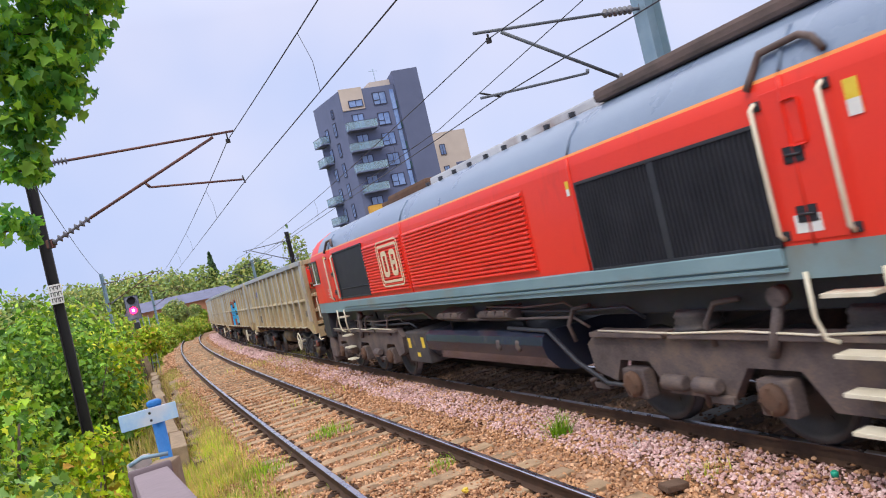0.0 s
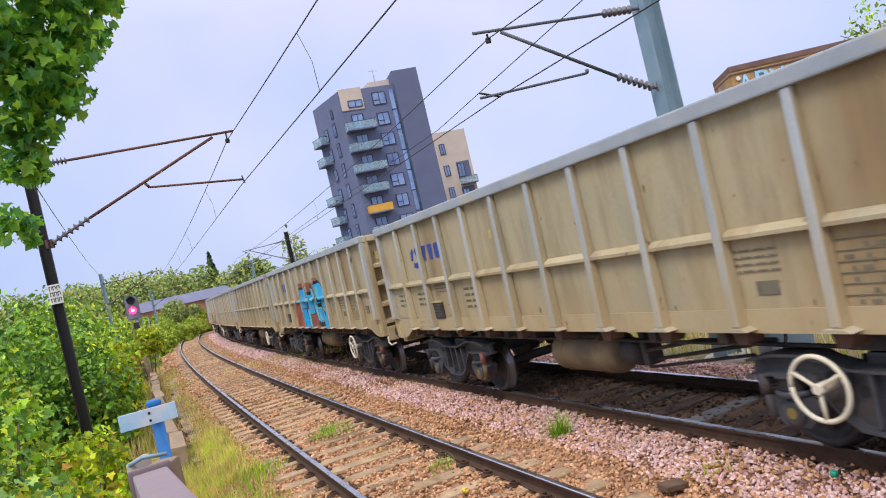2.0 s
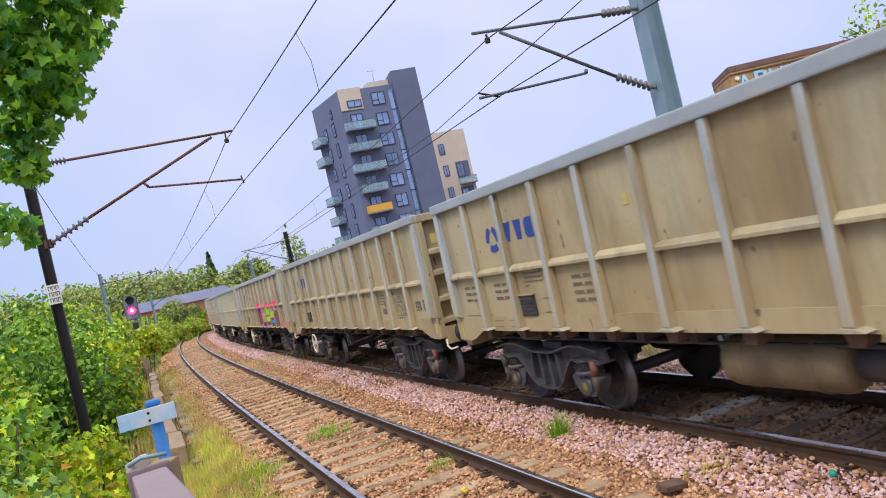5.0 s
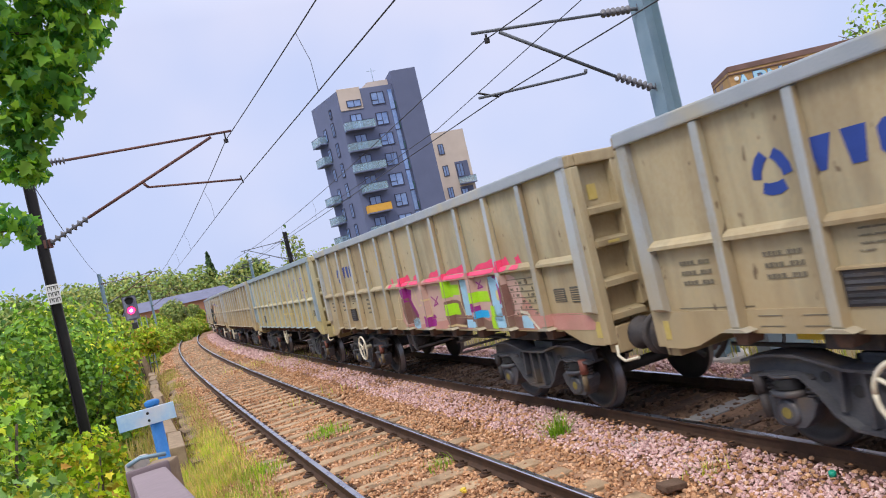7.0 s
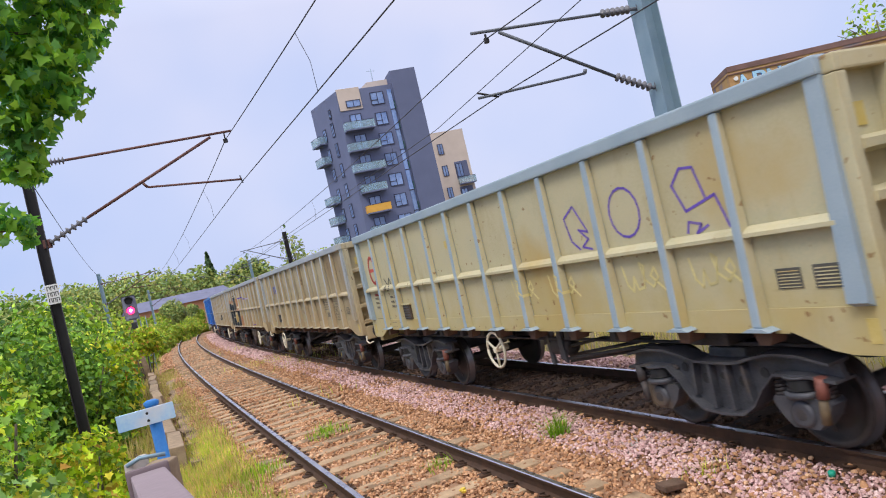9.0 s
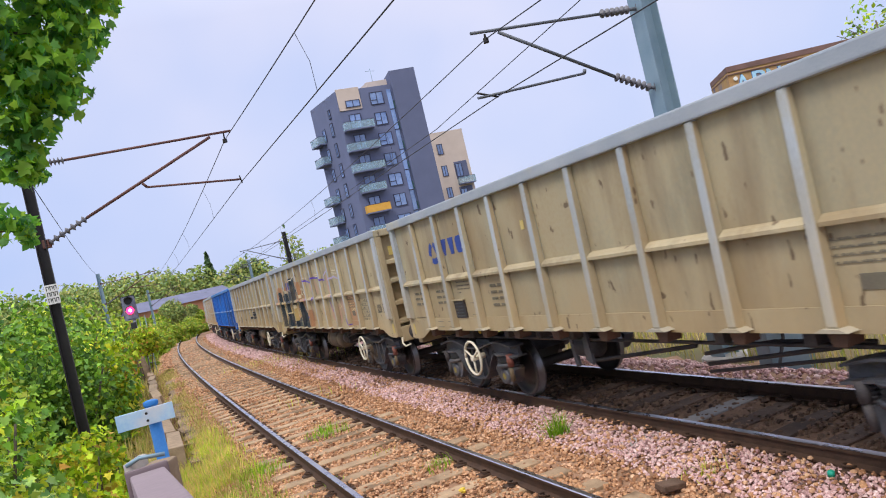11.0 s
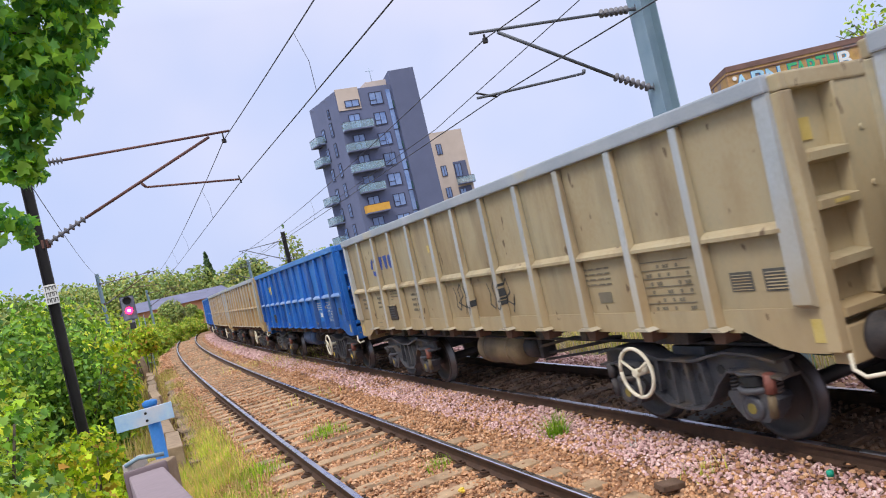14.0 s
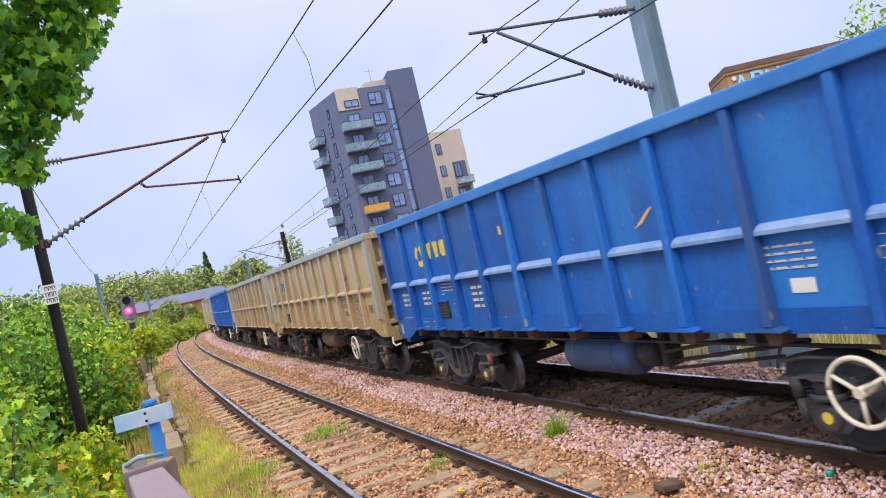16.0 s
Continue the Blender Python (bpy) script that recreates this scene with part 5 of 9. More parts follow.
        for sg in (1, -1):
            add("side_frame", "truck", lambda b: frame_half(b, sg), parent=bg)
        for dx in (-1.96, 0.0, 1.96):
            if wheel[0] is None:
                wheel[0] = wheel_mesh(0.53)
                wheel[0].parent = bg
                wheel[0].matrix_basis = pose(dx, 0, 0.53)
            else:
                share(wheel[0], pose(dx, 0, 0.53), bg)
            for sg in (1, -1):
                add("axle_box", [M["truck"], M["rust"], M["rust"]], lambda b: (box(b, dx - 0.19, dx + 0.19, 1.02 * sg, 1.20 * sg, 0.36, 0.70, 0.03), lathe(b, [(0.15, 1.19 * sg), (0.14, 1.25 * sg), (0.08, 1.27 * sg)], 16, "y", (dx, 0, 0.53), 1),
                    [lathe(b, [(0.022, 1.25 * sg), (0.02, 1.275 * sg)], 6, "y", (dx + 0.1 * math.cos(k * 1.57), 0, 0.53 + 0.1 * math.sin(k * 1.57)), 2) for k in range(4)]), parent=bg)
                add("brake_cylinder", "truck", lambda b: (lathe(b, [(0.06, 0.42), (0.085, 0.45), (0.085, 0.72), (0.05, 0.76)], 12, "x", (dx - 0.0 + (0.2 if dx < 1.5 else -1.3), 1.22 * sg, 0.60)), tube(b, [(dx + 0.62, 1.2 * sg, 0.58), (dx + 0.9, 1.16 * sg, 0.5), (dx + 0.95, 1.1 * sg, 0.35)], 0.03, 6), box(b, dx + 0.5, dx + 0.8, 1.14 * sg, 1.2 * sg, 0.42, 0.5, 0.015)), parent=bg)
        for sg in (1, -1):
            for dx in (-1.0, 1.0):
                add("spring_seat", "grime", lambda b: (lathe(b, [(0.26, 1.12), (0.26, 1.16), (0.22, 1.17), (0.24, 1.2), (0.22, 1.24), (0.24, 1.27), (0.2, 1.32)], 20, "z", (dx, 0.95 * sg, 0)),), parent=bg)
            add("sway_damper", "truck", lambda b: (tube(b, [(-0.3, 1.2 * sg, 1.42), (-0.15, 1.2 * sg, 1.05), (-0.1, 1.2 * sg, 0.92)], 0.05, 8), lathe(b, [(0.09, 1.14 * sg), (0.09, 1.25 * sg)], 12, "y", (-0.3, 0, 1.45))), parent=bg)
            add("bogie_pipe", "cream", lambda b: tube(b, [(-2.4, 1.21 * sg, 1.13), (-1.2, 1.23 * sg, 1.15), (-0.6, 1.22 * sg, 1.12), (0.2, 1.23 * sg, 1.15), (1.1, 1.22 * sg, 1.12), (2.4, 1.21 * sg, 1.14)], 0.012, 6), parent=bg)
    return lo


LOCO = locomotive()

# ---- the wagons ----
G0, PITCH = 21.897, 13.1531
_w = [None]
tan_wagon = wagon("dusty tan high-sided open freight wagon with grey top rim", "tan", "rim_grey", "rib_grey", "cap_yellow", _w)
pale_wagon = wagon("pale cream open freight wagon with blue-grey rim and ribs", "pale", "rim_blue", "rim_blue", "grime", _w)
blue_wagon = wagon("bright blue open freight wagon with scuffed paint", "blue", "rim_deep", "blue", "yellow", _w)
order = "TTTTTPTTTBTTBTT"
WAGONS, used = [], set()
for k_, c_ in enumerate(order):
    proto = {"T": tan_wagon, "P": pale_wagon, "B": blue_wagon}[c_]
    if c_ in used:
        WAGONS.append(copy_thing(proto, pose(0, 0, 0)))
    else:
        WAGONS.append(proto)
        used.add(c_)
# two wagons behind the first blue one are rustier than the rest
for k_ in (10, 11):
    WAGONS[k_]["label"] = "rusty tan high-sided open freight wagon with grey top rim"
    for c_ in WAGONS[k_].children_recursive:
        if c_.type == "MESH" and M["tan"] in list(c_.data.materials):
            c_.data = c_.data.copy()
            for i_, m_ in enumerate(c_.data.materials):
                if m_ == M["tan"]:
                    c_.data.materials[i_] = M["tan_warm"]
# on some wagons the handbrake wheel sits over the trailing bogie, on one beside the tank
for k_, x_ in ((3, 3.58), (4, 3.46), (6, 3.58), (5, 0.43)):
    for c_ in WAGONS[k_].children:
        if c_.name.startswith("handbrake_wheel"):
            c_.matrix_basis = pose(x_, 1.36 if k_ != 5 else 1.24, 0.72 if k_ != 5 else 0.84)

# these carry brake gear under the side that is seen, where the others have a tank
for k_, x_ in ((3, 1.0), (4, 1.0), (6, 1.0), (5, -1.0)):
    w_ = WAGONS[k_]
    for c_ in list(w_.children):
        if c_.name.startswith("air_tank") or c_.name.startswith("brake_valve"):
            bpy.data.objects.remove(c_)
    bm = bmesh.new()
    lathe(bm, [(0.05, -0.26), (0.12, -0.24), (0.13, -0.18), (0.13, 0.14), (0.10, 0.2), (0.04, 0.24)], 16, "x", (x_, 0.92, 0.86))
    bmesh.ops.recalc_face_normals(bm, faces=bm.faces)
    box(bm, x_ - 0.12, x_ - 0.02, 0.84, 1.0, 0.98, 1.18, 0.01)
    part("brake_cylinder", bm, M["grime"], w_)
    bm = bmesh.new()
    prism(bm, [(x_ - 0.2, 1.17), (x_ - 0.12, 1.17), (x_ - 0.10, 0.72), (x_ - 0.24, 0.66)], "y", 1.02, 1.06)
    prism(bm, [(x_ + 0.22, 1.17), (x_ + 0.28, 1.17), (x_ + 0.22, 0.60), (x_ + 0.14, 0.62)], "y", 0.98, 1.02)
    part("brake_lever", bm, M["bogie"], w_)
    bm = bmesh.new()
    tube(bm, [(x_ - 0.2, 1.0, 0.70), (x_ - 1.0, 0.98, 0.80), (x_ - 2.0, 0.95, 0.92)], 0.024, 6)
    part("brake_rod", bm, M["grime"], w_)

# ---- paint and marks on single wagons ----
def paint(name, a, b=None):
    M[name] = surf("spray_" + name, [a, b or tuple(min(1, v * 1.3 + 0.01) for v in a)], 0.5, 0, 3, 40, 0.03, stain=tuple(v * 0.7 + w * 0.3 for v, w in zip(a, (0.36, 0.30, 0.2))), stain_at=0.56)


paint("sky", (0.02, 0.36, 0.72), (0.05, 0.48, 0.85))
paint("deep", (0.01, 0.10, 0.30))
paint("maroon", (0.29, 0.095, 0.075), (0.37, 0.15, 0.11))
paint("rose", (0.50, 0.22, 0.19), (0.58, 0.31, 0.26))
paint("hot", (0.75, 0.06, 0.16))
paint("violet", (0.28, 0.02, 0.20), (0.36, 0.04, 0.27))
paint("lime", (0.35, 0.62, 0.02))
paint("powder", (0.30, 0.52, 0.68))
paint("ochre", (0.62, 0.36, 0.10))
paint("purple", (0.12, 0.07, 0.38))
paint("lilac", (0.40, 0.34, 0.50))
paint("charcoal", (0.035, 0.04, 0.045))
paint("sand", (0.55, 0.44, 0.24))
paint("peach", (0.60, 0.30, 0.19), (0.60, 0.34, 0.22))
paint("lemon", (0.56, 0.49, 0.22))
paint("brick_red", (0.45, 0.06, 0.05))

for i_ in (0, 1, 2, 3, 4, 6, 7, 8, 10, 11, 13, 14):
    emblem(WAGONS[i_], "logo_blue")
emblem(WAGONS[9], "yellow")
emblem(WAGONS[12], "yellow")

# second wagon: blue letter forms with black edges on a maroon cloud
def patch_of(w, mat_, layer, pts, label="", n=26, name="paint_patch"):
    """A rounded patch of spray paint through points (along, up) on a wagon's side."""
    return spray(w, name, mat_, blob(0.14, 0, pts, n), label, layer)


def ring_pts(cx, cz, rx, rz, n=10):
    return [(cx + rx * math.cos(k * 2 * math.pi / n), cz + rz * math.sin(k * 2 * math.pi / n)) for k in range(n)]


paint("aqua", (0.10, 0.50, 0.64), (0.20, 0.60, 0.70))
paint("soot_black", (0.012, 0.014, 0.02), (0.03, 0.03, 0.04))
paint("amber", (0.66, 0.44, 0.08), (0.74, 0.56, 0.16))
w2 = WAGONS[1]
w2["label"] = "tan open freight wagon with blue and maroon graffiti"
spray(w2, "paint_cloud", "maroon", [(a + 0.14, b) for a, b in ((2.03, 1.18), (2.03, 1.95), (1.75, 2.12), (1.35, 2.40), (1.05, 2.57), (0.8, 2.53), (0.4, 2.50), (0.02, 2.55), (-0.35, 2.45), (-0.7, 2.52), (-1.02, 2.62), (-1.3, 2.50), (-1.93, 2.24), (-1.96, 1.8), (-1.95, 1.18))], "maroon spray paint", 1)
for q_ in (ring_pts(0.98, 2.07, 0.42, 0.36), ring_pts(-1.17, 2.16, 0.50, 0.37), [(0.84, 1.80), (1.12, 1.75), (1.10, 1.17), (0.72, 1.17), (0.78, 1.5)], [(0.62, 2.48), (0.30, 2.30), (0.22, 1.9), (-0.02, 1.15), (0.65, 1.15), (0.72, 1.7)],
           [(0.16, 2.22), (-0.14, 2.18), (-0.18, 1.60), (0.12, 1.58)], [(-0.10, 2.34), (-0.42, 2.30), (-0.80, 1.24), (-0.45, 1.2), (-0.2, 1.7)], [(-0.60, 1.95), (-0.95, 1.95), (-1.62, 1.25), (-1.5, 1.15), (-1.10, 1.15)],
           [(-1.36, 2.0), (-1.60, 2.12), (-1.92, 2.06), (-1.96, 1.70), (-1.80, 1.74), (-1.66, 1.90), (-1.54, 1.3), (-1.36, 1.3), (-1.32, 1.6)]):
    patch_of(w2, "soot_black", 2, q_, "black sprayed edge")
# aqua bars along the mid rail: blue paint, its lit edge coloured in paler
for m_, q_ in (("aqua", ring_pts(1.14, 2.07, 0.20, 0.28)), ("sky", ring_pts(0.90, 2.07, 0.27, 0.29)), ("sky", [(0.94, 1.76), (1.06, 1.72), (1.04, 1.19), (0.80, 1.19), (0.86, 1.5)]), ("aqua", [(0.78, 1.62), (0.60, 1.72), (0.20, 1.25), (0.10, 1.18), (0.68, 1.18)]),
               ("aqua", [(0.60, 2.40), (0.36, 2.24), (0.26, 1.95), (0.06, 1.40), (0.42, 1.62)]), ("sky", [(0.10, 2.14), (-0.10, 2.12), (-0.13, 1.66), (0.06, 1.64)]), ("aqua", [(-0.14, 2.28), (-0.38, 2.24), (-0.72, 1.30), (-0.50, 1.26), (-0.25, 1.72)]),
               ("sky", ring_pts(-1.2, 2.16, 0.40, 0.29)), ("aqua", ring_pts(-0.95, 2.15, 0.19, 0.26)), ("sky", [(-1.08, 2.0), (-1.40, 2.0), (-1.42, 1.82), (-1.15, 1.80)]),
               ("aqua", [(-0.66, 1.88), (-0.88, 1.90), (-1.2, 1.62), (-1.0, 1.4)]), ("sky", [(-1.0, 1.72), (-1.18, 1.62), (-1.55, 1.28), (-1.44, 1.18), (-1.14, 1.18)]),
               ("sky", [(-1.40, 1.96), (-1.60, 2.06), (-1.88, 2.02), (-1.92, 1.76), (-1.84, 1.78), (-1.68, 1.94), (-1.50, 1.34), (-1.40, 1.34), (-1.37, 1.6)]), ("aqua", [(1.72, 1.98), (1.50, 2.0), (1.46, 1.72), (1.62, 1.68)]), ("aqua", [(1.66, 2.04), (1.66, 1.97), (0.0, 1.97), (0.0, 2.05)]), ("aqua", [(-1.28, 2.06), (-1.28, 1.97), (-1.93, 1.97), (-1.93, 2.06)])):
    patch_of(w2, m_, 3, q_, "bright blue spray paint")
for m_, q_ in (("soot_black", [(-1.05, 2.02), (-1.14, 2.02), (-1.16, 1.92), (-1.08, 1.90)]), ("brick_red", [(0.92, 1.92), (0.86, 1.92), (0.86, 1.86), (0.92, 1.86)]), ("rose", [(1.45, 1.64), (1.30, 1.66), (1.18, 1.45), (1.4, 1.32)]), ("amber", [(1.45, 1.78), (1.36, 1.80), (1.30, 1.55), (1.42, 1.6)]),
               ("maroon", [(0.52, 1.58), (0.46, 1.60), (0.16, 1.28), (0.24, 1.24)]), ("maroon", [(-0.02, 1.56), (-0.2, 1.5), (-0.36, 1.20), (-0.02, 1.18)]), ("amber", [(0.72, 2.42), (0.66, 2.30), (0.70, 2.2), (0.78, 2.28)]), ("amber", [(-0.48, 1.52), (-0.56, 1.56), (-0.60, 1.44), (-0.52, 1.40)]), ("rose", [(-1.62, 1.7), (-1.75, 1.72), (-1.88, 1.6), (-1.85, 1.25), (-1.62, 1.3)]),
               ("amber", [(-1.2, 1.76), (-1.35, 1.72), (-1.4, 1.66), (-1.22, 1.7)])):
    patch_of(w2, m_, 4, q_, "", 14)
for m_, wd_, l_ in (("amber", 0.03, [(1.62, 2.14), (1.55, 2.02), (1.45, 2.1)]), ("amber", 0.03, [(0.78, 2.44), (0.60, 2.52), (0.34, 2.34)]), ("amber", 0.035, [(-1.5, 2.48), (-1.66, 2.28), (-1.86, 2.22)]), ("amber", 0.03, [(-0.64, 1.66), (-0.9, 1.3)]), ("soot_black", 0.02, [(-0.18, 2.38), (-0.22, 2.5), (-0.28, 2.36), (-0.3, 2.52), (-0.38, 2.4), (-0.42, 2.5)]),
                    ("violet", 0.025, [(-1.62, 1.5), (-1.7, 1.58), (-1.75, 1.42), (-1.82, 1.56), (-1.9, 1.42)]), ("violet", 0.025, [(-1.62, 1.36), (-1.75, 1.32), (-1.9, 1.33)]), ("violet", 0.02, [(1.52, 1.42), (1.4, 1.3), (1.3, 1.42), (1.2, 1.3)])):
    line_paint(w2, "paint_stroke", m_, [(a + 0.14, b) for a, b in l_], wd_, "", 5)
line_paint(w2, "paint_stroke", "print", [(-2.05, 1.5), (-2.15, 1.86), (-2.3, 1.55), (-2.2, 1.7), (-2.45, 1.88), (-2.5, 1.55), (-2.65, 1.82), (-2.75, 1.55)], 0.035, "faded dark tag", 2)
for w_ in (w2, WAGONS[4], WAGONS[5]):
    for c_ in list(w_.children):
        if c_.name.split(".")[0] in ("line_of_print", "rule_of_print", "data_plate"):
            x_ = sum(v[0] for v in c_.bound_box) / 8
            if (w_ is w2 and -3.0 < x_ < 2.0) or (w_ is WAGONS[4] and -4.0 < x_ < 1.0) or (w_ is WAGONS[5] and -5.0 < x_ < 4.0):
                bpy.data.objects.remove(c_)

# fifth wagon: pink panel near the leading end
w5 = WAGONS[4]
w5["label"] = "tan open freight wagon with pink and lime graffiti low down"
spray(w5, "paint_cloud", "rose", blob(-2.6, 1.55, [(-2.1, -0.36), (-1.9, -0.1), (-1.1, 0.45), (0.0, 0.52), (1.5, 0.5), (2.7, 0.42), (3.1, 0.1), (2.9, -0.36), (0, -0.38)], 50), "faded pink spray paint", 1)
paint("pale_rose", (0.55, 0.35, 0.30), (0.60, 0.42, 0.36))
paint("umber", (0.20, 0.10, 0.085), (0.27, 0.15, 0.12))
for x0_, x1_ in ((0.75, 0.55), (0.25, -0.35), (-0.45, -0.95), (-1.2, -1.85), (-1.95, -2.85), (-3.05, -3.85), (-3.9, -4.25), (-4.35, -4.6)):
    q_ = [(x0_, 2.02), (x0_ - 0.1, 2.10), ((x0_ * 2 + x1_) / 3, 2.16), ((x0_ + x1_ * 2) / 3, 2.17), (x1_ + 0.05, 2.20), (x1_, 2.02)]
    patch_of(w5, "hot", 2, q_, "hot pink spray paint", 18)
for q_ in ([(0.3, 1.95), (-0.3, 1.98), (-1.3, 1.96), (-2.4, 1.96), (-3.6, 1.96), (-4.3, 1.9), (-4.35, 1.5), (-3.9, 1.34), (-2.6, 1.38), (-1.2, 1.3), (0.1, 1.3)],):
    patch_of(w5, "pale_rose", 2, q_, "pale pink spray paint", 44)
for m_, q_ in (("umber", [(-1.9, 1.62), (-2.45, 1.60), (-2.48, 1.2), (-2.1, 1.2)]), ("umber", [(-2.45, 1.36), (-3.0, 1.40), (-3.3, 1.3), (-3.9, 1.38), (-4.3, 1.34), (-4.5, 1.2), (-2.5, 1.19)]), ("umber", [(-3.52, 1.96), (-4.0, 1.92), (-4.1, 1.4), (-3.5, 1.42)]), ("umber", [(-2.46, 1.94), (-2.80, 1.92), (-2.78, 1.5), (-2.46, 1.45)]),
               ("umber", [(0.1, 1.7), (-0.12, 1.74), (-0.42, 1.3), (-0.1, 1.25)]), ("violet", [(0.05, 1.94), (-0.3, 1.92), (-0.2, 1.72), (-0.42, 1.45), (-0.3, 1.4), (-0.08, 1.68)]), ("violet", [(-0.85, 1.40), (-1.2, 1.42), (-1.2, 1.24), (-0.9, 1.24)]), ("violet", [(-2.7, 1.66), (-3.0, 1.62), (-3.05, 1.46), (-2.72, 1.52)]),
               ("powder", [(-0.15, 1.36), (-0.42, 1.36), (-0.42, 1.2), (-0.15, 1.2)])):
    patch_of(w5, m_, 3, q_, "", 18)
# square-cut letter blocks
for m_, x0_, x1_, z0_, z1_ in (("lime", -1.85, -2.14, 1.72, 1.98), ("lime", -2.14, -2.43, 1.74, 1.90), ("lime", -1.97, -2.28, 1.42, 1.60), ("powder", -2.50, -2.74, 1.40, 1.96), ("powder", -2.5, -3.02, 1.20, 1.32), ("lime", -2.96, -3.42, 1.60, 1.75), ("lime", -3.38, -3.52, 1.19, 1.52), ("sky", -3.02, -3.3, 1.36, 1.46),
                                ("powder", -3.50, -3.74, 1.30, 1.95), ("powder", -3.74, -4.0, 1.80, 1.95), ("powder", -3.74, -3.98, 1.52, 1.64), ("powder", -3.50, -4.0, 1.20, 1.40), ("powder", -4.3, -4.55, 1.20, 1.36)):
    spray(w5, "paint_letter", m_, [(x0_ + 0.16, z0_), (x1_ + 0.12, z0_ - 0.01), (x1_ + 0.14, z1_), (x0_ + 0.13, z1_ + 0.01)], "", 4)
for m_, q_ in (("violet", [(-3.62, 1.96), (-3.92, 1.92), (-4.02, 1.7), (-3.95, 1.66), (-3.85, 1.84)]), ("violet", [(-3.8, 1.66), (-3.98, 1.64), (-3.96, 1.56), (-3.8, 1.56)]), ("lemon", [(-3.68, 1.74), (-3.76, 1.72), (-3.74, 1.60), (-3.66, 1.62)]), ("rose", [(-4.55, 1.40), (-5.0, 1.38), (-5.85, 1.36), (-5.9, 1.16), (-4.75, 1.16)])):
    patch_of(w5, m_, 5, q_, "", 14)
for m_, wd_, l_ in (("sand", 0.03, [(0.55, 1.3), (0.5, 1.75), (0.3, 1.9), (0.15, 1.8), (0.28, 1.55), (0.1, 1.3)]), ("sand", 0.03, [(-0.1, 1.95), (-0.35, 1.93), (-0.28, 1.7), (-0.5, 1.35)]), ("sand", 0.03, [(-0.45, 1.9), (-0.52, 1.6), (-0.72, 1.62), (-0.75, 1.9)]), ("sand", 0.03, [(-0.8, 1.95), (-0.88, 1.5), (-1.1, 1.4), (-1.12, 1.7), (-0.95, 1.72)]),
                    ("sand", 0.035, [(-1.3, 1.95), (-1.6, 1.94), (-1.75, 1.5), (-1.95, 1.25), (-2.45, 1.22)]), ("sand", 0.03, [(-2.46, 1.95), (-2.4, 1.6), (-2.48, 1.4)]), ("sand", 0.03, [(-3.45, 1.9), (-3.42, 1.78)]), ("violet", 0.025, [(-1.2, 1.75), (-1.45, 1.62), (-1.25, 1.58), (-1.5, 1.74)]), ("violet", 0.025, [(-3.1, 1.9), (-3.3, 1.82), (-3.12, 1.8), (-3.28, 1.92)]), ("cream", 0.04, [(-4.28, 1.42), (-4.45, 1.4), (-4.72, 1.16)])):
    line_paint(w5, "paint_stroke", m_, [(a + 0.14, b) for a, b in l_], wd_, "", 6)

# sixth, pale wagon: a round red sign, purple and yellow scrawl
w6 = WAGONS[5]
w6["label"] = "pale cream open freight wagon with blue-grey ribs and purple scrawl"
ring_ = [(5.55 + 0.2 * math.cos(a * math.pi / 12), 2.42 + 0.27 * math.sin(a * math.pi / 12)) for a in range(25)]
line_paint(w6, "round_sign", "brick_red", ring_, 0.07, "", 1)
line_paint(w6, "round_sign", "brick_red", [(5.4, 2.42), (5.7, 2.42)], 0.07, "", 2)
for k_ in range(3):
    spray(w6, "line_of_print", "brick_red", [(5.35, 1.92 - 0.0), (5.75, 1.92), (5.75, 1.87), (5.35, 1.87)], "", 1)
for pts_ in ([(-2.22, 2.22), (-2.15, 2.50), (-2.38, 2.62), (-2.58, 2.30), (-2.40, 2.34), (-2.56, 2.22), (-2.42, 2.14), (-2.60, 2.10)], [(-2.22, 2.22), (-2.36, 2.12)],
             [(-3.30 + 0.25 * math.cos(a * math.pi / 8), 2.42 + 0.26 * math.sin(a * math.pi / 8)) for a in range(17)],
             [(-4.22, 2.30), (-4.10, 2.56), (-4.25, 2.70), (-4.42, 2.68), (-4.50, 2.38)], [(-4.22, 2.30), (-4.62, 2.40), (-4.72, 2.10)], [(-4.18, 2.10), (-4.22, 2.2), (-4.38, 2.16), (-4.30, 2.08), (-4.46, 2.14)]):
    line_paint(w6, "paint_stroke", "purple", pts_, 0.026, "purple sprayed scrawl", 1)
for x_ in (-3.05, -4.1, -1.5, -0.5):
    line_paint(w6, "paint_stroke", "lemon", [(x_, 1.86), (x_ - 0.04, 1.66), (x_ - 0.12, 1.58), (x_ - 0.17, 1.74), (x_ - 0.21, 1.60), (x_ - 0.31, 1.62), (x_ - 0.36, 1.84), (x_ - 0.30, 1.88), (x_ - 0.34, 1.70), (x_ - 0.46, 1.62), (x_ - 0.56, 1.72), (x_ - 0.52, 1.82), (x_ - 0.44, 1.74), (x_ - 0.64, 1.58)], 0.026, "pale yellow scrawl", 1)
line_paint(w6, "paint_stroke", "charcoal", [(4.9, 2.2), (4.7, 2.0), (4.85, 1.95), (4.6, 2.2), (4.5, 2.0)], 0.03, "", 1)

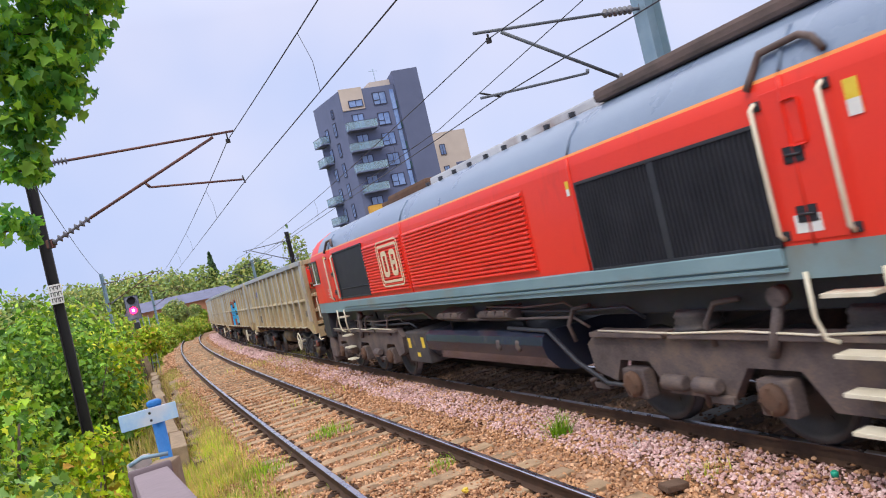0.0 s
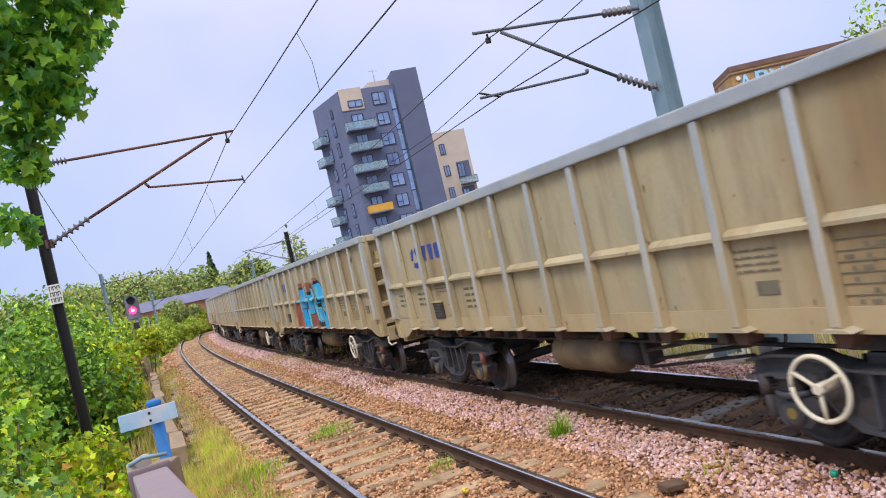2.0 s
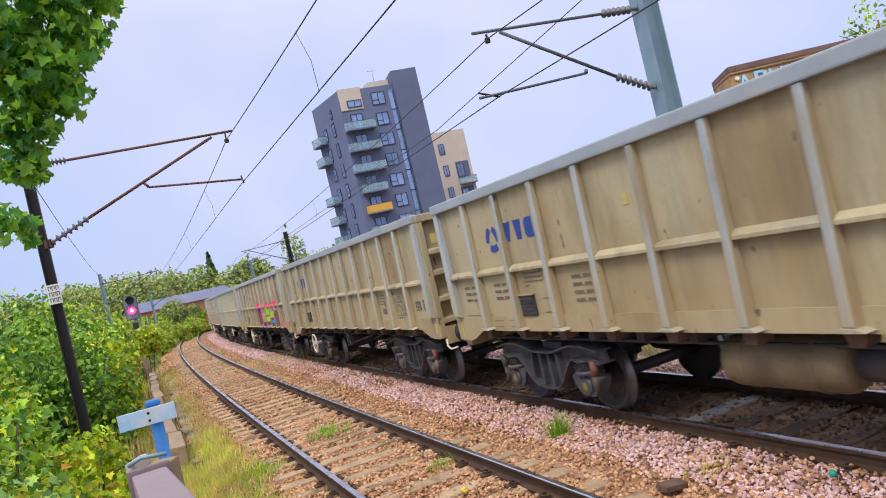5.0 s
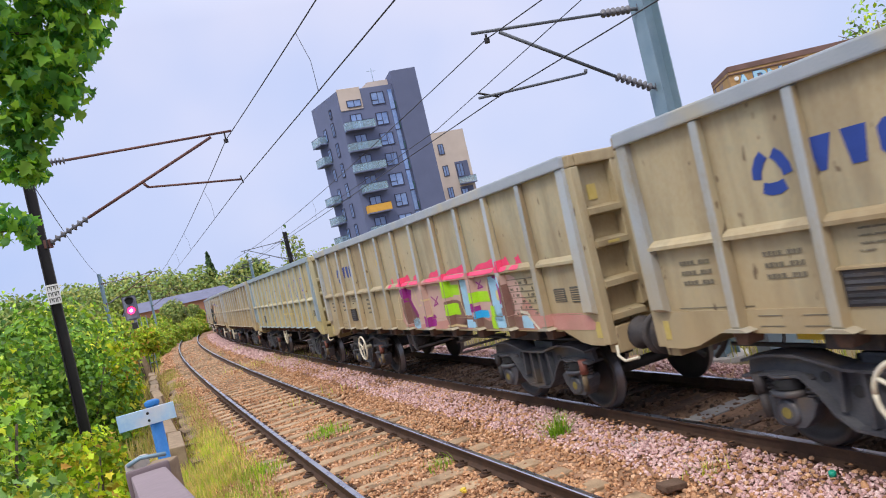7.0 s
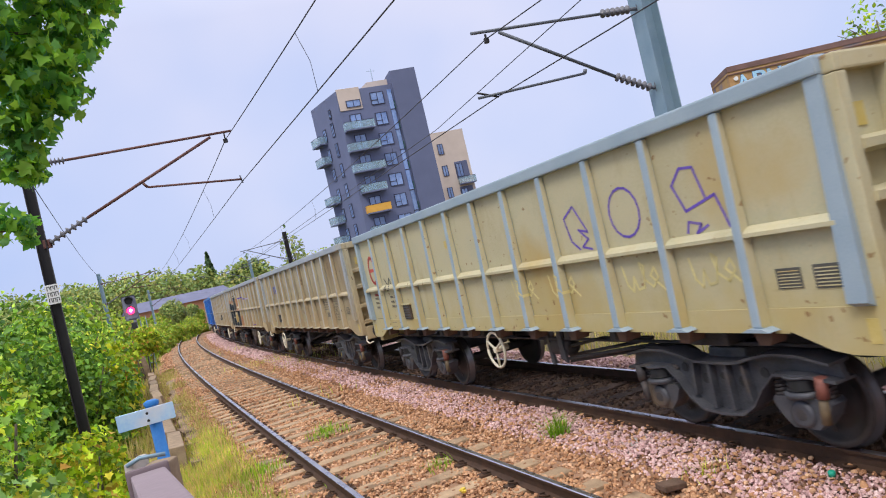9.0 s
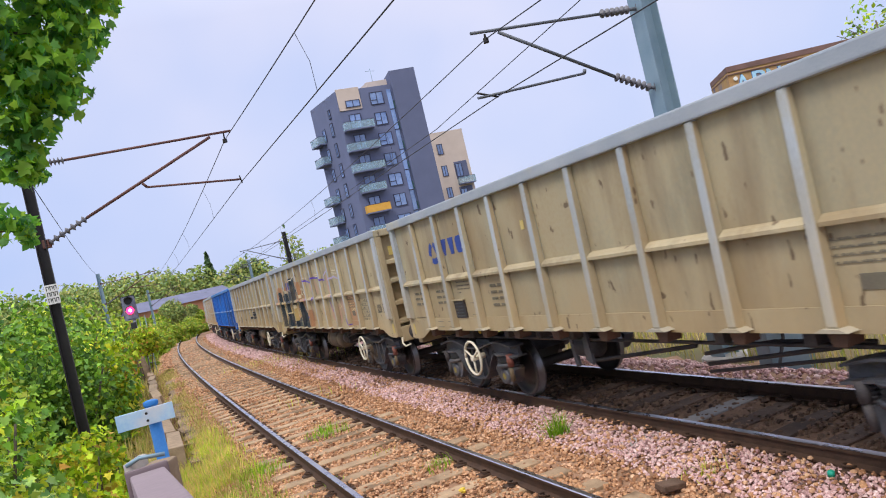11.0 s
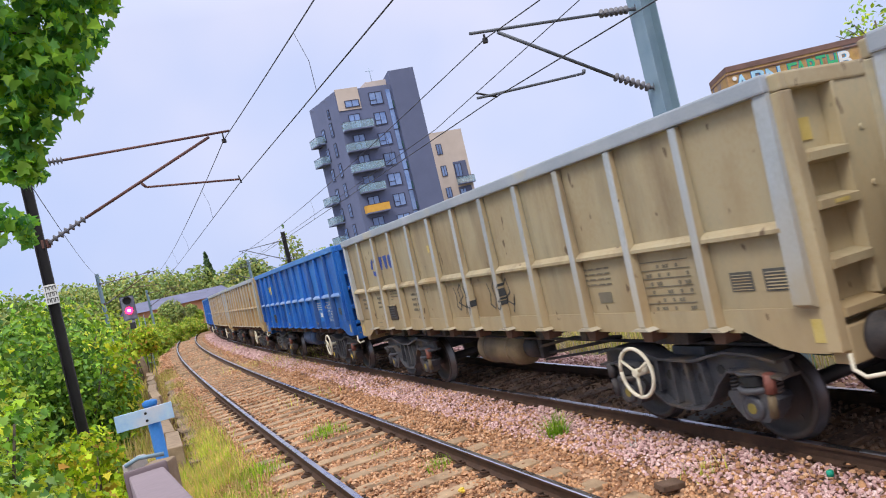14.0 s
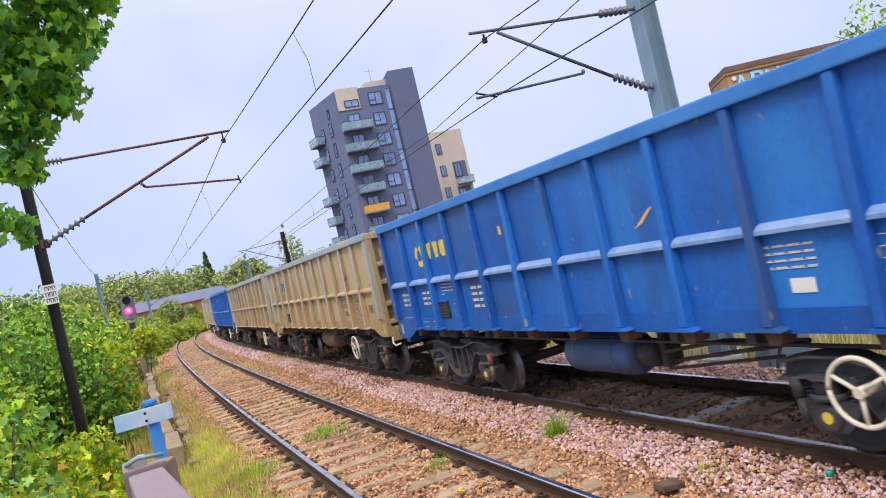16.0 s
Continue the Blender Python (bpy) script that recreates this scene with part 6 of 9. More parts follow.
# eighth wagon: black and sand forms at the trailing end, faded pink and thin violet lines before them
paint("clay", (0.40, 0.215, 0.115), (0.44, 0.26, 0.145))
paint("faded_pink", (0.47, 0.275, 0.20), (0.45, 0.32, 0.21))
paint("ink_violet", (0.09, 0.045, 0.42), (0.13, 0.08, 0.48))
w8 = WAGONS[7]
w8["label"] = "tan open freight wagon with black, sand and violet graffiti"
for x_, z_, a_, b_ in ((5.75, 2.1, 0.3, 0.35), (5.2, 2.35, 0.45, 0.28), (3.6, 2.42, 0.5, 0.28), (2.35, 2.35, 0.5, 0.35), (1.75, 1.85, 0.55, 0.42), (1.2, 1.5, 0.4, 0.3)):
    spray(w8, "paint_cloud", "clay", blob(x_, z_, [(-a_, -b_ * 0.5), (-a_ * 0.7, b_ * 0.6), (-0.05, b_ * 0.75), (a_ * 0.5, b_), (a_, b_ * 0.1), (a_ * 0.6, -b_), (-a_ * 0.4, -b_ * 0.9)], 22), "faded clay-coloured spray paint", 1)
paint("slate_ink", (0.022, 0.032, 0.045), (0.045, 0.06, 0.075))
paint("straw", (0.46, 0.33, 0.13), (0.54, 0.41, 0.19))
paint("moss", (0.24, 0.27, 0.12), (0.30, 0.33, 0.17))
paint("cream_line", (0.58, 0.52, 0.36))
spray(w8, "paint_cloud", "straw", [(a + 0.14, b) for a, b in ((5.85, 1.2), (5.80, 1.75), (5.55, 2.0), (5.25, 2.12), (4.6, 2.1), (4.0, 2.0), (3.3, 2.05), (2.6, 1.95), (2.0, 1.8), (1.7, 1.5), (1.7, 1.18))], "straw-coloured spray paint", 2)
for q_ in ([(5.14, 2.36), (4.92, 2.36), (4.86, 1.3), (4.70, 1.2), (5.02, 1.2), (5.06, 1.8)], [(5.62, 1.72), (5.40, 1.68), (5.30, 1.4), (5.15, 1.25), (5.6, 1.3)], [(4.78, 2.26), (4.55, 2.24), (4.5, 2.06), (4.74, 2.06)], [(4.12, 2.42), (3.95, 2.40), (3.86, 1.6), (3.6, 1.2), (4.06, 1.2), (4.10, 1.8)],
           [(3.82, 2.30), (3.65, 2.44), (3.42, 2.30), (3.38, 1.92), (3.6, 1.86), (3.86, 1.96)], [(4.72, 1.9), (4.4, 1.94), (4.2, 1.86), (4.3, 1.72), (4.55, 1.62)], [(4.70, 1.50), (4.35, 1.42), (4.1, 1.5), (4.1, 1.2), (4.75, 1.2)], [(3.35, 2.0), (3.05, 1.98), (3.0, 1.7), (3.3, 1.72)],
           [(3.10, 2.68), (2.55, 2.76), (2.60, 2.42), (2.75, 2.2), (2.78, 1.95), (3.05, 1.92)], [(2.62, 2.42), (2.40, 2.52), (2.05, 2.38), (2.0, 2.22), (2.55, 2.2)], [(2.30, 2.0), (1.95, 2.0), (1.7, 1.7), (1.45, 1.5), (1.5, 1.2), (2.3, 1.2), (2.1, 1.6)],
           [(3.3, 1.56), (3.0, 1.4), (2.7, 1.5), (2.3, 1.4), (2.3, 1.2), (3.3, 1.22)], [(3.7, 1.5), (3.5, 1.55), (3.3, 1.35), (3.5, 1.24)], [(1.62, 1.6), (1.45, 1.62), (1.3, 1.4), (1.4, 1.2), (1.6, 1.2)]):
    patch_of(w8, "slate_ink", 3, q_, "blue-black spray paint", 22)
for m_, q_ in (("clay", [(2.72, 1.92), (2.5, 1.95), (2.38, 1.78), (2.5, 1.62), (2.72, 1.7)]), ("straw", [(3.75, 1.98), (3.45, 1.96), (3.25, 1.66), (3.4, 1.60), (3.6, 1.72), (3.72, 1.66)]), ("slate_ink", [(3.58, 1.84), (3.46, 1.84), (3.44, 1.70), (3.56, 1.68)]), ("peach", [(3.35, 1.42), (3.18, 1.46), (3.05, 1.34), (3.25, 1.26)]), ("peach", [(2.62, 1.52), (2.42, 1.56), (2.30, 1.40), (2.46, 1.30)]),
               ("moss", [(3.2, 1.62), (3.02, 1.64), (2.98, 1.46), (3.12, 1.44)]), ("moss", [(4.36, 1.60), (4.18, 1.58), (4.2, 1.34), (4.34, 1.3)]), ("moss", [(2.2, 1.42), (2.05, 1.44), (1.95, 1.3), (2.15, 1.24)]), ("peach", [(2.85, 1.58), (2.75, 1.60), (2.7, 1.5), (2.8, 1.48)]), ("straw", [(2.12, 1.9), (2.06, 1.9), (1.95, 1.58), (2.18, 1.58)]), ("straw", [(4.0, 1.22), (2.4, 1.22), (2.4, 1.18), (4.0, 1.175)])):
    patch_of(w8, m_, 4, q_, "", 18)
for l_ in ([(5.58, 2.08), (5.62, 1.7), (5.3, 1.72), (5.2, 1.3)], [(4.90, 2.3), (4.8, 2.38), (4.74, 2.08)], [(4.46, 2.28), (4.42, 2.05), (4.2, 2.12)], [(4.12, 2.46), (3.98, 2.44), (3.9, 2.3)], [(3.9, 2.2), (3.72, 2.44), (3.46, 2.36), (3.36, 2.1), (3.1, 2.14)], [(3.12, 2.2), (3.14, 2.66), (2.55, 2.80), (2.58, 2.45)], [(2.6, 2.4), (2.4, 2.55), (2.05, 2.44), (1.96, 2.2), (1.85, 1.98)],
           [(4.9, 1.85), (4.7, 1.6), (4.2, 1.62)], [(4.02, 1.92), (4.05, 1.68), (3.75, 1.66)], [(2.95, 1.9), (2.8, 1.5)], [(1.75, 1.9), (1.6, 1.66), (1.4, 1.62), (1.25, 1.4)], [(3.35, 1.75), (3.25, 1.55)]):
    line_paint(w8, "paint_stroke", "cream_line", [(a + 0.14, b) for a, b in l_], 0.035, "", 5)
for l_ in ([(1.80, 2.36), (1.68, 2.38), (1.72, 2.28), (1.84, 2.2), (1.66, 2.2)], [(1.58, 2.4), (1.54, 2.24), (1.44, 2.26)], [(1.50, 2.34), (1.46, 2.18)]):
    line_paint(w8, "paint_stroke", "cream_line", [(a + 0.14, b) for a, b in l_], 0.04, "", 5)
# faded pink dabs
for x_, z_, h_ in ((-0.05, 2.32, 0.2), (-1.45, 2.3, 0.3), (1.1, 1.62, 0.24), (-0.45, 1.66, 0.17), (-1.3, 1.58, 0.2), (-1.95, 1.56, 0.26), (-2.35, 1.72, 0.22), (0.6, 2.35, 0.12)):
    spray(w8, "paint_dab", "faded_pink", blob(x_, z_, [(-0.17, -h_ * 0.7), (0.02, -h_), (0.16, -h_ * 0.3), (0.13, h_ * 0.7), (-0.03, h_), (-0.18, h_ * 0.4)], 18), "faded pink spray paint", 1, False)
for l_ in ([(1.41, 1.95), (1.4, 2.5), (1.25, 2.6), (0.52, 2.48), (0.3, 2.6), (0.12, 2.58)], [(0.12, 2.6), (-0.62, 2.55), (-1.1, 2.46)], [(-1.6, 2.52), (-1.72, 2.0), (-1.74, 1.5)], [(-2.6, 1.85), (-2.75, 1.55), (-2.9, 1.28)], [(-1.2, 1.9), (-1.35, 1.62)], [(1.1, 1.5), (1.3, 1.55)]):
    line_paint(w8, "paint_stroke", "ink_violet", l_, 0.045, "violet sprayed line", 3)
for l_ in ([(-1.1, 2.46), (-1.2, 2.6), (-1.47, 2.68), (-1.62, 2.54)], [(-1.82, 2.46), (-2.1, 2.5), (-2.52, 2.42), (-2.46, 2.1)]):
    line_paint(w8, "paint_stroke", "lilac", l_, 0.045, "", 3)
spray(w8, "paint_dab", "ink_violet", blob(0.42, 1.88, [(-0.08, -0.25), (0.06, -0.18), (0.1, 0.1), (0.02, 0.28), (-0.09, 0.05)], 16), "", 4)
for l_ in ([(1.2, 2.68), (0.9, 2.62)], [(-0.1, 2.66), (-0.5, 2.66)], [(-0.15, 2.61), (-0.45, 2.6)], [(-2.0, 2.6), (-2.45, 2.56)], [(-2.05, 2.66), (-2.4, 2.64)]):
    line_paint(w8, "paint_stroke", "cream_line", l_, 0.02, "", 4)
for l_ in ([(-2.0, 1.9), (-2.25, 1.72), (-2.05, 1.68), (-2.15, 1.9)], [(-2.95, 1.85), (-3.1, 1.95), (-3.4, 1.9), (-3.35, 1.65), (-3.1, 1.6), (-3.0, 1.75)], [(-3.1, 1.8), (-3.3, 1.55), (-3.5, 1.7)]):
    line_paint(w8, "paint_stroke", "sand", l_, 0.022, "pale sprayed lines", 3)
spray(w8, "paint_cloud", "clay", blob(-3.2, 1.6, [(-0.5, -0.28), (-0.35, 0.3), (0.2, 0.4), (0.5, 0.2), (0.4, -0.3), (0, -0.35)], 22), "", 1, False)

# ninth wagon: black tags low on the side
w9 = WAGONS[8]
w9["label"] = "dusty tan open freight wagon with black tags"
for x_, s_ in ((0.6, 1), (-0.6, -1), (0.25, 0.7), (-0.95, 0.8)):
    line_paint(w9, "paint_stroke", "charcoal", [(x_ + 0.2, 1.85), (x_ + 0.14, 1.7), (x_ + 0.2, 1.55), (x_ + 0.08, 1.48), (x_, 1.62), (x_ + 0.05, 1.8), (x_ - 0.05, 1.9), (x_ - 0.1, 1.7), (x_ + 0.1 * s_, 1.6), (x_ - 0.15, 1.52), (x_ - 0.2, 1.66), (x_ - 0.1, 1.42)], 0.02, "black sprayed tag", 1)
# rust scrape on the blue wagon
spray(WAGONS[9], "scrape", "ochre", [(-1.35, 2.22), (-1.62, 2.4), (-1.7, 2.42), (-1.5, 2.27)], "rusty scrape", 1)


# the pale wagon is of a shorter build, its bays a little narrower
for c_ in w6.children:
    if c_.matrix_basis.translation.length > 0.01:
        c_.matrix_basis = Matrix.Translation((-0.03 * c_.matrix_basis.translation.x, 0, 0)) @ c_.matrix_basis
    else:
        c_.data.transform(Matrix.Diagonal((0.97, 1, 1, 1)))
        for d_ in c_.children:
            d_.data.transform(Matrix.Diagonal((0.97, 1, 1, 1)))


# ---- overhead line ----
M["mast_dark"] = surf("mast_dark_steel", [(0.018, 0.017, 0.018), (0.035, 0.032, 0.034)], 0.6, 0.3, 3, 60, 0.1)
M["galv"] = surf("galvanised_steel", [(0.19, 0.29, 0.36), (0.28, 0.38, 0.45)], 0.5, 0.3, 2, 60, 0.08)
M["arm_red"] = surf("rusty_cantilever", [(0.10, 0.05, 0.045), (0.18, 0.085, 0.07)], 0.7, 0.2, 5, 60, 0.1)
M["arm_grey"] = surf("grey_cantilever", [(0.09, 0.10, 0.12), (0.15, 0.165, 0.19)], 0.6, 0.3, 5, 60, 0.1)
M["wire"] = surf("copper_wire", [(0.03, 0.032, 0.04), (0.06, 0.06, 0.07)], 0.5, 0.5, 5, 60, 0.0)
M["ceramic"] = surf("brown_insulator", [(0.13, 0.06, 0.045), (0.20, 0.10, 0.08)], 0.3, 0, 8, 60, 0.0)
M["sheds"] = surf("grey_insulator", [(0.10, 0.10, 0.12), (0.16, 0.16, 0.18)], 0.4, 0, 8, 60, 0.0)


def h_section(bm, x, y, z0, z1, w, d, turn, t=0.02):
    """An upright H-section post."""
    q = bmesh.new()
    a, b, c = w / 2, d / 2, t / 2
    prism(q, [(-a, -b), (a, -b), (a, -b + t), (c, -b + t), (c, b - t), (a, b - t), (a, b), (-a, b), (-a, b - t), (-c, b - t), (-c, -b + t), (-a, -b + t)], "z", z0, z1)
    merge(bm, q, 0, Matrix.Translation((x, y, 0)) @ Matrix.Rotation(turn, 4, "Z"))


def insulator(a, b, r, n, mat_, parent):
    """A rod of n sheds between two points."""
    a, b = Vector(a), Vector(b)
    bm = bmesh.new()
    L = (b - a).length
    prof = [(0.02, 0.0)]
    for k in range(n):
        u = L * (k + 0.5) / n
        prof += [(0.025, u - L / n * 0.35), (r, u - L / n * 0.05), (r, u + L / n * 0.05), (0.025, u + L / n * 0.3)]
    prof.append((0.02, L))
    lathe(bm, prof, 12, "z")
    bmesh.ops.recalc_face_normals(bm, faces=bm.faces)
    bmesh.ops.transform(bm, matrix=Matrix.Translation(a) @ (b - a).to_track_quat("Z", "Y").to_matrix().to_4x4(), verts=bm.verts)
    return part("insulator", bm, M[mat_], parent)


def mast(name, label, s, o, top, w, d, mat_, arm_mat, pts, ins_mat, zb=-1.0):
    """A line-side mast with its hinged bracket; pts: heights and offsets of the bracket's points."""
    foot = on_line(s, o)
    t = tagged(new(name), label, "overhead line mast", "overhead line masts")
    bm = bmesh.new()
    turn = radians(heading(s))
    h_section(bm, foot.x, foot.y, zb, top, w, d, turn)
    part("post", bm, M[mat_], t)
    bm = bmesh.new()
    tube(bm, [(foot.x, foot.y, zb - 0.05), (foot.x, foot.y, zb + 0.25)], 0.4, 12)
    part("footing", bm, M["sleeper_pale"], t)
    P = lambda k: on_line(s, pts[k][0], pts[k][1])
    sg = 1 if o < 0 else -1
    bm = bmesh.new()
    tube(bm, [P("up_in"), P("up_tip")], 0.026, 8)
    part("top_tube", bm, M[arm_mat], t)
    bm = bmesh.new()
    tube(bm, [P("low_in"), P("low_top")], 0.03, 8)
    part("raking_tube", bm, M[arm_mat], t)
    bm = bmesh.new()
    tube(bm, [P("reg_in"), P("reg_tip")], 0.022, 8)
    tube(bm, [P("reg_in"), P("reg_on")], 0.03, 6)
    part("registration_arm", bm, M[arm_mat], t)
    insulator(P("up_root"), P("up_in"), 0.075, 6, ins_mat, t)
    insulator(P("low_root"), P("low_in"), 0.075, 7, "sheds", t)
    for k in ("up_root", "low_root"):
        bm = bmesh.new()
        q = P(k)
        e = on_line(s, o + sg * 0.1, pts[k][1])
        tube(bm, [e, q], 0.03, 8)
        box(bm, e.x - 0.06, e.x + 0.06, e.y - 0.06, e.y + 0.06, e.z - 0.08, e.z + 0.08, 0.01)
        part("bracket", bm, M[arm_mat], t)
    bm = bmesh.new()
    q = P("up_tip")
    c = P("cat")
    tube(bm, [on_line(s, pts["cat"][0], pts["up_tip"][1] - 0.03), c + Vector((0, 0, 0.07)), c], 0.018, 6)
    box(bm, c.x - 0.04, c.x + 0.04, c.y - 0.04, c.y + 0.04, c.z - 0.05, c.z + 0.03, 0.01)
    part("catenary_clamp", bm, M["mast_dark"], t)
    bm = bmesh.new()
    c = P("con")
    tube(bm, [P("reg_tip") + Vector((0, 0, 0.08)), c], 0.016, 6)
    part("wire_clamp", bm, M["mast_dark"], t)
    return t


L_PTS = {"up_root": (-3.5, 5.79), "up_in": (-3.1, 5.79), "up_tip": (0.03, 5.90), "cat": (-0.12, 5.72), "low_root": (-3.68, 4.29), "low_in": (-2.95, 4.64), "low_top": (-0.40, 5.83),
         "reg_in": (-1.78, 5.03), "reg_on": (-1.85, 5.12), "reg_tip": (0.0, 4.88), "con": (0.03, 4.80)}
R_PTS = {"up_root": (6.05, 5.76), "up_in": (5.42, 5.73), "up_tip": (2.93, 5.62), "cat": (3.17, 5.50), "low_root": (6.12, 4.38), "low_in": (5.42, 4.66), "low_top": (3.42, 5.60),
         "reg_in": (4.84, 4.78), "reg_on": (4.86, 4.84), "reg_tip": (2.8, 4.62), "con": (3.15, 4.60)}
mast("overhead_mast", "dark steel mast with rusty bracket and number plate", 16.5, -3.8, 6.6, 0.185, 0.185, "mast_dark", "arm_red", L_PTS, "sheds", -1.0)
mast("overhead_mast", "galvanised blue-grey mast with a grey insulator bracket", 11.0, 6.36, 7.2, 0.32, 0.34, "galv", "arm_grey", R_PTS, "sheds", -0.6)
SH = lambda pts, do, dz=0.0: {k: (a + do, b + dz) for k, (a, b) in pts.items()}
mast("overhead_mast", "distant galvanised mast with rusty bracket", 59.5, -4.9, 6.7, 0.25, 0.25, "galv", "arm_red", SH(L_PTS, -1.0, 0.15), "sheds", -1.2)
mast("overhead_mast", "distant galvanised mast with rusty bracket", 95.0, -4.2, 6.2, 0.25, 0.25, "galv", "arm_red", SH(L_PTS, -0.4), "sheds", -1.2)
mast("overhead_mast", "distant dark mast beyond the train", 56.0, 8.2, 6.7, 0.28, 0.28, "mast_dark", "arm_grey", SH(R_PTS, 1.9, 0.3), "sheds", -0.6)
mast("overhead_mast", "distant galvanised mast beyond the train", 84.0, 7.6, 6.6, 0.28, 0.28, "galv", "arm_grey", SH(R_PTS, 1.4, 0.2), "sheds", -0.6)
# number plate, with rows of small marks
pm = on_line(16.5, -3.8)
plate_ = new("mast_number_plate", None)
tagged(plate_, "small white plate with black marks on the dark mast", "sign")
bm = bmesh.new()
vx = (Vector((0, 0, 0)) - Vector((pm.x, pm.y, 0))).normalized()
ang = math.atan2(vx.y, vx.x)
box(bm, 0.145, 0.155, -0.11, 0.11, 3.17, 3.53, 0.003)
part("plate", bm, M["white"], plate_)
rr_ = random.Random(4)
for k in range(3):
    for j in range(3):
        y_, z_ = -0.085 + 0.062 * j, 3.20 + 0.11 * k
        for u0, u1, v0, v1 in ((0, 0.012, 0, 0.08), (0.04, 0.052, rr_.uniform(0, 0.03), 0.08), (0.012, 0.04, 0.068, 0.08)):
            bm = bmesh.new()
            box(bm, 0.156, 0.159, y_ + u0, y_ + u1, z_ + v0, z_ + v1)
            part("mark", bm, M["black"], plate_)
plate_.matrix_basis = Matrix.Translation((pm.x, pm.y, 0)) @ Matrix.Rotation(ang, 4, "Z")


def wire(name, label, pts, r=0.008, droppers=()):
    bm = bmesh.new()
    tube(bm, pts, r, 6)
    t = tagged(new(name), label, "overhead wire", "overhead wires")
    part("strand", bm, M["wire"], t)
    for a, b in droppers:
        bm = bmesh.new()
        tube(bm, [a, (Vector(a) + Vector(b)) / 2 + Vector((0.05, 0, 0)), b], 0.004, 5)
        part("dropper", bm, M["wire"], t)
    return t


def span(a, b, sag, n=24):
    return [a.lerp(b, k / n) - Vector((0, 0, sag * 4 * (k / n) * (1 - k / n))) for k in range(n + 1)]


def line_over(sup, o, z_con, z_cat, label):
    """Contact and catenary wires over one track, held at supports (s, offset)."""
    con, cat, dr = [], [], []
    for (s0, o0), (s1, o1) in zip(sup, sup[1:]):
        a, b = on_line(s0, o0, z_con), on_line(s1, o1, z_con)
        c1 = span(a, b, 0.03)
        c2 = span(on_line(s0, o0 - (0.12 if o == 0 else 0.0), z_cat), on_line(s1, o1 - (0.12 if o == 0 else 0.0), z_cat), 0.3)
        con += c1[:-1]
        cat += c2[:-1]
        dr += [(c2[k], c1[k]) for k in (3, 8, 12, 16, 20)]
    wire("contact_wire", label + ", the lower wire", con, 0.009)
    wire("catenary_wire", label + ", the upper wire with droppers", cat, 0.009, dr)


line_over([(-22, 0.15), (16.5, 0.0), (59.5, -0.9), (95, -0.4), (140, 0.0)], 0.0, 4.81, 5.73, "thin dark wire over the near track")
line_over([(-26, GAP), (11.0, 3.16), (56, GAP + 0.9), (84, GAP + 0.8), (140, GAP)], GAP, 4.61, 5.51, "thin dark wire over the train")
wire("feeder_wire", "thin dark wire slanting over the train", [on_line(6.0, GAP, 5.45), on_line(8.88, GAP, 5.23), on_line(14.0, GAP, 4.80), on_line(21.3, GAP, 4.66), on_line(56, GAP + 0.9, 4.64)], 0.007)
wire("return_wire", "thin dark wire from mast to mast", span(on_line(16.5, -3.7, 5.35), on_line(59.5, -4.8, 6.5), 0.35), 0.008)

# ---- colour light signal ----
M["signal_grey"] = surf("signal_grey", [(0.17, 0.18, 0.24), (0.24, 0.25, 0.32)], 0.6, 0, 5, 60, 0.05)
M["red_light"] = glow("red_signal_light", (1.0, 0.02, 0.10), 6.0)
M["red_core"] = glow("red_signal_core", (1.0, 0.35, 0.45), 12.0)


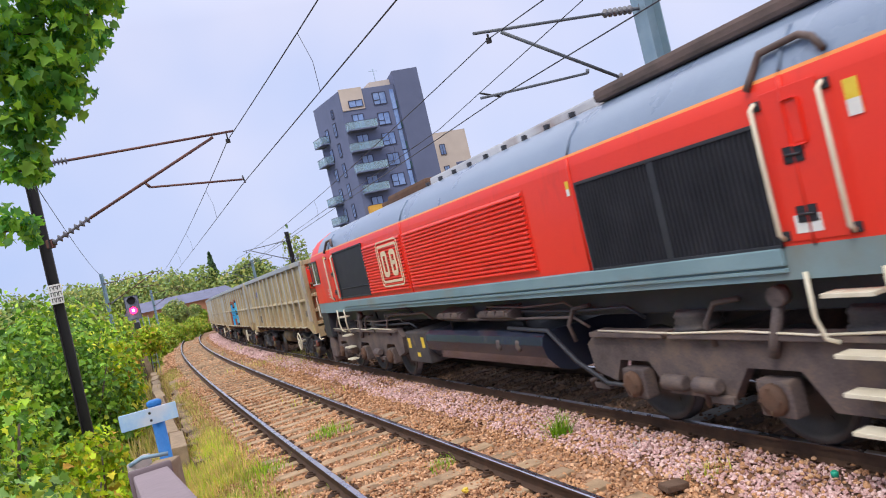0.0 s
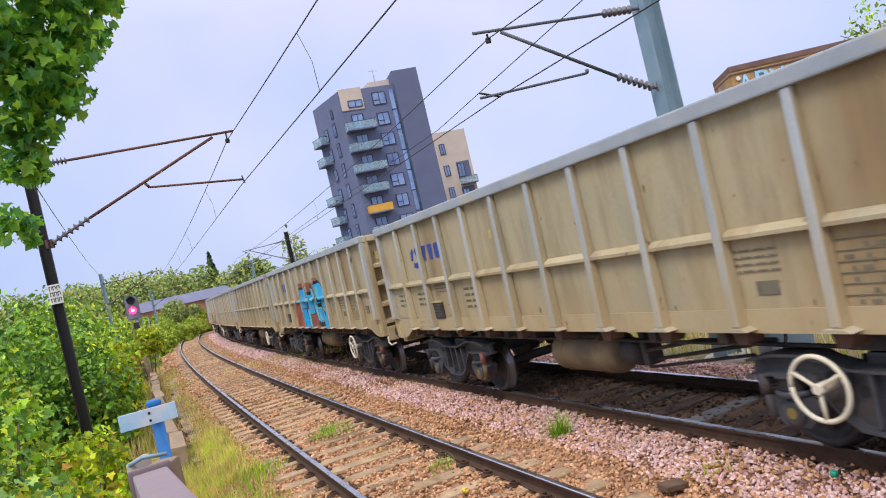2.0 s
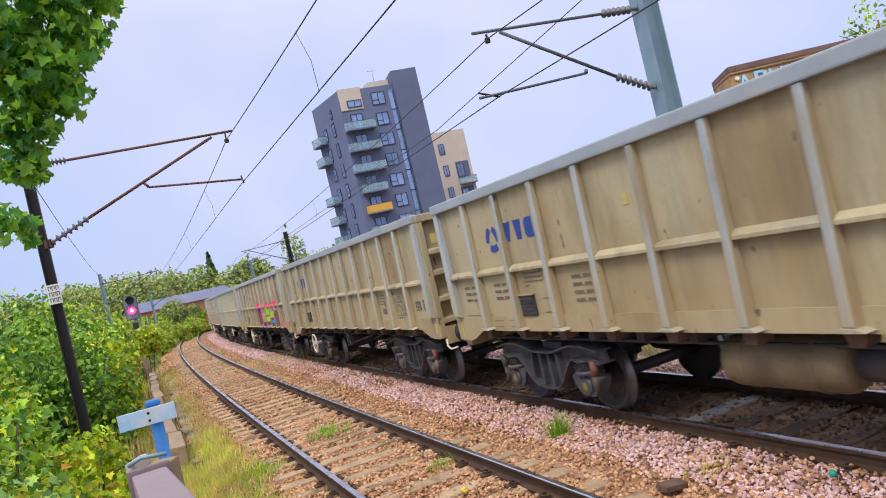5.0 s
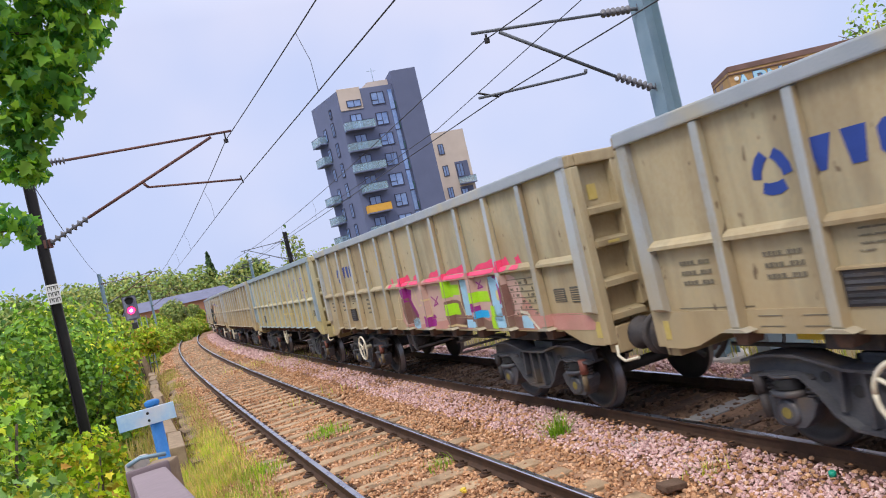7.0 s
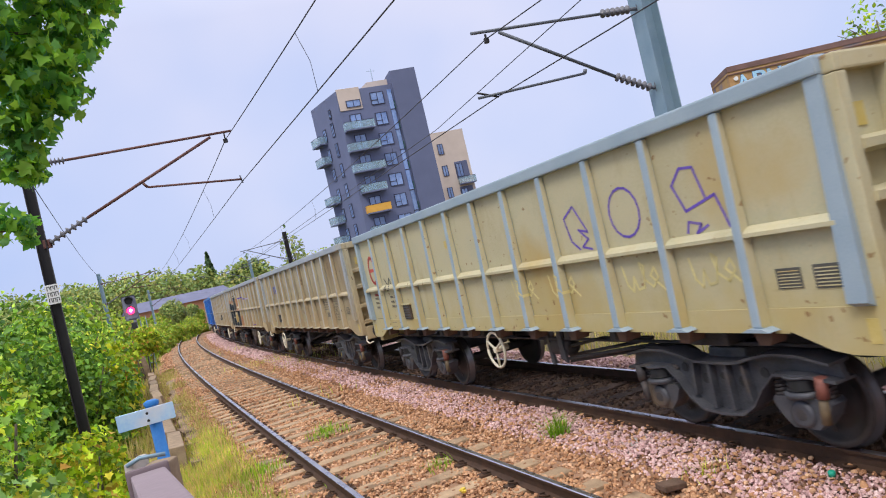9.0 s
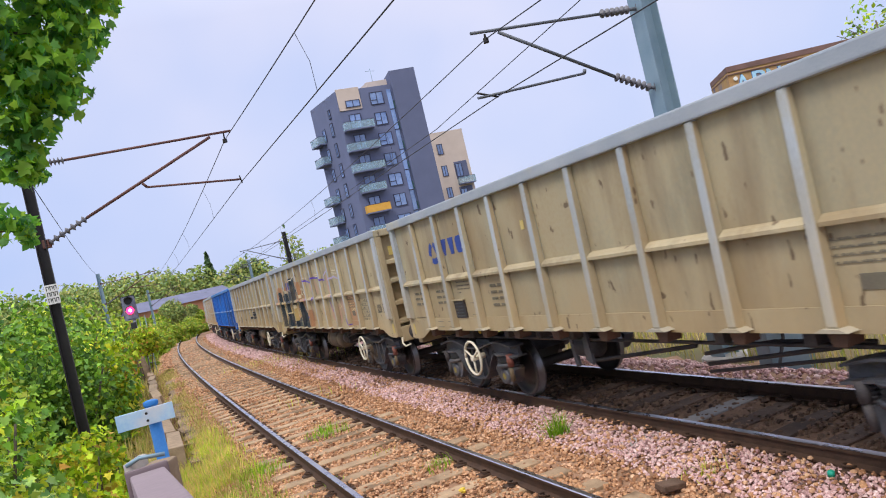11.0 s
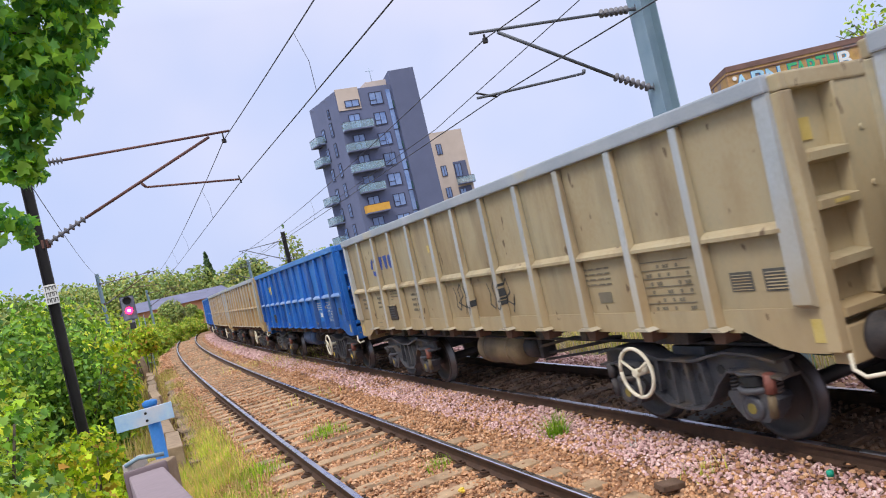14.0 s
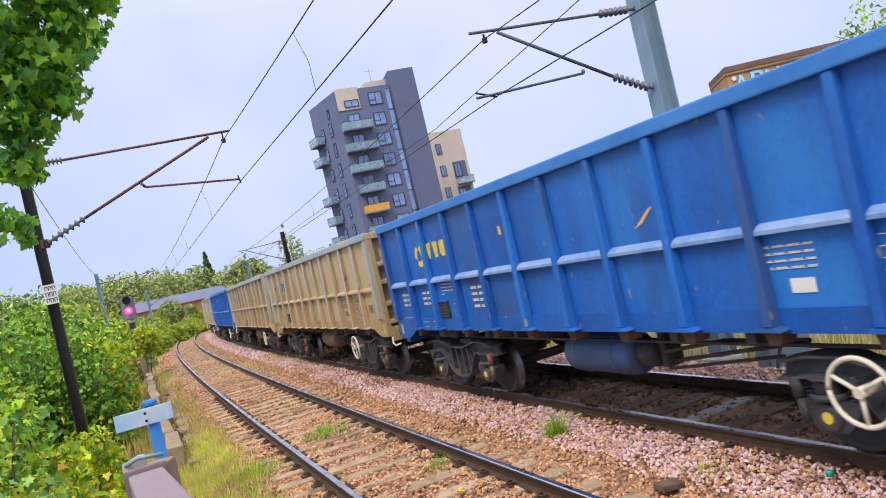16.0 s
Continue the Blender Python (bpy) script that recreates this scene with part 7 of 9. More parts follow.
def signal():
    q = on_line(44.5, -3.0)
    t = tagged(new("railway_signal"), "grey colour light signal showing a red aspect", "railway signal")
    bm = bmesh.new()
    box(bm, -0.36, 0.36, -0.02, 0.04, 2.90, 4.22, 0.09)
    part("backboard", bm, M["signal_grey"], t)
    bm = bmesh.new()
    box(bm, -0.22, 0.22, -0.05, 0.25, 2.95, 4.15, 0.05)
    part("signal_head", bm, M["signal_grey"], t)
    for z, m_ in ((3.42, "red_light"), (3.95, "black")):
        bm = bmesh.new()
        lathe(bm, [(0.20, -0.10), (0.19, -0.055), (0.17, -0.05)], 20, "y", (0, 0, z))
        ln = part("lens", bm, M[m_], t, "glowing red lens" if m_ == "red_light" else "dark lens")
        if m_ == "red_light":
            bm = bmesh.new()
            lathe(bm, [(0.08, -0.115), (0.07, -0.105)], 16, "y", (0, 0, z))
            part("lens_core", bm, M["red_core"], ln)
        bm = bmesh.new()
        arc = [radians(k * 15) for k in range(13)]
        prism(bm, [(0.23 * math.cos(a), z + 0.23 * math.sin(a)) for a in arc] + [(0.215 * math.cos(a), z + 0.215 * math.sin(a)) for a in arc[::-1]], "y", -0.35, -0.05)
        part("lens_hood", bm, M["black"], t)
    bm = bmesh.new()
    tube(bm, [(0.1, 0.05, -1.2), (0.1, 0.05, 2.9)], 0.085, 10)
    part("post", bm, M["signal_grey"], t)
    bm = bmesh.new()
    lathe(bm, [(0.13, -0.2), (0.14, 0.0), (0.10, 0.12)], 14, "y", (0.02, -0.05, 2.25))
    box(bm, -0.12, 0.16, -0.1, 0.1, 2.4, 2.75, 0.03)
    part("lower_lamp", bm, M["black"], t)
    bm = bmesh.new()
    for z in (0.4, 0.8, 1.2, 1.6, 2.0):
        tube(bm, [(0.35, 0.2, z), (0.65, 0.2, z)], 0.015, 5)
    for x in (0.35, 0.65):
        tube(bm, [(x, 0.2, -1.2), (x, 0.2, 3.0)], 0.02, 5)
    part("ladder", bm, M["galv"], t)
    v = Vector((0, 0, 0)) - q
    t.matrix_basis = pose(q.x + 0.2, q.y, -0.12, 0, 0, math.degrees(math.atan2(v.y, v.x)) + 90)
    return t


signal()

# ---- buildings ----
M["tower_grey"] = surf("tower_grey_brick", [(0.118, 0.142, 0.24), (0.15, 0.175, 0.29)], 0.8, 0, 0.4, 12, 0.05)
M["tower_dark"] = surf("tower_dark_cladding", [(0.098, 0.118, 0.205), (0.122, 0.142, 0.24)], 0.7, 0, 0.4, 12, 0.03)
M["beige"] = surf("beige_render", [(0.52, 0.44, 0.385), (0.60, 0.515, 0.455)], 0.85, 0, 0.5, 20, 0.03)
# the panes' pale blue base carries part of the sky's reflection
M["pane"] = surf("window_glass", [(0.11, 0.19, 0.42), (0.26, 0.38, 0.66)], 0.06, 0, 0.4, 3, 0.0, 0.25, 0.9)
M["frame_white"] = surf("dark_window_frame", [(0.03, 0.035, 0.07), (0.05, 0.055, 0.10)], 0.6, 0, 3, 20, 0.0)
M["teal"] = surf("balcony_glass", [(0.26, 0.42, 0.50), (0.38, 0.54, 0.62)], 0.1, 0, 2, 20, 0.0, 0.1, 0.8)
M["screen_green"] = surf("green_landing_glass", [(0.05, 0.11, 0.12), (0.09, 0.17, 0.17)], 0.15, 0, 2, 20, 0.0, 0.2, 0.8)
M["teal"].node_tree.nodes["Principled BSDF"].inputs["Alpha"].default_value = 0.42
M["balcony_orange"] = surf("balcony_screen", [(0.62, 0.33, 0.05), (0.70, 0.40, 0.08)], 0.7, 0, 2, 20, 0.0)


def face_of(a, b, top):
    """A wall's own space: x along from a to b, -y outwards, z up, so that things can be set into it."""
    a, b = Vector((a[0], a[1], 0)), Vector((b[0], b[1], 0))
    d = (b - a).normalized()
    return Matrix.Translation(a) @ Matrix.Rotation(math.atan2(d.y, d.x), 4, "Z"), (b - a).length


def window_in(parent, m, x, z, w, h, casement=True):
    bm = bmesh.new()
    box(bm, -w / 2, w / 2, 0.02, 0.06, 0, h)
    g = part("window", bm, M["pane"], parent)
    g.matrix_basis = m @ Matrix.Translation((x, -0.1, z))
    bm = bmesh.new()
    for u0, u1, v0, v1 in ((-w / 2 - 0.06, w / 2 + 0.06, -0.06, 0.03), (-w / 2 - 0.06, w / 2 + 0.06, h - 0.03, h + 0.06), (-w / 2 - 0.06, -w / 2 + 0.04, 0.03, h - 0.03), (w / 2 - 0.04, w / 2 + 0.06, 0.03, h - 0.03), (-0.04, 0.04, 0.03, h - 0.03)):
        box(bm, u0, u1, -0.03, 0.07, v0, v1)
    if casement:
        box(bm, -w / 2, 0, -0.03, 0.07, h * 0.33, h * 0.39)
    part("window_frame", bm, M["frame_white"], g)


def balcony(parent, m, x, z, w, d, screen="teal"):
    bm = bmesh.new()
    box(bm, -w / 2, w / 2, -d, 0.05, -0.18, 0.0, 0.02)
    b = part("balcony", bm, M["tower_grey"], parent)
    b.matrix_basis = m @ Matrix.Translation((x, -0.02, z))
    bm = bmesh.new()
    box(bm, -w / 2, w / 2, -d, -d + 0.04, 0.02, 1.05)
    for e in (-1, 1):
        box(bm, e * w / 2 - 0.02, e * w / 2 + 0.02, -d + 0.05, 0, 0.02, 1.05)
    part("balustrade", bm, M[screen], b)
    bm = bmesh.new()
    tube(bm, [(-w / 2, 0, 1.08), (-w / 2, -d, 1.08), (w / 2, -d, 1.08), (w / 2, 0, 1.08)], 0.035, 6)
    part("handrail", bm, M["frame_white"], b)


def tower():
    t = tagged(new("apartment_tower"), "dark grey brick apartment tower with glass balconies", "apartment building")
    A, B, C = (-9.98, 103.5), (-1.6, 106.7), (-15.0, 111.6)
    D = (B[0] + C[0] - A[0], B[1] + C[1] - A[1])
    H = 28.1
    def solid(name, pts, z0, z1, mat_):
        bm = bmesh.new()
        prism(bm, pts, "z", z0, z1)
        return part(name, bm, M[mat_], t)
    solid("wall", [A, B, D, C], -0.5, H, "tower_grey")
    # parapet roof house with beige ends
    solid("roof_house", [(-5.6, 107.6), (-2.0, 108.6), (-3.2, 111.5), (-6.8, 110.4)], H, H + 1.3, "beige")
    # tall stair block
    solid("stair_tower", [(-1.9, 105.7), (1.75, 106.6), (0.2, 112.5), (-3.4, 111.6)], -0.5, 29.8, "tower_dark")
    mf, wf = face_of(A, B, H)
    ml, wl_ = face_of(C, A, H)
    # beige corner at the top storey with a recessed terrace
    bm = bmesh.new()
    box(bm, 0.15, 3.5, -0.12, 0.3, H - 2.9, H + 0.25, 0.03)
    o = part("corner_panel", bm, M["beige"], t)
    o.matrix_basis = mf
    window_in(t, mf @ Matrix.Translation((0, -0.12, 0)), 2.2, H - 2.5, 2.0, 0.9, False)
    for k in range(9):
        z = H - 2.6 - 3.0 * k
        if k > 0:
            window_in(t, mf, 2.1, z, 1.6, 2.0)
            balcony(t, mf, 2.2, z - 0.25, (3.0, 4.3, 4.6, 4.6, 3.6, 3.4, 3.4, 3.4, 3.4)[k], 1.3, "balcony_orange" if k == 5 else "teal")
        window_in(t, mf, 5.9, z, 1.9 if k % 2 == 0 else 1.7, 1.7)
        if k > 0:
            window_in(t, ml, 6.2, z, 0.8, 1.9, False)
            window_in(t, ml, 3.2, z, 0.9, 1.7, False)
            if k != 3:
                balcony(t, ml, 1.7, z - 0.25, 3.2, 1.2)
        else:
            window_in(t, ml, 6.4, z - 0.4, 0.6, 1.2, False)
        # the glazed stair strip
        bm = bmesh.new()
        box(bm, 7.55, 8.15, -0.16, 0.1, z - 1.0, z + 1.85)
        g = part("stair_window", bm, M["pane"], t)
        g.matrix_basis = mf
        bm = bmesh.new()
        box(bm, 7.5, 8.2, -0.2, 0.0, z - 1.15, z - 1.02)
        o = part("stair_transom", bm, M["frame_white"], g)
        o.matrix_basis = Matrix.Identity(4)
        # greenish glass beside the strip
        bm = bmesh.new()
        box(bm, 8.22, 8.85, -0.10, 0.1, z - 0.95, z + 0.15)
        g = part("landing_screen", bm, M["screen_green"], t)
        g.matrix_basis = mf
    bm = bmesh.new()
    tube(bm, [(-4.6, 108.4, H + 1.3), (-4.6, 108.4, H + 3.4)], 0.04, 5)
    tube(bm, [(-5.3, 108.4, H + 3.1), (-4.0, 108.4, H + 2.9)], 0.03, 5)
    part("aerial", bm, M["galv"], t)
    return t


tower()


def beige_block():
    t = tagged(new("apartment_block"), "beige rendered apartment block with a recessed balcony", "apartment building")
    bm = bmesh.new()
    prism(bm, [(2.0, 124.5), (7.7, 126.8), (4.5, 136), (-1, 134)], "z", -0.5, 22.7)
    part("wall", bm, M["beige"], t)
    m, w = face_of((2.0, 124.5), (7.7, 126.8), 22.7)
    for k in range(6):
        window_in(t, m, 1.3, 18.9 - 4.2 * k * 0.9, 0.9, 1.7, False)
        # no opening is cut: a dark panel on the wall paints the recess's shade
        bm = bmesh.new()
        box(bm, 3.2, 5.6, -0.10, 0.05, 14.2 - 4.4 * k, 17.2 - 4.4 * k)
        o = part("recess", bm, M["tower_dark"], t)
        o.matrix_basis = m
        window_in(t, m @ Matrix.Translation((0, -0.12, 0)), 3.9, 14.6 - 4.4 * k, 1.1, 2.2, False)
        balcony(t, m, 4.7, 13.3 - 4.4 * k, 2.9, 1.1)
    return t


beige_block()

M["yard_brick"] = surf("yellow_stock_brick", [(0.36, 0.20, 0.08), (0.46, 0.29, 0.13), (0.28, 0.17, 0.09)], 0.9, 0, 2.0, 30, 0.3, stain=(0.14, 0.16, 0.24), stain_at=0.56, streak=(0.55, 0.36, 0.05), streak_at=0.52)
M["yard_roof"] = surf("rusty_roof_edge", [(0.13, 0.08, 0.07), (0.22, 0.13, 0.11)], 0.85, 0, 2, 40, 0.2)
M["brown_brick"] = surf("orange_brick", [(0.42, 0.20, 0.11), (0.52, 0.27, 0.16)], 0.9, 0, 0.6, 10, 0.1)
M["slate"] = surf("blue_grey_slates", [(0.13, 0.14, 0.22), (0.18, 0.19, 0.28)], 0.95, 0, 0.6, 10, 0.1)


def yard_building():
    t = tagged(new("yard_building"), "yellow brick yard building with graffiti under a rusty roof edge", "building")
    pts = [(12.41, 30.68), (11.85, 27.56), (16.1, 27.65), (32.0, 27.95), (32.0, 40), (17.2, 40)]
    bm = bmesh.new()
    prism(bm, pts, "z", -1.2, 6.60)
    part("wall", bm, M["yard_brick"], t)
    bm = bmesh.new()
    c = Vector((20, 33))
    prism(bm, [(a + (a - c.x) * 0.002, b + (b - c.y) * 0.006) for a, b in pts], "z", 6.60, 6.80)
    part("roof_edge", bm, M["yard_roof"], t, "rusty roof edge")
    bm = bmesh.new()
    prism(bm, [(a + (a - c.x) * 0.003, b + (b - c.y) * 0.009) for a, b in pts], "z", 6.47, 6.51)
    part("string_course", bm, M["yard_roof"], t)
    M["mint"] = surf("spray_mint", [(0.02, 0.36, 0.20), (0.08, 0.46, 0.16)], 0.6, 0, 2, 30, 0.02)
    wall_y = lambda x: 27.56 + 0.0221 * (x - 11.85)
    for word, x0, dx, m_, edge in (("ABN", 12.12, 0.58, "powder", "deep"), ("EARTH", 14.12, 0.39, "mint", "deep"), ("B", 16.1, 0.5, "white", "sky")):
        for n_, ch in enumerate(word):
            for grow, layer, mm in ((0.045, 0.006, edge), (0.02, 0.012, m_)):
                cu = bpy.data.curves.new("letter", "FONT")
                cu.body, cu.size, cu.offset, cu.extrude = ch, 0.86, grow * 0.6, 0.003
                tmp = bpy.data.objects.new("letter", cu)
                scene.collection.objects.link(tmp)
                me = bpy.data.meshes.new_from_object(tmp.evaluated_get(bpy.context.evaluated_depsgraph_get()))
                bpy.data.objects.remove(tmp)
                me.materials.clear()
                me.materials.append(M[mm])
                o = new("painted_letter", me)
                o.parent = t
                wd = max(v.co.x for v in me.vertices) - min(v.co.x for v in me.vertices)
                o.matrix_basis = Matrix.Translation((x0 + dx * n_, wall_y(x0 + dx * n_) - layer, 5.80 + (0.03 if n_ % 2 else 0))) @ Matrix.Rotation(radians(90), 4, "X") @ Matrix.Diagonal((dx * 0.95 / max(wd, 0.2), 1, 1, 1))
    for x0 in (12.15,):
        bm = bmesh.new()
        lathe(bm, [(0.08, 27.5), (0.08, 27.6)], 14, "y", (x0 - 0.05, 0, 6.3))
        part("lamp", bm, M["white"], t)
    return t


yard_building()


def terrace():
    t = tagged(new("brick_terrace"), "long orange brick terrace with blue-grey slate roof", "building")
    a, b = Vector((-47.0, 110.0)), Vector((-34.8, 120.0))
    d = (b - a).normalized()
    n = Vector((-d.y, d.x))
    c = [a, b, b + n * 9, a + n * 9]
    bm = bmesh.new()
    prism(bm, [tuple(v) for v in c], "z", -0.6, 4.15)
    part("wall", bm, M["brown_brick"], t)
    bm = bmesh.new()
    e = [a - n * 0.4, b - n * 0.4, b + n * 4.5, a + n * 4.5, b + n * 9.4, a + n * 9.4]
    vs = [bm.verts.new((*e[k], z)) for k, z in ((0, 4.1), (1, 4.1), (2, 5.7), (3, 5.7), (4, 4.1), (5, 4.1))]
    for f in ((0, 1, 2, 3), (3, 2, 4, 5), (0, 3, 5), (1, 4, 2), (0, 5, 4, 1)):
        bm.faces.new([vs[k] for k in f])
    bmesh.ops.recalc_face_normals(bm, faces=bm.faces)
    part("roof", bm, M["slate"], t)
    return t


terrace()


# ---- foliage ----
# bank leaves: wide ramps and clump noise colour in shaded gaps and highlights
M["leaf_bank"] = island("sycamore_leaves", [(0.04, 0.11, 0.013), (0.20, 0.40, 0.022), (0.48, 0.70, 0.03), (0.07, 0.19, 0.02), (0.74, 0.76, 0.05), (0.28, 0.47, 0.06), (0.13, 0.31, 0.024), (0.05, 0.14, 0.02)], 0.45, 0.4, 0.3, 0, 2.2, (0.35, 1.75))
M["leaf_pale"] = island("pale_maple_leaves", [(0.055, 0.155, 0.025), (0.21, 0.40, 0.06), (0.45, 0.60, 0.15), (0.10, 0.26, 0.045), (0.60, 0.66, 0.10), (0.14, 0.32, 0.05), (0.58, 0.42, 0.08)], 0.4, 0.45, 0.25, 0, 2.6, (0.35, 1.7))
M["leaf_bramble"] = island("bramble_leaves", [(0.080, 0.185, 0.012), (0.33, 0.52, 0.020), (0.60, 0.72, 0.030), (0.16, 0.32, 0.015), (0.76, 0.66, 0.050), (0.28, 0.46, 0.03), (0.66, 0.32, 0.060)], 0.55, 0.3, 0.35, 0, 1.8, (0.3, 1.7))
M["leaf_thorn"] = island("hawthorn_leaves", [(0.03, 0.09, 0.014), (0.11, 0.25, 0.024), (0.22, 0.43, 0.036), (0.06, 0.16, 0.024), (0.38, 0.56, 0.048)], 0.5, 0.35, 0.25, 0, 1.6, (0.4, 1.7))
M["leaf_maple"] = island("maple_leaves", [(0.075, 0.250, 0.050), (0.150, 0.400, 0.062), (0.350, 0.625, 0.037), (0.112, 0.325, 0.125), (0.450, 0.700, 0.062)], 0.45, 0.35, 0.6, 0, 8)
# distant greens lightened, so the haze is in the leaf colour
M["leaf_far"] = island("far_leaves", [(0.19, 0.30, 0.09), (0.30, 0.41, 0.11), (0.42, 0.47, 0.13), (0.23, 0.35, 0.15), (0.52, 0.48, 0.14), (0.13, 0.23, 0.09)], 0.7, 0.2, 0.25, 0, 0.5)
M["leaf_dark"] = island("conifer_needles", [(0.05, 0.10, 0.05), (0.09, 0.15, 0.07), (0.13, 0.20, 0.08)], 0.7, 0.2, 0.15, 0, 0.5)
M["leaf_hedge"] = island("hedge_leaves", [(0.186, 0.329, 0.034), (0.311, 0.478, 0.034), (0.497, 0.568, 0.057), (0.155, 0.299, 0.057), (0.652, 0.508, 0.092)], 0.6, 0.3, 0.3, 0, 2)
M["bark"] = surf("grey_brown_bark", [(0.09, 0.07, 0.055), (0.16, 0.13, 0.10)], 0.9, 0, 6, 40, 0.6)
M["grass_dry"] = island("dry_grass", [(0.50, 0.38, 0.14), (0.66, 0.52, 0.24), (0.36, 0.38, 0.07), (0.58, 0.46, 0.14), (0.24, 0.36, 0.05)], 0.7, 0.2, 0.3, 0, 3)
M["grass_green"] = island("green_grass", [(0.16, 0.36, 0.02), (0.28, 0.52, 0.03), (0.42, 0.60, 0.045)], 0.6, 0.3, 0.5, 0, 3)
M["grass_olive"] = island("weedy_grass", [(0.34, 0.56, 0.03), (0.62, 0.70, 0.07), (0.85, 0.66, 0.24), (0.40, 0.60, 0.04), (0.86, 0.64, 0.30), (0.72, 0.46, 0.18)], 0.7, 0.2, 0.5, 0, 3)

LOBED = [(0, 0), (0.20, 0.0), (0.46, 0.04), (0.32, 0.26), (0.55, 0.52), (0.28, 0.55), (0.17, 0.78), (0.0, 1.0), (-0.17, 0.78), (-0.28, 0.55), (-0.55, 0.52), (-0.32, 0.26), (-0.46, 0.04), (-0.20, 0.0)]
OVAL = [(0, 0), (0.28, 0.3), (0.22, 0.68), (0, 1.0), (-0.22, 0.68), (-0.28, 0.3)]


def leaves_mesh(name, P, D, size, outline, material, rng, parent=None, droop=0.5):
    """Leaves as small folded blades at points P that face about D."""
    n = len(P)
    o = np.array(outline)
    k = len(o)
    up = D + rng.normal(0, 0.75, (n, 3))
    up /= np.linalg.norm(up, axis=1)[:, None]
    a = np.cross(up, rng.normal(0, 1, (n, 3)))
    a /= np.linalg.norm(a, axis=1)[:, None]
    b = np.cross(up, a)
    b[:, 2] -= droop
    b /= np.linalg.norm(b, axis=1)[:, None]
    a = np.cross(b, up)
    a /= np.linalg.norm(a, axis=1)[:, None]
    sz = size * rng.uniform(0.5, 1.4, n)
    fold = np.abs(o[:, 0]) * 0.35 - (o[:, 1] - 0.5) ** 2 * 0.25
    q = P[:, None, :] + sz[:, None, None] * (a[:, None, :] * o[None, :, 0, None] + b[:, None, :] * (o[None, :, 1, None] - 0.4) + up[:, None, :] * fold[None, :, None])
    c = P[:, None, :] + sz[:, None, None] * b[:, None, :] * 0.05
    V = np.concatenate([q, c], 1).reshape(-1, 3)
    idx = np.arange(k)
    tri = np.stack([np.full(k, k), idx, (idx + 1) % k], -1)
    F = (tri[None] + (np.arange(n) * (k + 1))[:, None, None]).reshape(-1, 3)
    me = bpy.data.meshes.new(name)
    me.vertices.add(len(V))
    me.vertices.foreach_set("co", V.ravel())
    me.loops.add(len(F) * 3)
    me.loops.foreach_set("vertex_index", F.ravel().astype(np.int32))
    me.polygons.add(len(F))
    me.polygons.foreach_set("loop_start", np.arange(0, len(F) * 3, 3, dtype=np.int32))
    me.update(calc_edges=True)
    me.materials.append(material)
    ob = new(name, me)
    if parent is not None:
        ob.parent = parent
    return ob


def clump_points(rng, c, rx, rz, n, shell=0.55, lumps=9, floor=None):
    """Points in the outer part of a lumpy crown, with the way out at each."""
    lc = rng.normal(0, 1, (lumps, 3))
    lc /= np.linalg.norm(lc, axis=1)[:, None]
    lr = rng.uniform(0.35, 0.6, lumps)
    pick = rng.integers(0, lumps, n)
    d = rng.normal(0, 1, (n, 3))
    d /= np.linalg.norm(d, axis=1)[:, None]
    r = rng.uniform(shell, 1.0, n) ** 0.6
    u = lc[pick] * 0.58 + d * (lr[pick] * r)[:, None]
    P = np.array(c) + u * np.array([rx, rx, rz])
    if floor is not None:
        k = P[:, 2] > floor
        P, d = P[k], d[k]
    D = d + np.array([0, 0, 0.5])
    return P, D


def bush(name, label, c, rx, rz, n, size, outline, material, seed, category="bush", group="", floor=-2.5, lumps=9):
    rng = np.random.default_rng(seed)
    t = tagged(new(name), label, category, group)
    base = max(floor, c[2] - rz)
    bm = bmesh.new()
    rr = random.Random(seed)
    for k in range(5):
        a = rr.uniform(0, 6.28)
        e = Vector((c[0] + rx * 0.6 * math.cos(a), c[1] + rx * 0.6 * math.sin(a), c[2] + rz * rr.uniform(0.1, 0.6)))
        f = Vector((c[0] + 0.1 * math.cos(a), c[1] + 0.1 * math.sin(a), floor))
        tube(bm, [f, f.lerp(e, 0.5) + Vector((0, 0, 0.1 * rz)), e], 0.03 * rx + 0.008, 6, 0, 0.008 * rx + 0.004)
    part("stem", bm, M["bark"], t)
    P, D = clump_points(rng, c, rx, rz, n, 0.45, lumps, floor)
    leaves_mesh("leaves", P, D, size, outline, M[material], rng, t)
    return t


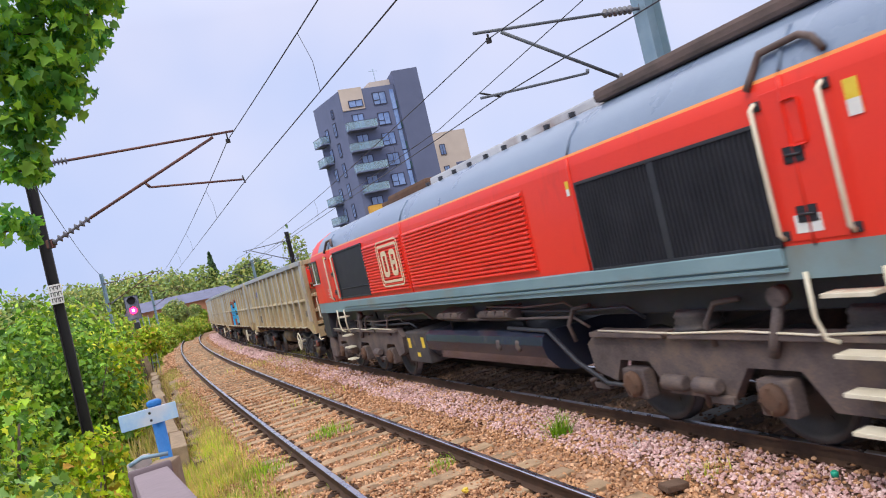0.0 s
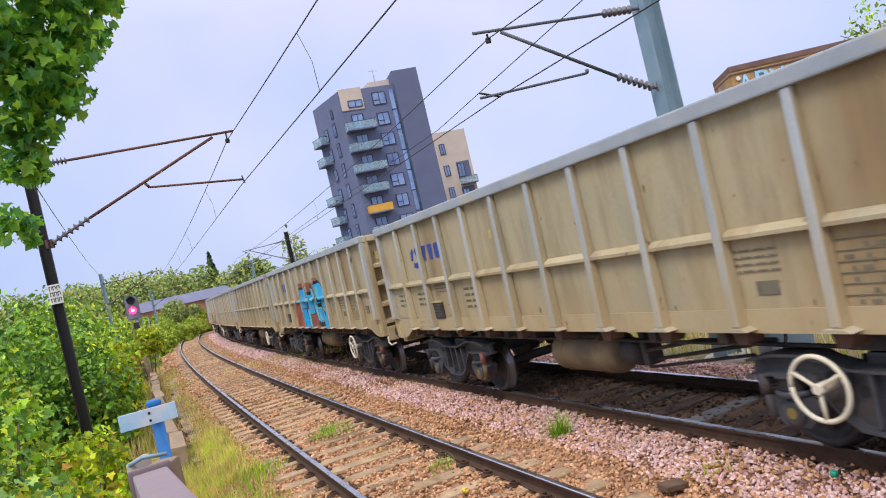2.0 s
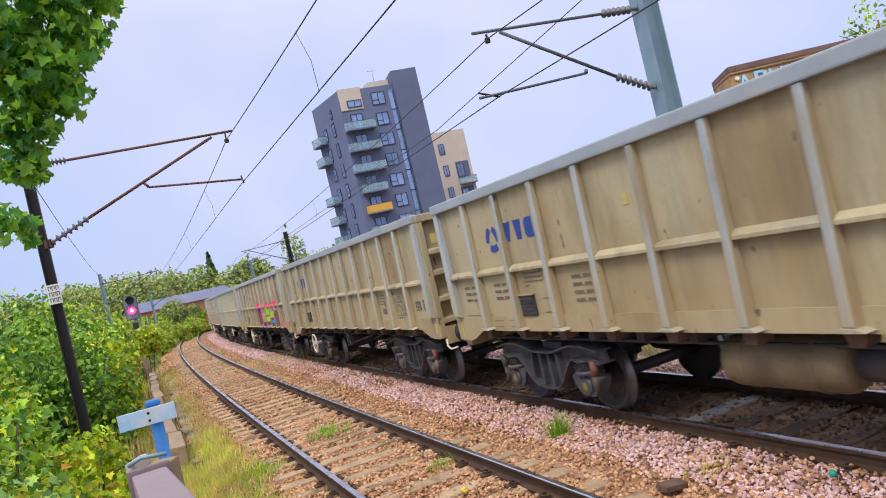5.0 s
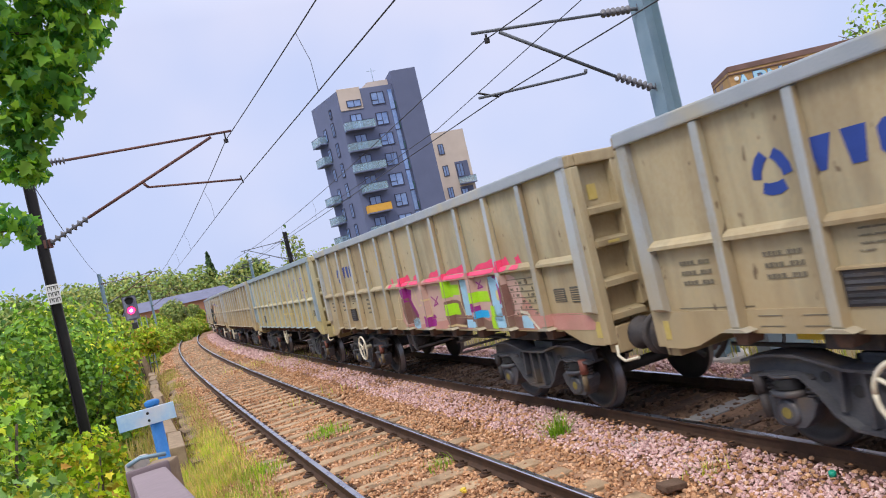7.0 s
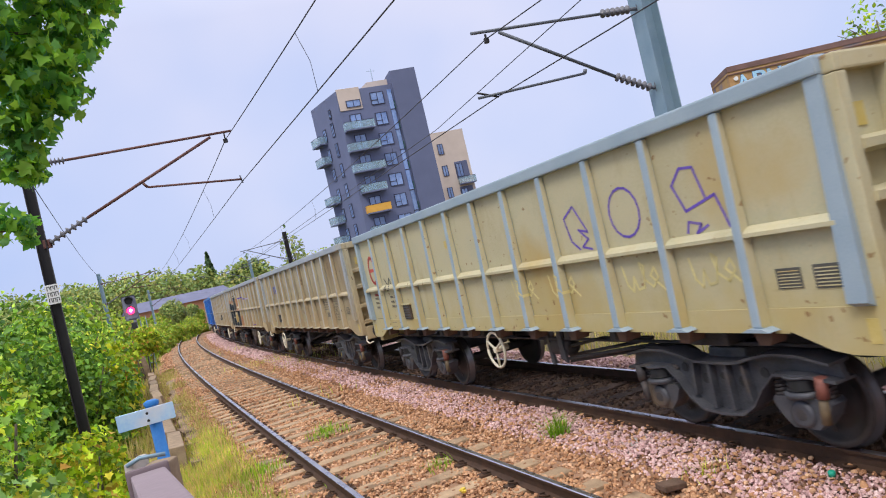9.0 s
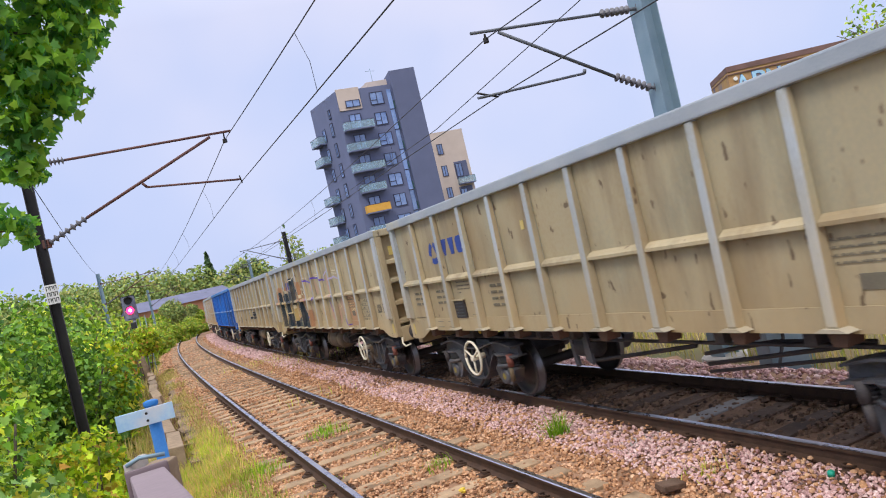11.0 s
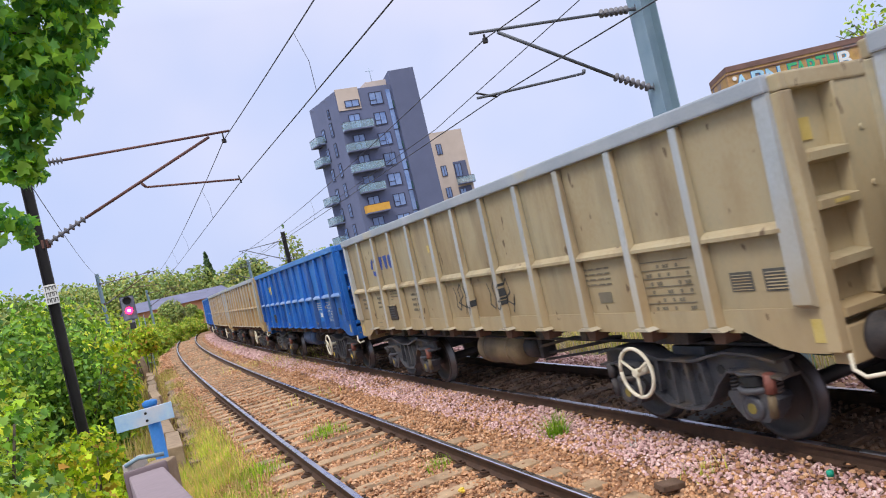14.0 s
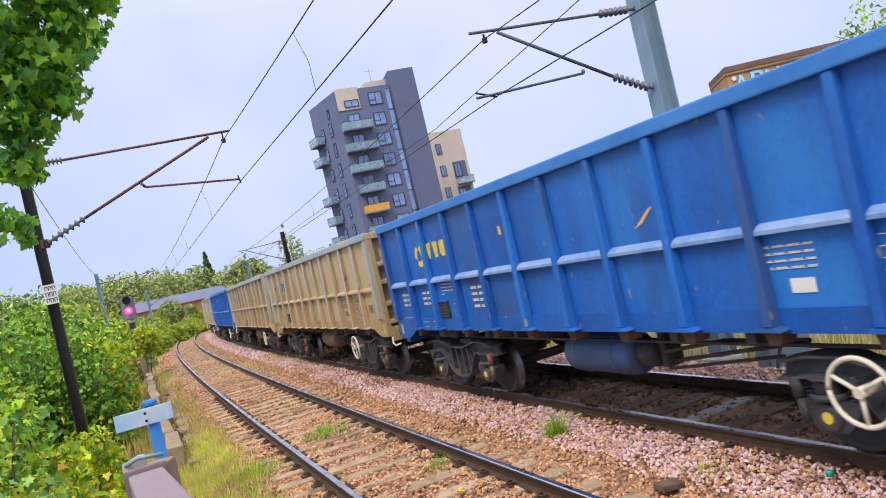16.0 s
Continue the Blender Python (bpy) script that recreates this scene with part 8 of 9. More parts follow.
BANK = [(-2.69, 3.73, 0.66, 0.72, 1.2), (-2.83, 4.12, 0.54, 0.63, 1.0), (-2.92, 4.78, 0.26, 0.54, 1.0), (-3.63, 5.03, 0.72, 0.81, 1.4), (-3.98, 5.76, 0.31, 0.72, 1.2), (-4.03, 6.91, -0.15, 0.63, 1.0), (-4.94, 6.92, 0.88, 0.99, 1.6), (-5.15, 7.38, 0.58, 0.81, 1.4), (-5.61, 8.87, -0.57, 0.63, 1.2), (-5.52, 10.09, -0.82, 0.54, 1.0), (-6.88, 9.83, 0.97, 1.17, 1.8), (-7.48, 10.64, 0.63, 0.9, 1.5), (-7.35, 11.33, -0.49, 0.72, 1.2), (-7.53, 12.97, -1.16, 0.54, 1.0), (-9.72, 18.05, 0.8, 1.6, 1.9), (-9.55, 18.22, 0.02, 1.1, 1.8), (-9.26, 18.29, -0.61, 0.85, 1.3), (-10.33, 17.71, 1.47, 1.8, 2.0), (-11.12, 20.45, 0.9, 2.0, 2.2), (-11.19, 21.51, 0.19, 1.53, 2.0), (-10.86, 21.53, -0.6, 0.85, 1.5), (-13.54, 24.51, 1.44, 2.4, 2.4), (-14.73, 27.79, 0.83, 2.4, 2.6), (-14.65, 28.87, 0.22, 1.7, 2.0), (-17.95, 35.99, 0.73, 1.87, 2.2), (-18.14, 38.11, 0.14, 1.19, 1.5), (-11.64, 18.67, 1.12, 2.6, 3.0), (-7.96, 15.58, -0.69, 0.42, 0.8), (-9.16, 18.9, -0.44, 0.42, 0.9), (-5.93, 11.01, 0.18, 0.7, 0.9), (-5.5, 9.53, 0.16, 0.8, 1.0), (-4.49, 8.37, -0.02, 0.6, 0.8), (-6.51, 12.39, -0.22, 0.6, 0.8)]
for i_, (x_, y_, z_, r_, h_) in enumerate(BANK):
    dist = math.hypot(x_, y_)
    sz_ = 0.08 if dist < 9 else (0.10 if dist < 16 else 0.16)
    n_ = int(min(4600, 1700 * (r_ + 0.2) ** 2 * (0.095 / sz_) ** 1.5))
    fl_ = float(ground_height(np.array([lie(np.array([x_]), np.array([y_]))[1][0]]))[0]) - 0.05
    bush("shrub", "dense green lineside shrub with lobed leaves", (x_, y_, z_), r_, h_, n_, sz_, OVAL if dist > 16 and i_ % 3 == 2 else LOBED, "leaf_pale" if dist < 6.5 else ("leaf_bramble" if lie(np.array([x_]), np.array([y_]))[1][0] > -4.0 or i_ % 5 == 3 else ("leaf_thorn" if i_ % 3 == 2 else "leaf_bank")), 100 + i_, "shrub", "shrubs on the bank", fl_, 14)

HEDGE = [(-19.96, 45.84, 0.42, 1.2, 1.2), (-23.12, 50.18, 0.59, 1.6, 1.1), (-23.85, 57.23, 0.41, 1.4, 1.3), (-25.52, 63.43, 0.18, 1.12, 1.2), (-28.02, 73.28, 0.22, 1.4, 1.4), (-28.87, 79.41, 0.37, 1.3, 1.2), (-32.85, 82.23, 0.29, 1.96, 2.25), (-32.69, 90.76, 0.35, 1.92, 1.76), (-38.56, 92.27, -0.04, 2.6, 3.0), (-28.66, 69.63, 0.06, 1.6, 1.76), (-30.26, 87.36, 0.0, 1.32, 1.2), (-29.47, 63.5, 1.24, 3.0, 3.0)]
for i_, (x_, y_, z_, r_, h_) in enumerate(HEDGE):
    bush("hedge_bush", "yellow-green bush beside the far curve", (x_, y_, z_), r_, h_, 2200, 0.34 if r_ > 2 else 0.24, OVAL, "leaf_hedge", 200 + i_, "bush", "bushes along the curve", -0.8, 12)


TB = [(-37.37, 98.0, 2.7, 2.2, 2.0), (-35.6, 98.0, 2.3, 1.9, 1.7), (-38.65, 95.0, 2.05, 1.6, 1.3), (-34.45, 98.0, 1.69, 1.3, 1.2), (-38.19, 90.0, 2.01, 1.4, 1.2)]
bush("shrub", "low bramble with rusty leaves at the foot of the signal", (-15.52, 36.0, 1.48), 0.95, 0.8, 2400, 0.16, OVAL, "leaf_bramble", 290, "shrub", "shrubs on the bank", -0.9, 12)
for i_, (x_, y_, z_, r_, h_) in enumerate(TB):
    bush("hedge_bush", "dark green bush before the brick terrace", (x_, y_, z_), r_, h_, 2600, 0.30, OVAL, "leaf_far" if i_ < 2 else "leaf_hedge", 260 + i_, "bush", "bushes along the curve", -0.8, 12)


def tree(name, label, c, rx, rz, n, size, material, seed, group=""):
    """A tapered trunk with limbs and a lumpy crown."""
    t = tagged(new(name), label, "tree", group)
    rr = random.Random(seed)
    bm = bmesh.new()
    zb = -0.7
    tube(bm, [(c[0], c[1], zb), (c[0] + 0.1, c[1], c[2] * 0.5), (c[0], c[1], c[2] + rz * 0.5)], 0.05 * rx, 8, 0, 0.015 * rx)
    for k in range(7):
        a = rr.uniform(0, 6.28)
        f = Vector((c[0], c[1], c[2] - rz * rr.uniform(0.0, 0.4)))
        e = Vector((c[0] + rx * 0.75 * math.cos(a), c[1] + rx * 0.75 * math.sin(a), c[2] + rz * rr.uniform(0.0, 0.6)))
        tube(bm, [f, f.lerp(e, 0.5) + Vector((0, 0, 0.15 * rz)), e], 0.022 * rx, 6, 0, 0.006 * rx)
    part("trunk", bm, M["bark"], t)
    rng = np.random.default_rng(seed)
    P, D = clump_points(rng, c, rx, rz, n, 0.5, 16, zb)
    leaves_mesh("crown", P, D, size, OVAL, M[material], rng, t)
    return t


FAR = [(-64.05, 101.48, 3.70, 9.00, 8.00), (-57.93, 99.35, 2.42, 8.00, 6.00), (-61.80, 114.37, 2.89, 9.00, 8.00), (-62.64, 125.21, 3.99, 9.00, 8.00), (-58.75, 127.08, 3.30, 9.00, 8.00), (-54.98, 128.75, 2.26, 9.00, 9.00), (-53.38, 134.82, 2.33, 9.00, 9.00), (-50.83, 141.13, 1.90, 9.00, 10.00), (-47.60, 142.25, 1.67, 8.00, 9.00), (-43.27, 143.62, 0.40, 9.00, 9.00), (-36.30, 135.21, 2.66, 6.00, 7.00), (-32.82, 136.10, -0.79, 9.00, 8.00), (-25.52, 127.47, -0.30, 8.00, 8.00), (-20.55, 128.37, 0.05, 8.00, 8.00), (-18.00, 148.92, -0.25, 9.00, 9.00), (-44.11, 78.45, 2.16, 5.00, 4.00)]
for i_, (x_, y_, z_, r_, h_) in enumerate(FAR):
    tree("tree", "distant broadleaf tree in summer leaf", (x_, y_, z_), r_, h_, 7500, 0.68, "leaf_far", 300 + i_, "distant trees")

# a dark conifer that stands above the others
t_ = tagged(new("conifer"), "dark pointed conifer among the distant trees", "tree", "distant trees")
bm = bmesh.new()
tube(bm, [(-45.4, 143, -0.7), (-45.4, 143, 13.2)], 0.3, 8, 0, 0.04)
part("trunk", bm, M["bark"], t_)
rng_ = np.random.default_rng(7)
h_ = rng_.uniform(0, 1, 900) ** 0.7
a_ = rng_.uniform(0, 6.28, 900)
r_ = 2.6 * h_ * rng_.uniform(0.5, 1, 900)
leaves_mesh("crown", np.stack([-45.4 + r_ * np.cos(a_), 143 + r_ * np.sin(a_), 13.4 - 12 * h_], -1), np.stack([np.cos(a_), np.sin(a_), np.full(900, 0.3)], -1), 0.8, OVAL, M["leaf_dark"], rng_, t_, 0.9)
tree("tree", "dark pine behind the wagons", (-36.3, 135.2, 4.0), 4.2, 6.0, 1300, 0.7, "leaf_dark", 330, "distant trees")
tree("tree", "young leafy tree behind the yard building", (20.6, 32.0, 6.9), 2.2, 2.2, 1500, 0.22, "leaf_bank", 331)
tree("tree", "young leafy tree beside the tower", (-20.2, 100.0, 6.2), 2.0, 4.5, 500, 0.5, "leaf_far", 332, "distant trees")


def maple():
    """The near maple: its trunk stands on the bank, its lowest branches hang into view."""
    t = tagged(new("maple_tree"), "leafy maple with broad lobed green leaves", "tree")
    bm = bmesh.new()
    tube(bm, [(-4.3, 2.6, -1.2), (-4.2, 2.7, 1.5), (-4.0, 2.8, 4.2), (-4.1, 2.9, 7.5)], 0.20, 10, 0, 0.06)
    part("trunk", bm, M["bark"], t)
    ends = [(-1.81, 3.79, 4.04), (-1.57, 3.9, 4.12), (-1.78, 3.8, 3.76), (-1.98, 3.71, 3.34), (-2.07, 3.67, 3.05), (-1.65, 3.86, 4.33), (-2.3, 3.4, 4.6), (-2.8, 3.0, 5.2), (-3.4, 3.6, 5.6), (-4.6, 3.4, 5.8), (-4.8, 2.2, 5.4), (-3.9, 1.9, 6.2)]
    for e in ends:
        bm = bmesh.new()
        f = Vector((-4.1, 2.75, min(e[2] - 0.3, 4.6)))
        e = Vector(e)
        tube(bm, [f, f.lerp(e, 0.5) + Vector((0, 0, 0.25)), e], 0.04, 7, 0, 0.006)
        part("limb", bm, M["bark"], t)
    rng = np.random.default_rng(11)
    PP, DD = [], []
    for (c, r, n) in (((-1.82, 3.78, 4.05), 0.33, 420), ((-1.58, 3.89, 4.18), 0.24, 200), ((-1.78, 3.80, 3.80), 0.19, 150), ((-1.96, 3.71, 3.66), 0.19, 150), ((-1.90, 3.74, 3.55), 0.12, 60), ((-2.00, 3.70, 3.37), 0.12, 60), ((-1.93, 3.73, 3.42), 0.08, 22), ((-2.08, 3.66, 3.07), 0.11, 48), ((-1.66, 3.86, 4.45), 0.32, 260),
                      ((-2.2, 3.55, 4.2), 0.45, 300), ((-2.3, 3.4, 4.75), 0.6, 320), ((-2.9, 3.0, 5.2), 0.8, 420), ((-3.5, 3.5, 5.7), 0.9, 420), ((-4.6, 3.3, 5.9), 0.9, 400), ((-4.7, 2.2, 5.5), 0.9, 400), ((-3.9, 1.9, 6.4), 0.9, 400)):
        P, D = clump_points(rng, c, r * 1.2, r * 1.15, int(n * 2.1), 0.3, 10)
        PP.append(P)
        DD.append(D)
    leaves_mesh("leaves", np.concatenate(PP), np.concatenate(DD), 0.060, LOBED, M["leaf_maple"], rng, t, 0.7)
    return t


maple()


def blades(name, label, P, h, w, material, seed, lean=0.35):
    """Grass: each blade a bent strip."""
    rng = np.random.default_rng(seed)
    n = len(P)
    a = rng.uniform(0, 6.28, n)
    d = np.stack([np.cos(a), np.sin(a), np.zeros(n)], -1)
    s_ = np.stack([-np.sin(a), np.cos(a), np.zeros(n)], -1)
    hh = h * rng.uniform(0.4, 1.25, n)
    ln = rng.uniform(0, lean, n) * 2
    V = []
    for f, ww in ((0, 1.0), (0.5, 0.8), (1.0, 0.05)):
        c = P + d * (hh * ln * f * f)[:, None] + np.array([0, 0, 1.0]) * (hh * f * (1 - 0.25 * ln * f))[:, None]
        V += [c - s_ * w * ww, c + s_ * w * ww]
    V = np.stack(V, 1).reshape(-1, 3)
    q = np.array([[0, 1, 3], [0, 3, 2], [2, 3, 5], [2, 5, 4]])
    F = (q[None] + (np.arange(n) * 6)[:, None, None]).reshape(-1, 3)
    me = bpy.data.meshes.new(name)
    me.vertices.add(len(V))
    me.vertices.foreach_set("co", V.ravel())
    me.loops.add(len(F) * 3)
    me.loops.foreach_set("vertex_index", F.ravel().astype(np.int32))
    me.polygons.add(len(F))
    me.polygons.foreach_set("loop_start", np.arange(0, len(F) * 3, 3, dtype=np.int32))
    me.update(calc_edges=True)
    me.materials.append(M[material])
    return new(name, me)


def verge(n, s0, s1, o0, o1, seed, edge=0.2):
    rng = np.random.default_rng(seed)
    s = s0 + (s1 - s0) * rng.uniform(0, 1, n) ** 1.3
    o = rng.uniform(o0, o1, n) + rng.normal(0, edge, n)
    keep = np.array([noise.noise((a * 0.5, b * 0.9, seed * 3.1)) for a, b in zip(s, o)]) > -0.28
    s, o = s[keep], o[keep]
    x, y, th = np.interp(s, LS, LX), np.interp(s, LS, LY), np.interp(s, LS, LTH)
    return np.stack([x + o * np.cos(th), y - o * np.sin(th), ground_height(o) - 0.03], -1)


tagged(blades("verge_grass", "", verge(30000, 5.5, 18, -3.2, -1.65, 1), 0.28, 0.008, "grass_olive", 1), "yellow-green verge grass beside the ballast", "grass", kind="stuff")
tagged(blades("dry_grass", "", verge(6000, 6, 60, -3.6, -2.1, 2), 0.38, 0.006, "grass_dry", 2), "dry straw-coloured grass along the shoulder", "grass", kind="stuff")
tagged(blades("low_verge_grass", "", verge(9000, 5.5, 13, -3.0, -1.7, 9), 0.2, 0.008, "grass_green", 9), "bright green grass at the foot of the ballast", "grass", kind="stuff")
tagged(blades("shoulder_straw", "", verge(9000, 10, 42, -2.1, -1.55, 12), 0.20, 0.008, "grass_dry", 12), "short straw-coloured grass on the ballast shoulder", "grass", kind="stuff")
tagged(blades("far_verge_grass", "", verge(5000, 20, 95, -4.6, -2.4, 3), 0.55, 0.016, "grass_dry", 3), "dry grass along the far curve", "grass", kind="stuff")
tagged(blades("opposite_grass", "", verge(14000, 3, 45, 6.2, 12.5, 4, 0.1), 0.55, 0.010, "grass_dry", 4), "tall dry grass beyond the train", "grass", kind="stuff")
for i_, (x_, y_, n_, h_, r_, m_) in enumerate(((0.86, 9.38, 150, 0.34, 0.07, "grass_green"), (-2.73, 12.84, 160, 0.24, 0.16, "grass_green"), (1.96, 6.96, 60, 0.20, 0.12, "grass_olive"), (-0.68, 9.28, 50, 0.16, 0.10, "grass_green"), (-3.45, 11.2, 140, 0.24, 0.16, "grass_green"), (-7.6, 29.1, 240, 0.30, 0.9, "grass_olive"), (-11.0, 41.0, 240, 0.4, 1.2, "grass_olive"),
                                               (-3.9, 17.0, 40, 0.25, 0.6, "grass_olive"), (-5.3, 26.0, 120, 0.35, 0.9, "grass_olive"), (-1.6, 10.6, 20, 0.14, 0.12, "grass_olive"), (-2.2, 9.6, 18, 0.12, 0.12, "grass_green"), (-6.2, 29.0, 120, 0.4, 0.9, "grass_dry"))):
    rng_ = np.random.default_rng(50 + i_)
    P_ = np.stack([x_ + rng_.normal(0, r_, n_), y_ + rng_.normal(0, r_, n_), np.full(n_, -0.2)], -1)
    tagged(blades("grass_tuft", "", P_, h_, 0.006, m_, 60 + i_, 0.5), "tuft of grass growing in the ballast", "grass tuft", "grass tufts in the ballast", "stuff")

# ---- small things by the line ----
M["sign_blue"] = surf("pale_blue_sign", [(0.34, 0.60, 0.92), (0.60, 0.80, 0.95)], 0.5, 0, 5, 50, 0.03, stain=(0.80, 0.80, 0.84), stain_at=0.55)
M["post_blue"] = surf("blue_post", [(0.02, 0.16, 0.50), (0.04, 0.24, 0.62)], 0.5, 0, 6, 60, 0.05)
M["lilac_grey"] = surf("worn_grey_rail", [(0.21, 0.165, 0.185), (0.28, 0.22, 0.245)], 0.8, 0, 4, 60, 0.1, stain=(0.16, 0.12, 0.13))
M["weathered"] = surf("weathered_timber", [(0.20, 0.14, 0.09), (0.36, 0.27, 0.185)], 0.9, 0, 5, 50, 0.4, 0.15)
M["concrete"] = surf("stained_concrete", [(0.20, 0.135, 0.08), (0.31, 0.22, 0.135)], 0.9, 0, 4, 50, 0.4, 0.35, stain=(0.11, 0.075, 0.045), stain_at=0.48)

# blue post with a weathered plate
t_ = tagged(new("blue_marker_post"), "blue round post with a pale weathered sign plate", "sign post")
bm = bmesh.new()
tube(bm, [(-2.21, 5.06, -0.75), (-2.21, 5.06, 1.90)], 0.042, 14)
part("post", bm, M["post_blue"], t_)
bm = bmesh.new()
lathe(bm, [(0.046, 1.885), (0.05, 1.895), (0.05, 1.915), (0.03, 1.925)], 14, "z", (-2.21, 5.06, 0))
part("cap", bm, M["post_blue"], t_)
bm = bmesh.new()
q_ = bmesh.new()
box(q_, -0.185, 0.185, -0.008, 0.008, -0.056, 0.056, 0.004)
merge(bm, q_, 0, Matrix.Translation((-2.235, 4.99, 1.825)) @ Matrix.Rotation(0.42, 4, "Z"))
part("sign_plate", bm, M["sign_blue"], t_)
for dz in (1.85, 1.80):
    bm = bmesh.new()
    lathe(bm, [(0.010, 4.972), (0.008, 4.965)], 8, "y", (-2.215, 0, dz))
    part("bolt", bm, M["mast_dark"], t_)

# worn steel parapet rail that ends just before the camera
t_ = tagged(new("parapet_rail"), "worn lilac-grey steel parapet rail with an end cap", "railing")
d_ = Vector((0.224, -0.445, 0.038)).normalized()
side_ = d_.cross(Vector((0, 0, 1))).normalized()
m_ = Matrix.Translation((-0.714, 1.543, 2.115)) @ Matrix((side_, d_, side_.cross(d_))).transposed().to_4x4()
bm = bmesh.new()
q_ = bmesh.new()
box(q_, -0.035, 0.035, 0.02, 1.25, -0.08, 0.030, 0.006)
merge(bm, q_, 0, m_)
part("rail", bm, M["lilac_grey"], t_)
bm = bmesh.new()
q_ = bmesh.new()
box(q_, -0.043, 0.043, 0.0, 0.022, -0.085, 0.040, 0.005)
merge(bm, q_, 0, m_)
part("end_cap", bm, M["lilac_grey"], t_)
bm = bmesh.new()
box(bm, -0.72, -0.66, 1.44, 1.50, -0.6, 2.05, 0.006)
box(bm, -0.22, -0.16, 0.46, 0.52, -0.6, 2.10, 0.006)
part("rail_post", bm, M["lilac_grey"], t_)

# battered timber box and concrete trough beside it
t_ = tagged(new("cable_cabinet"), "small weathered grey lineside cabinet with a timber top", "cabinet")
bm = bmesh.new()
box(bm, -1.135, -1.105, 2.30, 2.42, -0.6, 2.03, 0.006)
part("side_panel", bm, M["sleeper_pale"], t_)
bm = bmesh.new()
box(bm, -1.103, -1.015, 2.33, 2.43, -0.6, 2.00, 0.008)
part("timber_panel", bm, M["weathered"], t_)
bm = bmesh.new()
tube(bm, [(-1.12, 2.29, 2.025), (-1.08, 2.30, 2.04), (-1.01, 2.33, 2.03)], 0.007, 6)
part("hasp", bm, M["galv"], t_)

# old timbers and concrete trough along the verge
t_ = tagged(new("timber_edging"), "row of old weathered timbers edging the verge", "timber edging")
for k_ in range(9):
    s_ = 17.2 + 2.75 * k_
    q_ = on_line(s_, -2.36 - 0.012 * k_ + random.uniform(-0.05, 0.05))
    bm = bmesh.new()
    box(bm, -0.14, 0.14, -1.3, 1.3, -0.5, 0.16, 0.02)
    for v in bm.verts:
        v.co.x += 0.03 * noise.noise(v.co * 3.0 + Vector((k_, 0, 0)))
        v.co.z += 0.03 * noise.noise(v.co * 2.0 + Vector((0, k_, 0)))
    o_ = part("timber", bm, M["weathered"], t_)
    o_.matrix_basis = pose(q_.x, q_.y, -0.12, random.uniform(-2, 2), random.uniform(-9, 9), heading(s_) - 90 + random.uniform(-2.5, 2.5))
t_ = tagged(new("timber_stump"), "broken pale timber stump leaning by the shrubs", "stump")
q_ = on_line(42.5, -2.75)
bm = bmesh.new()
tube(bm, [(0, 0, -0.6), (0.02, 0, 0.3), (-0.05, 0.02, 1.0), (-0.16, 0.04, 1.5)], 0.26, 9, 0, 0.15)
for v in bm.verts:
    v.co += 0.08 * noise.noise_vector(v.co * 4.0)
part("stump", bm, M["weathered"], t_).matrix_basis = pose(q_.x, q_.y, -0.1, 0, -6, 0)
t_ = tagged(new("cable_trough"), "stained concrete cable trough beside the ballast", "cable trough")
for k_ in range(22):
    s_ = 15.8 + 1.02 * k_
    q_ = on_line(s_, -1.98 + 0.012 * k_)
    bm = bmesh.new() if k_ == 0 else None
    m_ = pose(q_.x + random.uniform(-0.06, 0.06), q_.y, -0.33 + random.uniform(-0.03, 0.03), random.uniform(-5, 5), random.uniform(-7, 7), heading(s_) + random.uniform(-7, 7))
    if k_ == 0:
        box(bm, -0.16, 0.16, -0.49, 0.49, -0.12, 0.10, 0.012)
        lid_ = part("trough_lid", bm, M["concrete"], t_)
        lid_.matrix_basis = m_ @ Matrix.Rotation(radians(-90), 4, "Z")
    else:
        share(lid_, m_ @ Matrix.Rotation(radians(-90), 4, "Z"), t_)
# grey equipment box beyond the train
t_ = tagged(new("equipment_case"), "grey lineside equipment case on the far verge", "cabinet")
bm = bmesh.new()
box(bm, 4.35, 5.0, 10.9, 11.4, -0.5, 0.55, 0.02)
part("case", bm, M["galv"], t_)
bm = bmesh.new()
tube(bm, [(4.6, 10.88, 0.5), (4.55, 10.8, 0.1), (4.3, 10.6, -0.3), (4.0, 10.4, -0.4)], 0.025, 6)
part("cable", bm, M["mast_dark"], t_)
# litter in the four-foot
t_ = tagged(new("yellow_wrapper"), "crumpled yellow wrapper between the rails", "litter")
bm = bmesh.new()
bmesh.ops.create_icosphere(bm, subdivisions=2, radius=0.06)
for v in bm.verts:
    v.co *= 0.7 + 0.6 * noise.noise(v.co * 25)
    v.co.z *= 0.6
part("wrapper", bm, M["yellow"], t_).matrix_basis = pose(-0.40, 8.03, -0.12)
t_ = tagged(new("blue_pipe_offcut"), "short blue pipe lying by a sleeper", "litter")
bm = bmesh.new()
tube(bm, [(-0.20, 7.35, -0.14), (-0.42, 7.20, -0.14)], 0.02, 8)
part("pipe", bm, M["post_blue"], t_)
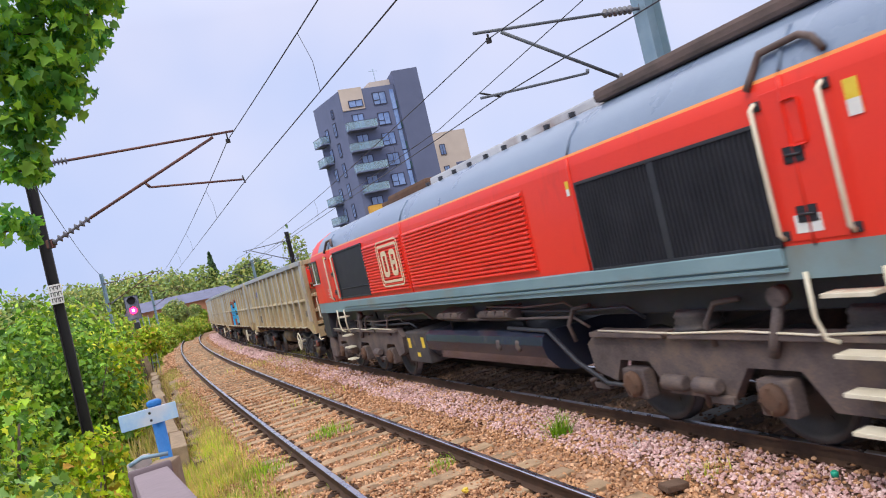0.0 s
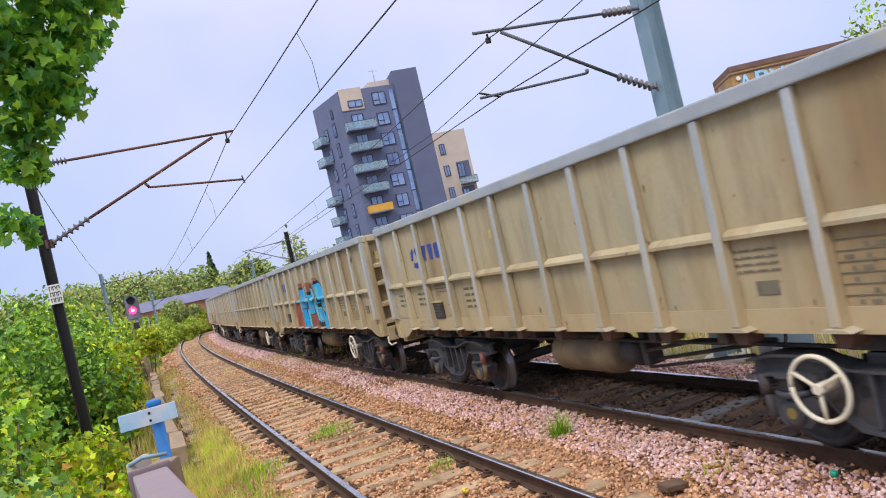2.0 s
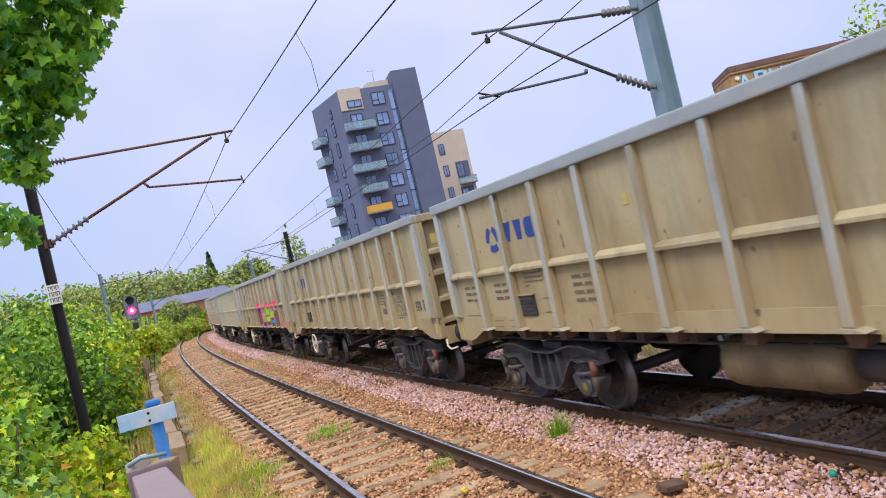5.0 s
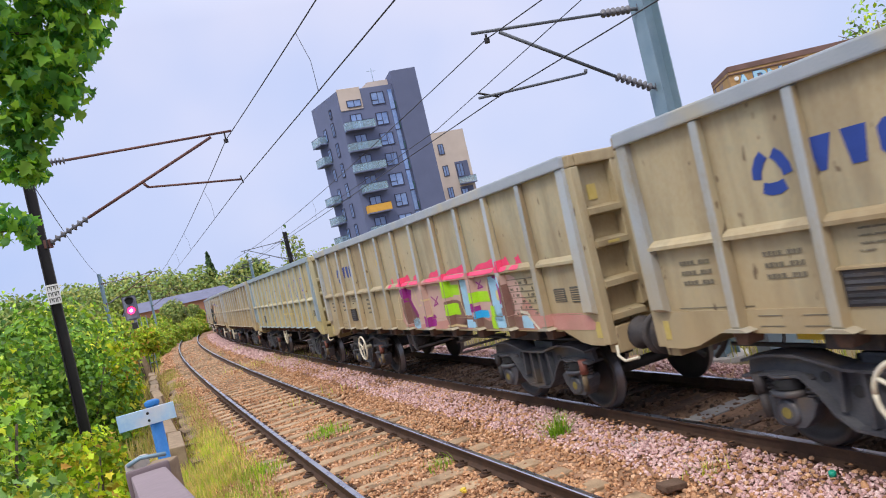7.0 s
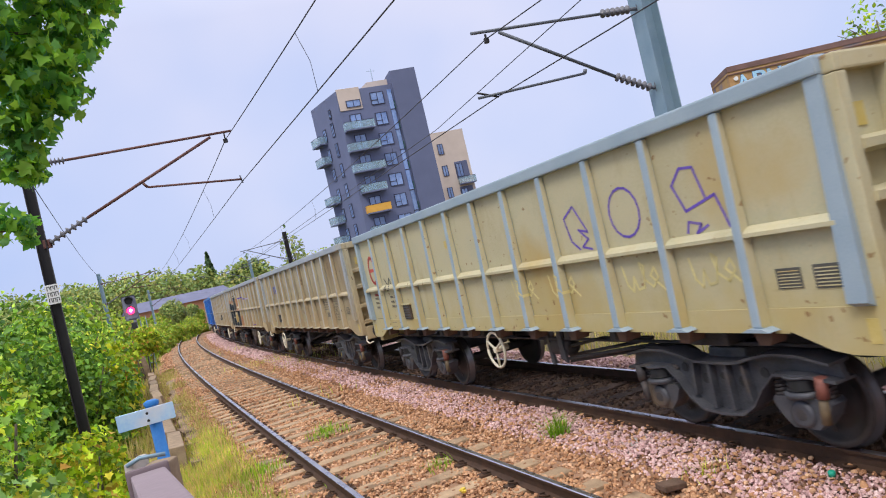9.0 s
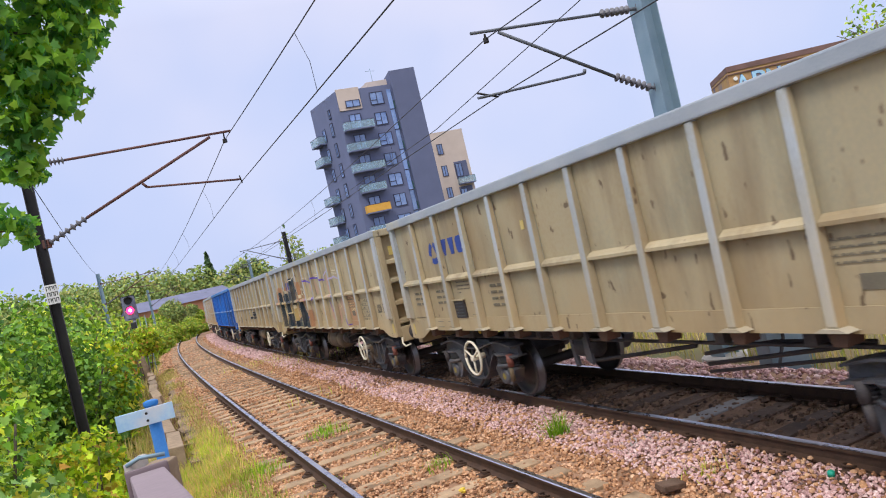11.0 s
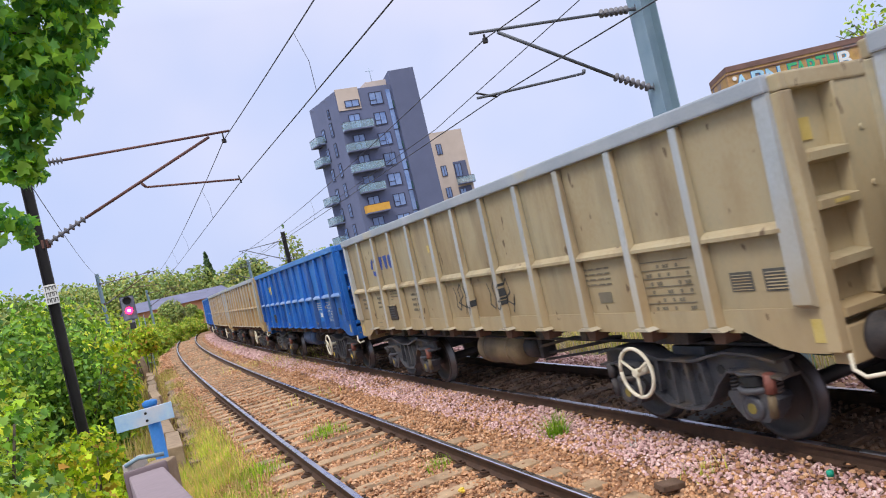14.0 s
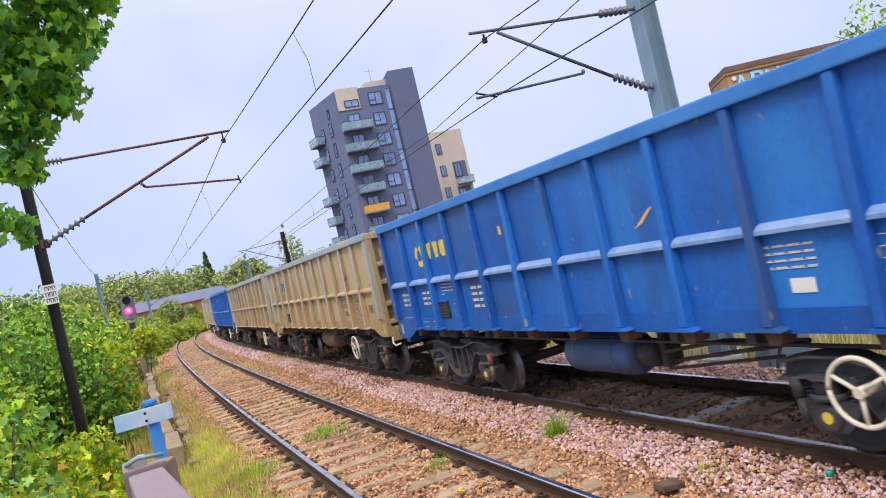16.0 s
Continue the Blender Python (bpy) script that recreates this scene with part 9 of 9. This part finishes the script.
t_ = tagged(new("slab"), "loose dark stone slab on the ballast", "stone")
bm = bmesh.new()
box(bm, -0.12, 0.12, -0.08, 0.08, -0.03, 0.03, 0.015)
part("stone", bm, M["sleeper_dark"], t_).matrix_basis = pose(1.53, 6.77, -0.11, 4, 6, 20)
t_ = tagged(new("green_cap"), "small green plastic cap against the rail", "litter")
bm = bmesh.new()
lathe(bm, [(0.03, 0.0), (0.032, 0.04), (0.02, 0.05)], 12, "z")
M["cap_green"] = surf("green_plastic", [(0.01, 0.28, 0.18), (0.02, 0.35, 0.23)], 0.4, 0, 5, 50, 0.0)
part("cap", bm, M["cap_green"], t_).matrix_basis = pose(2.74, 6.2, -0.13)


# ---- what moves ----
def run(t):
    """How far the train has gone at t seconds."""
    u = t / 10
    return 95.2499 * u + 28.0974 * u ** 2 - 59.4432 * u ** 3 + 34.5105 * u ** 4 - 6.5319 * u ** 5


def rolling(s0, half):
    """Rows of poses for a vehicle whose middle starts s0 metres along, borne at half metres either side."""
    rows = []
    for i in range(33):
        t = i * 0.5
        s = s0 - run(t)
        a, b = on_line(s - half, GAP, 0.009), on_line(s + half, GAP, 0.009)
        c = (a + b) / 2
        rows.append((t, pose(c.x, c.y, c.z, 0, 0, math.degrees(math.atan2(b.y - a.y, b.x - a.x)))))
    return rows


def motions():
    walk(LOCO, rolling(11.95, 5.9))
    # slack in the couplings sets some wagons back a little
    slack = {1: 0.12, 4: 0.05, 7: 0.09}
    for k, w in enumerate(WAGONS):
        walk(w, rolling(G0 + (k + 0.5) * PITCH + 0.42 + slack.get(k, 0.0), 4.1))
    # the wheels turn as the train rolls
    turn_rows = {}
    for ob in [LOCO] + WAGONS:
        for c in ob.children:
            for ws in c.children:
                if ws.name.startswith("wheelset"):
                    x, _, z = ws.matrix_basis.translation
                    key = (round(x, 2), round(z, 3))
                    if key not in turn_rows:
                        turn_rows[key] = [(i / 15, pose(x, 0, z, 0, -math.degrees(run(i / 15) / z), 0)) for i in range(241)]
                    walk(ws, turn_rows[key])


motions()
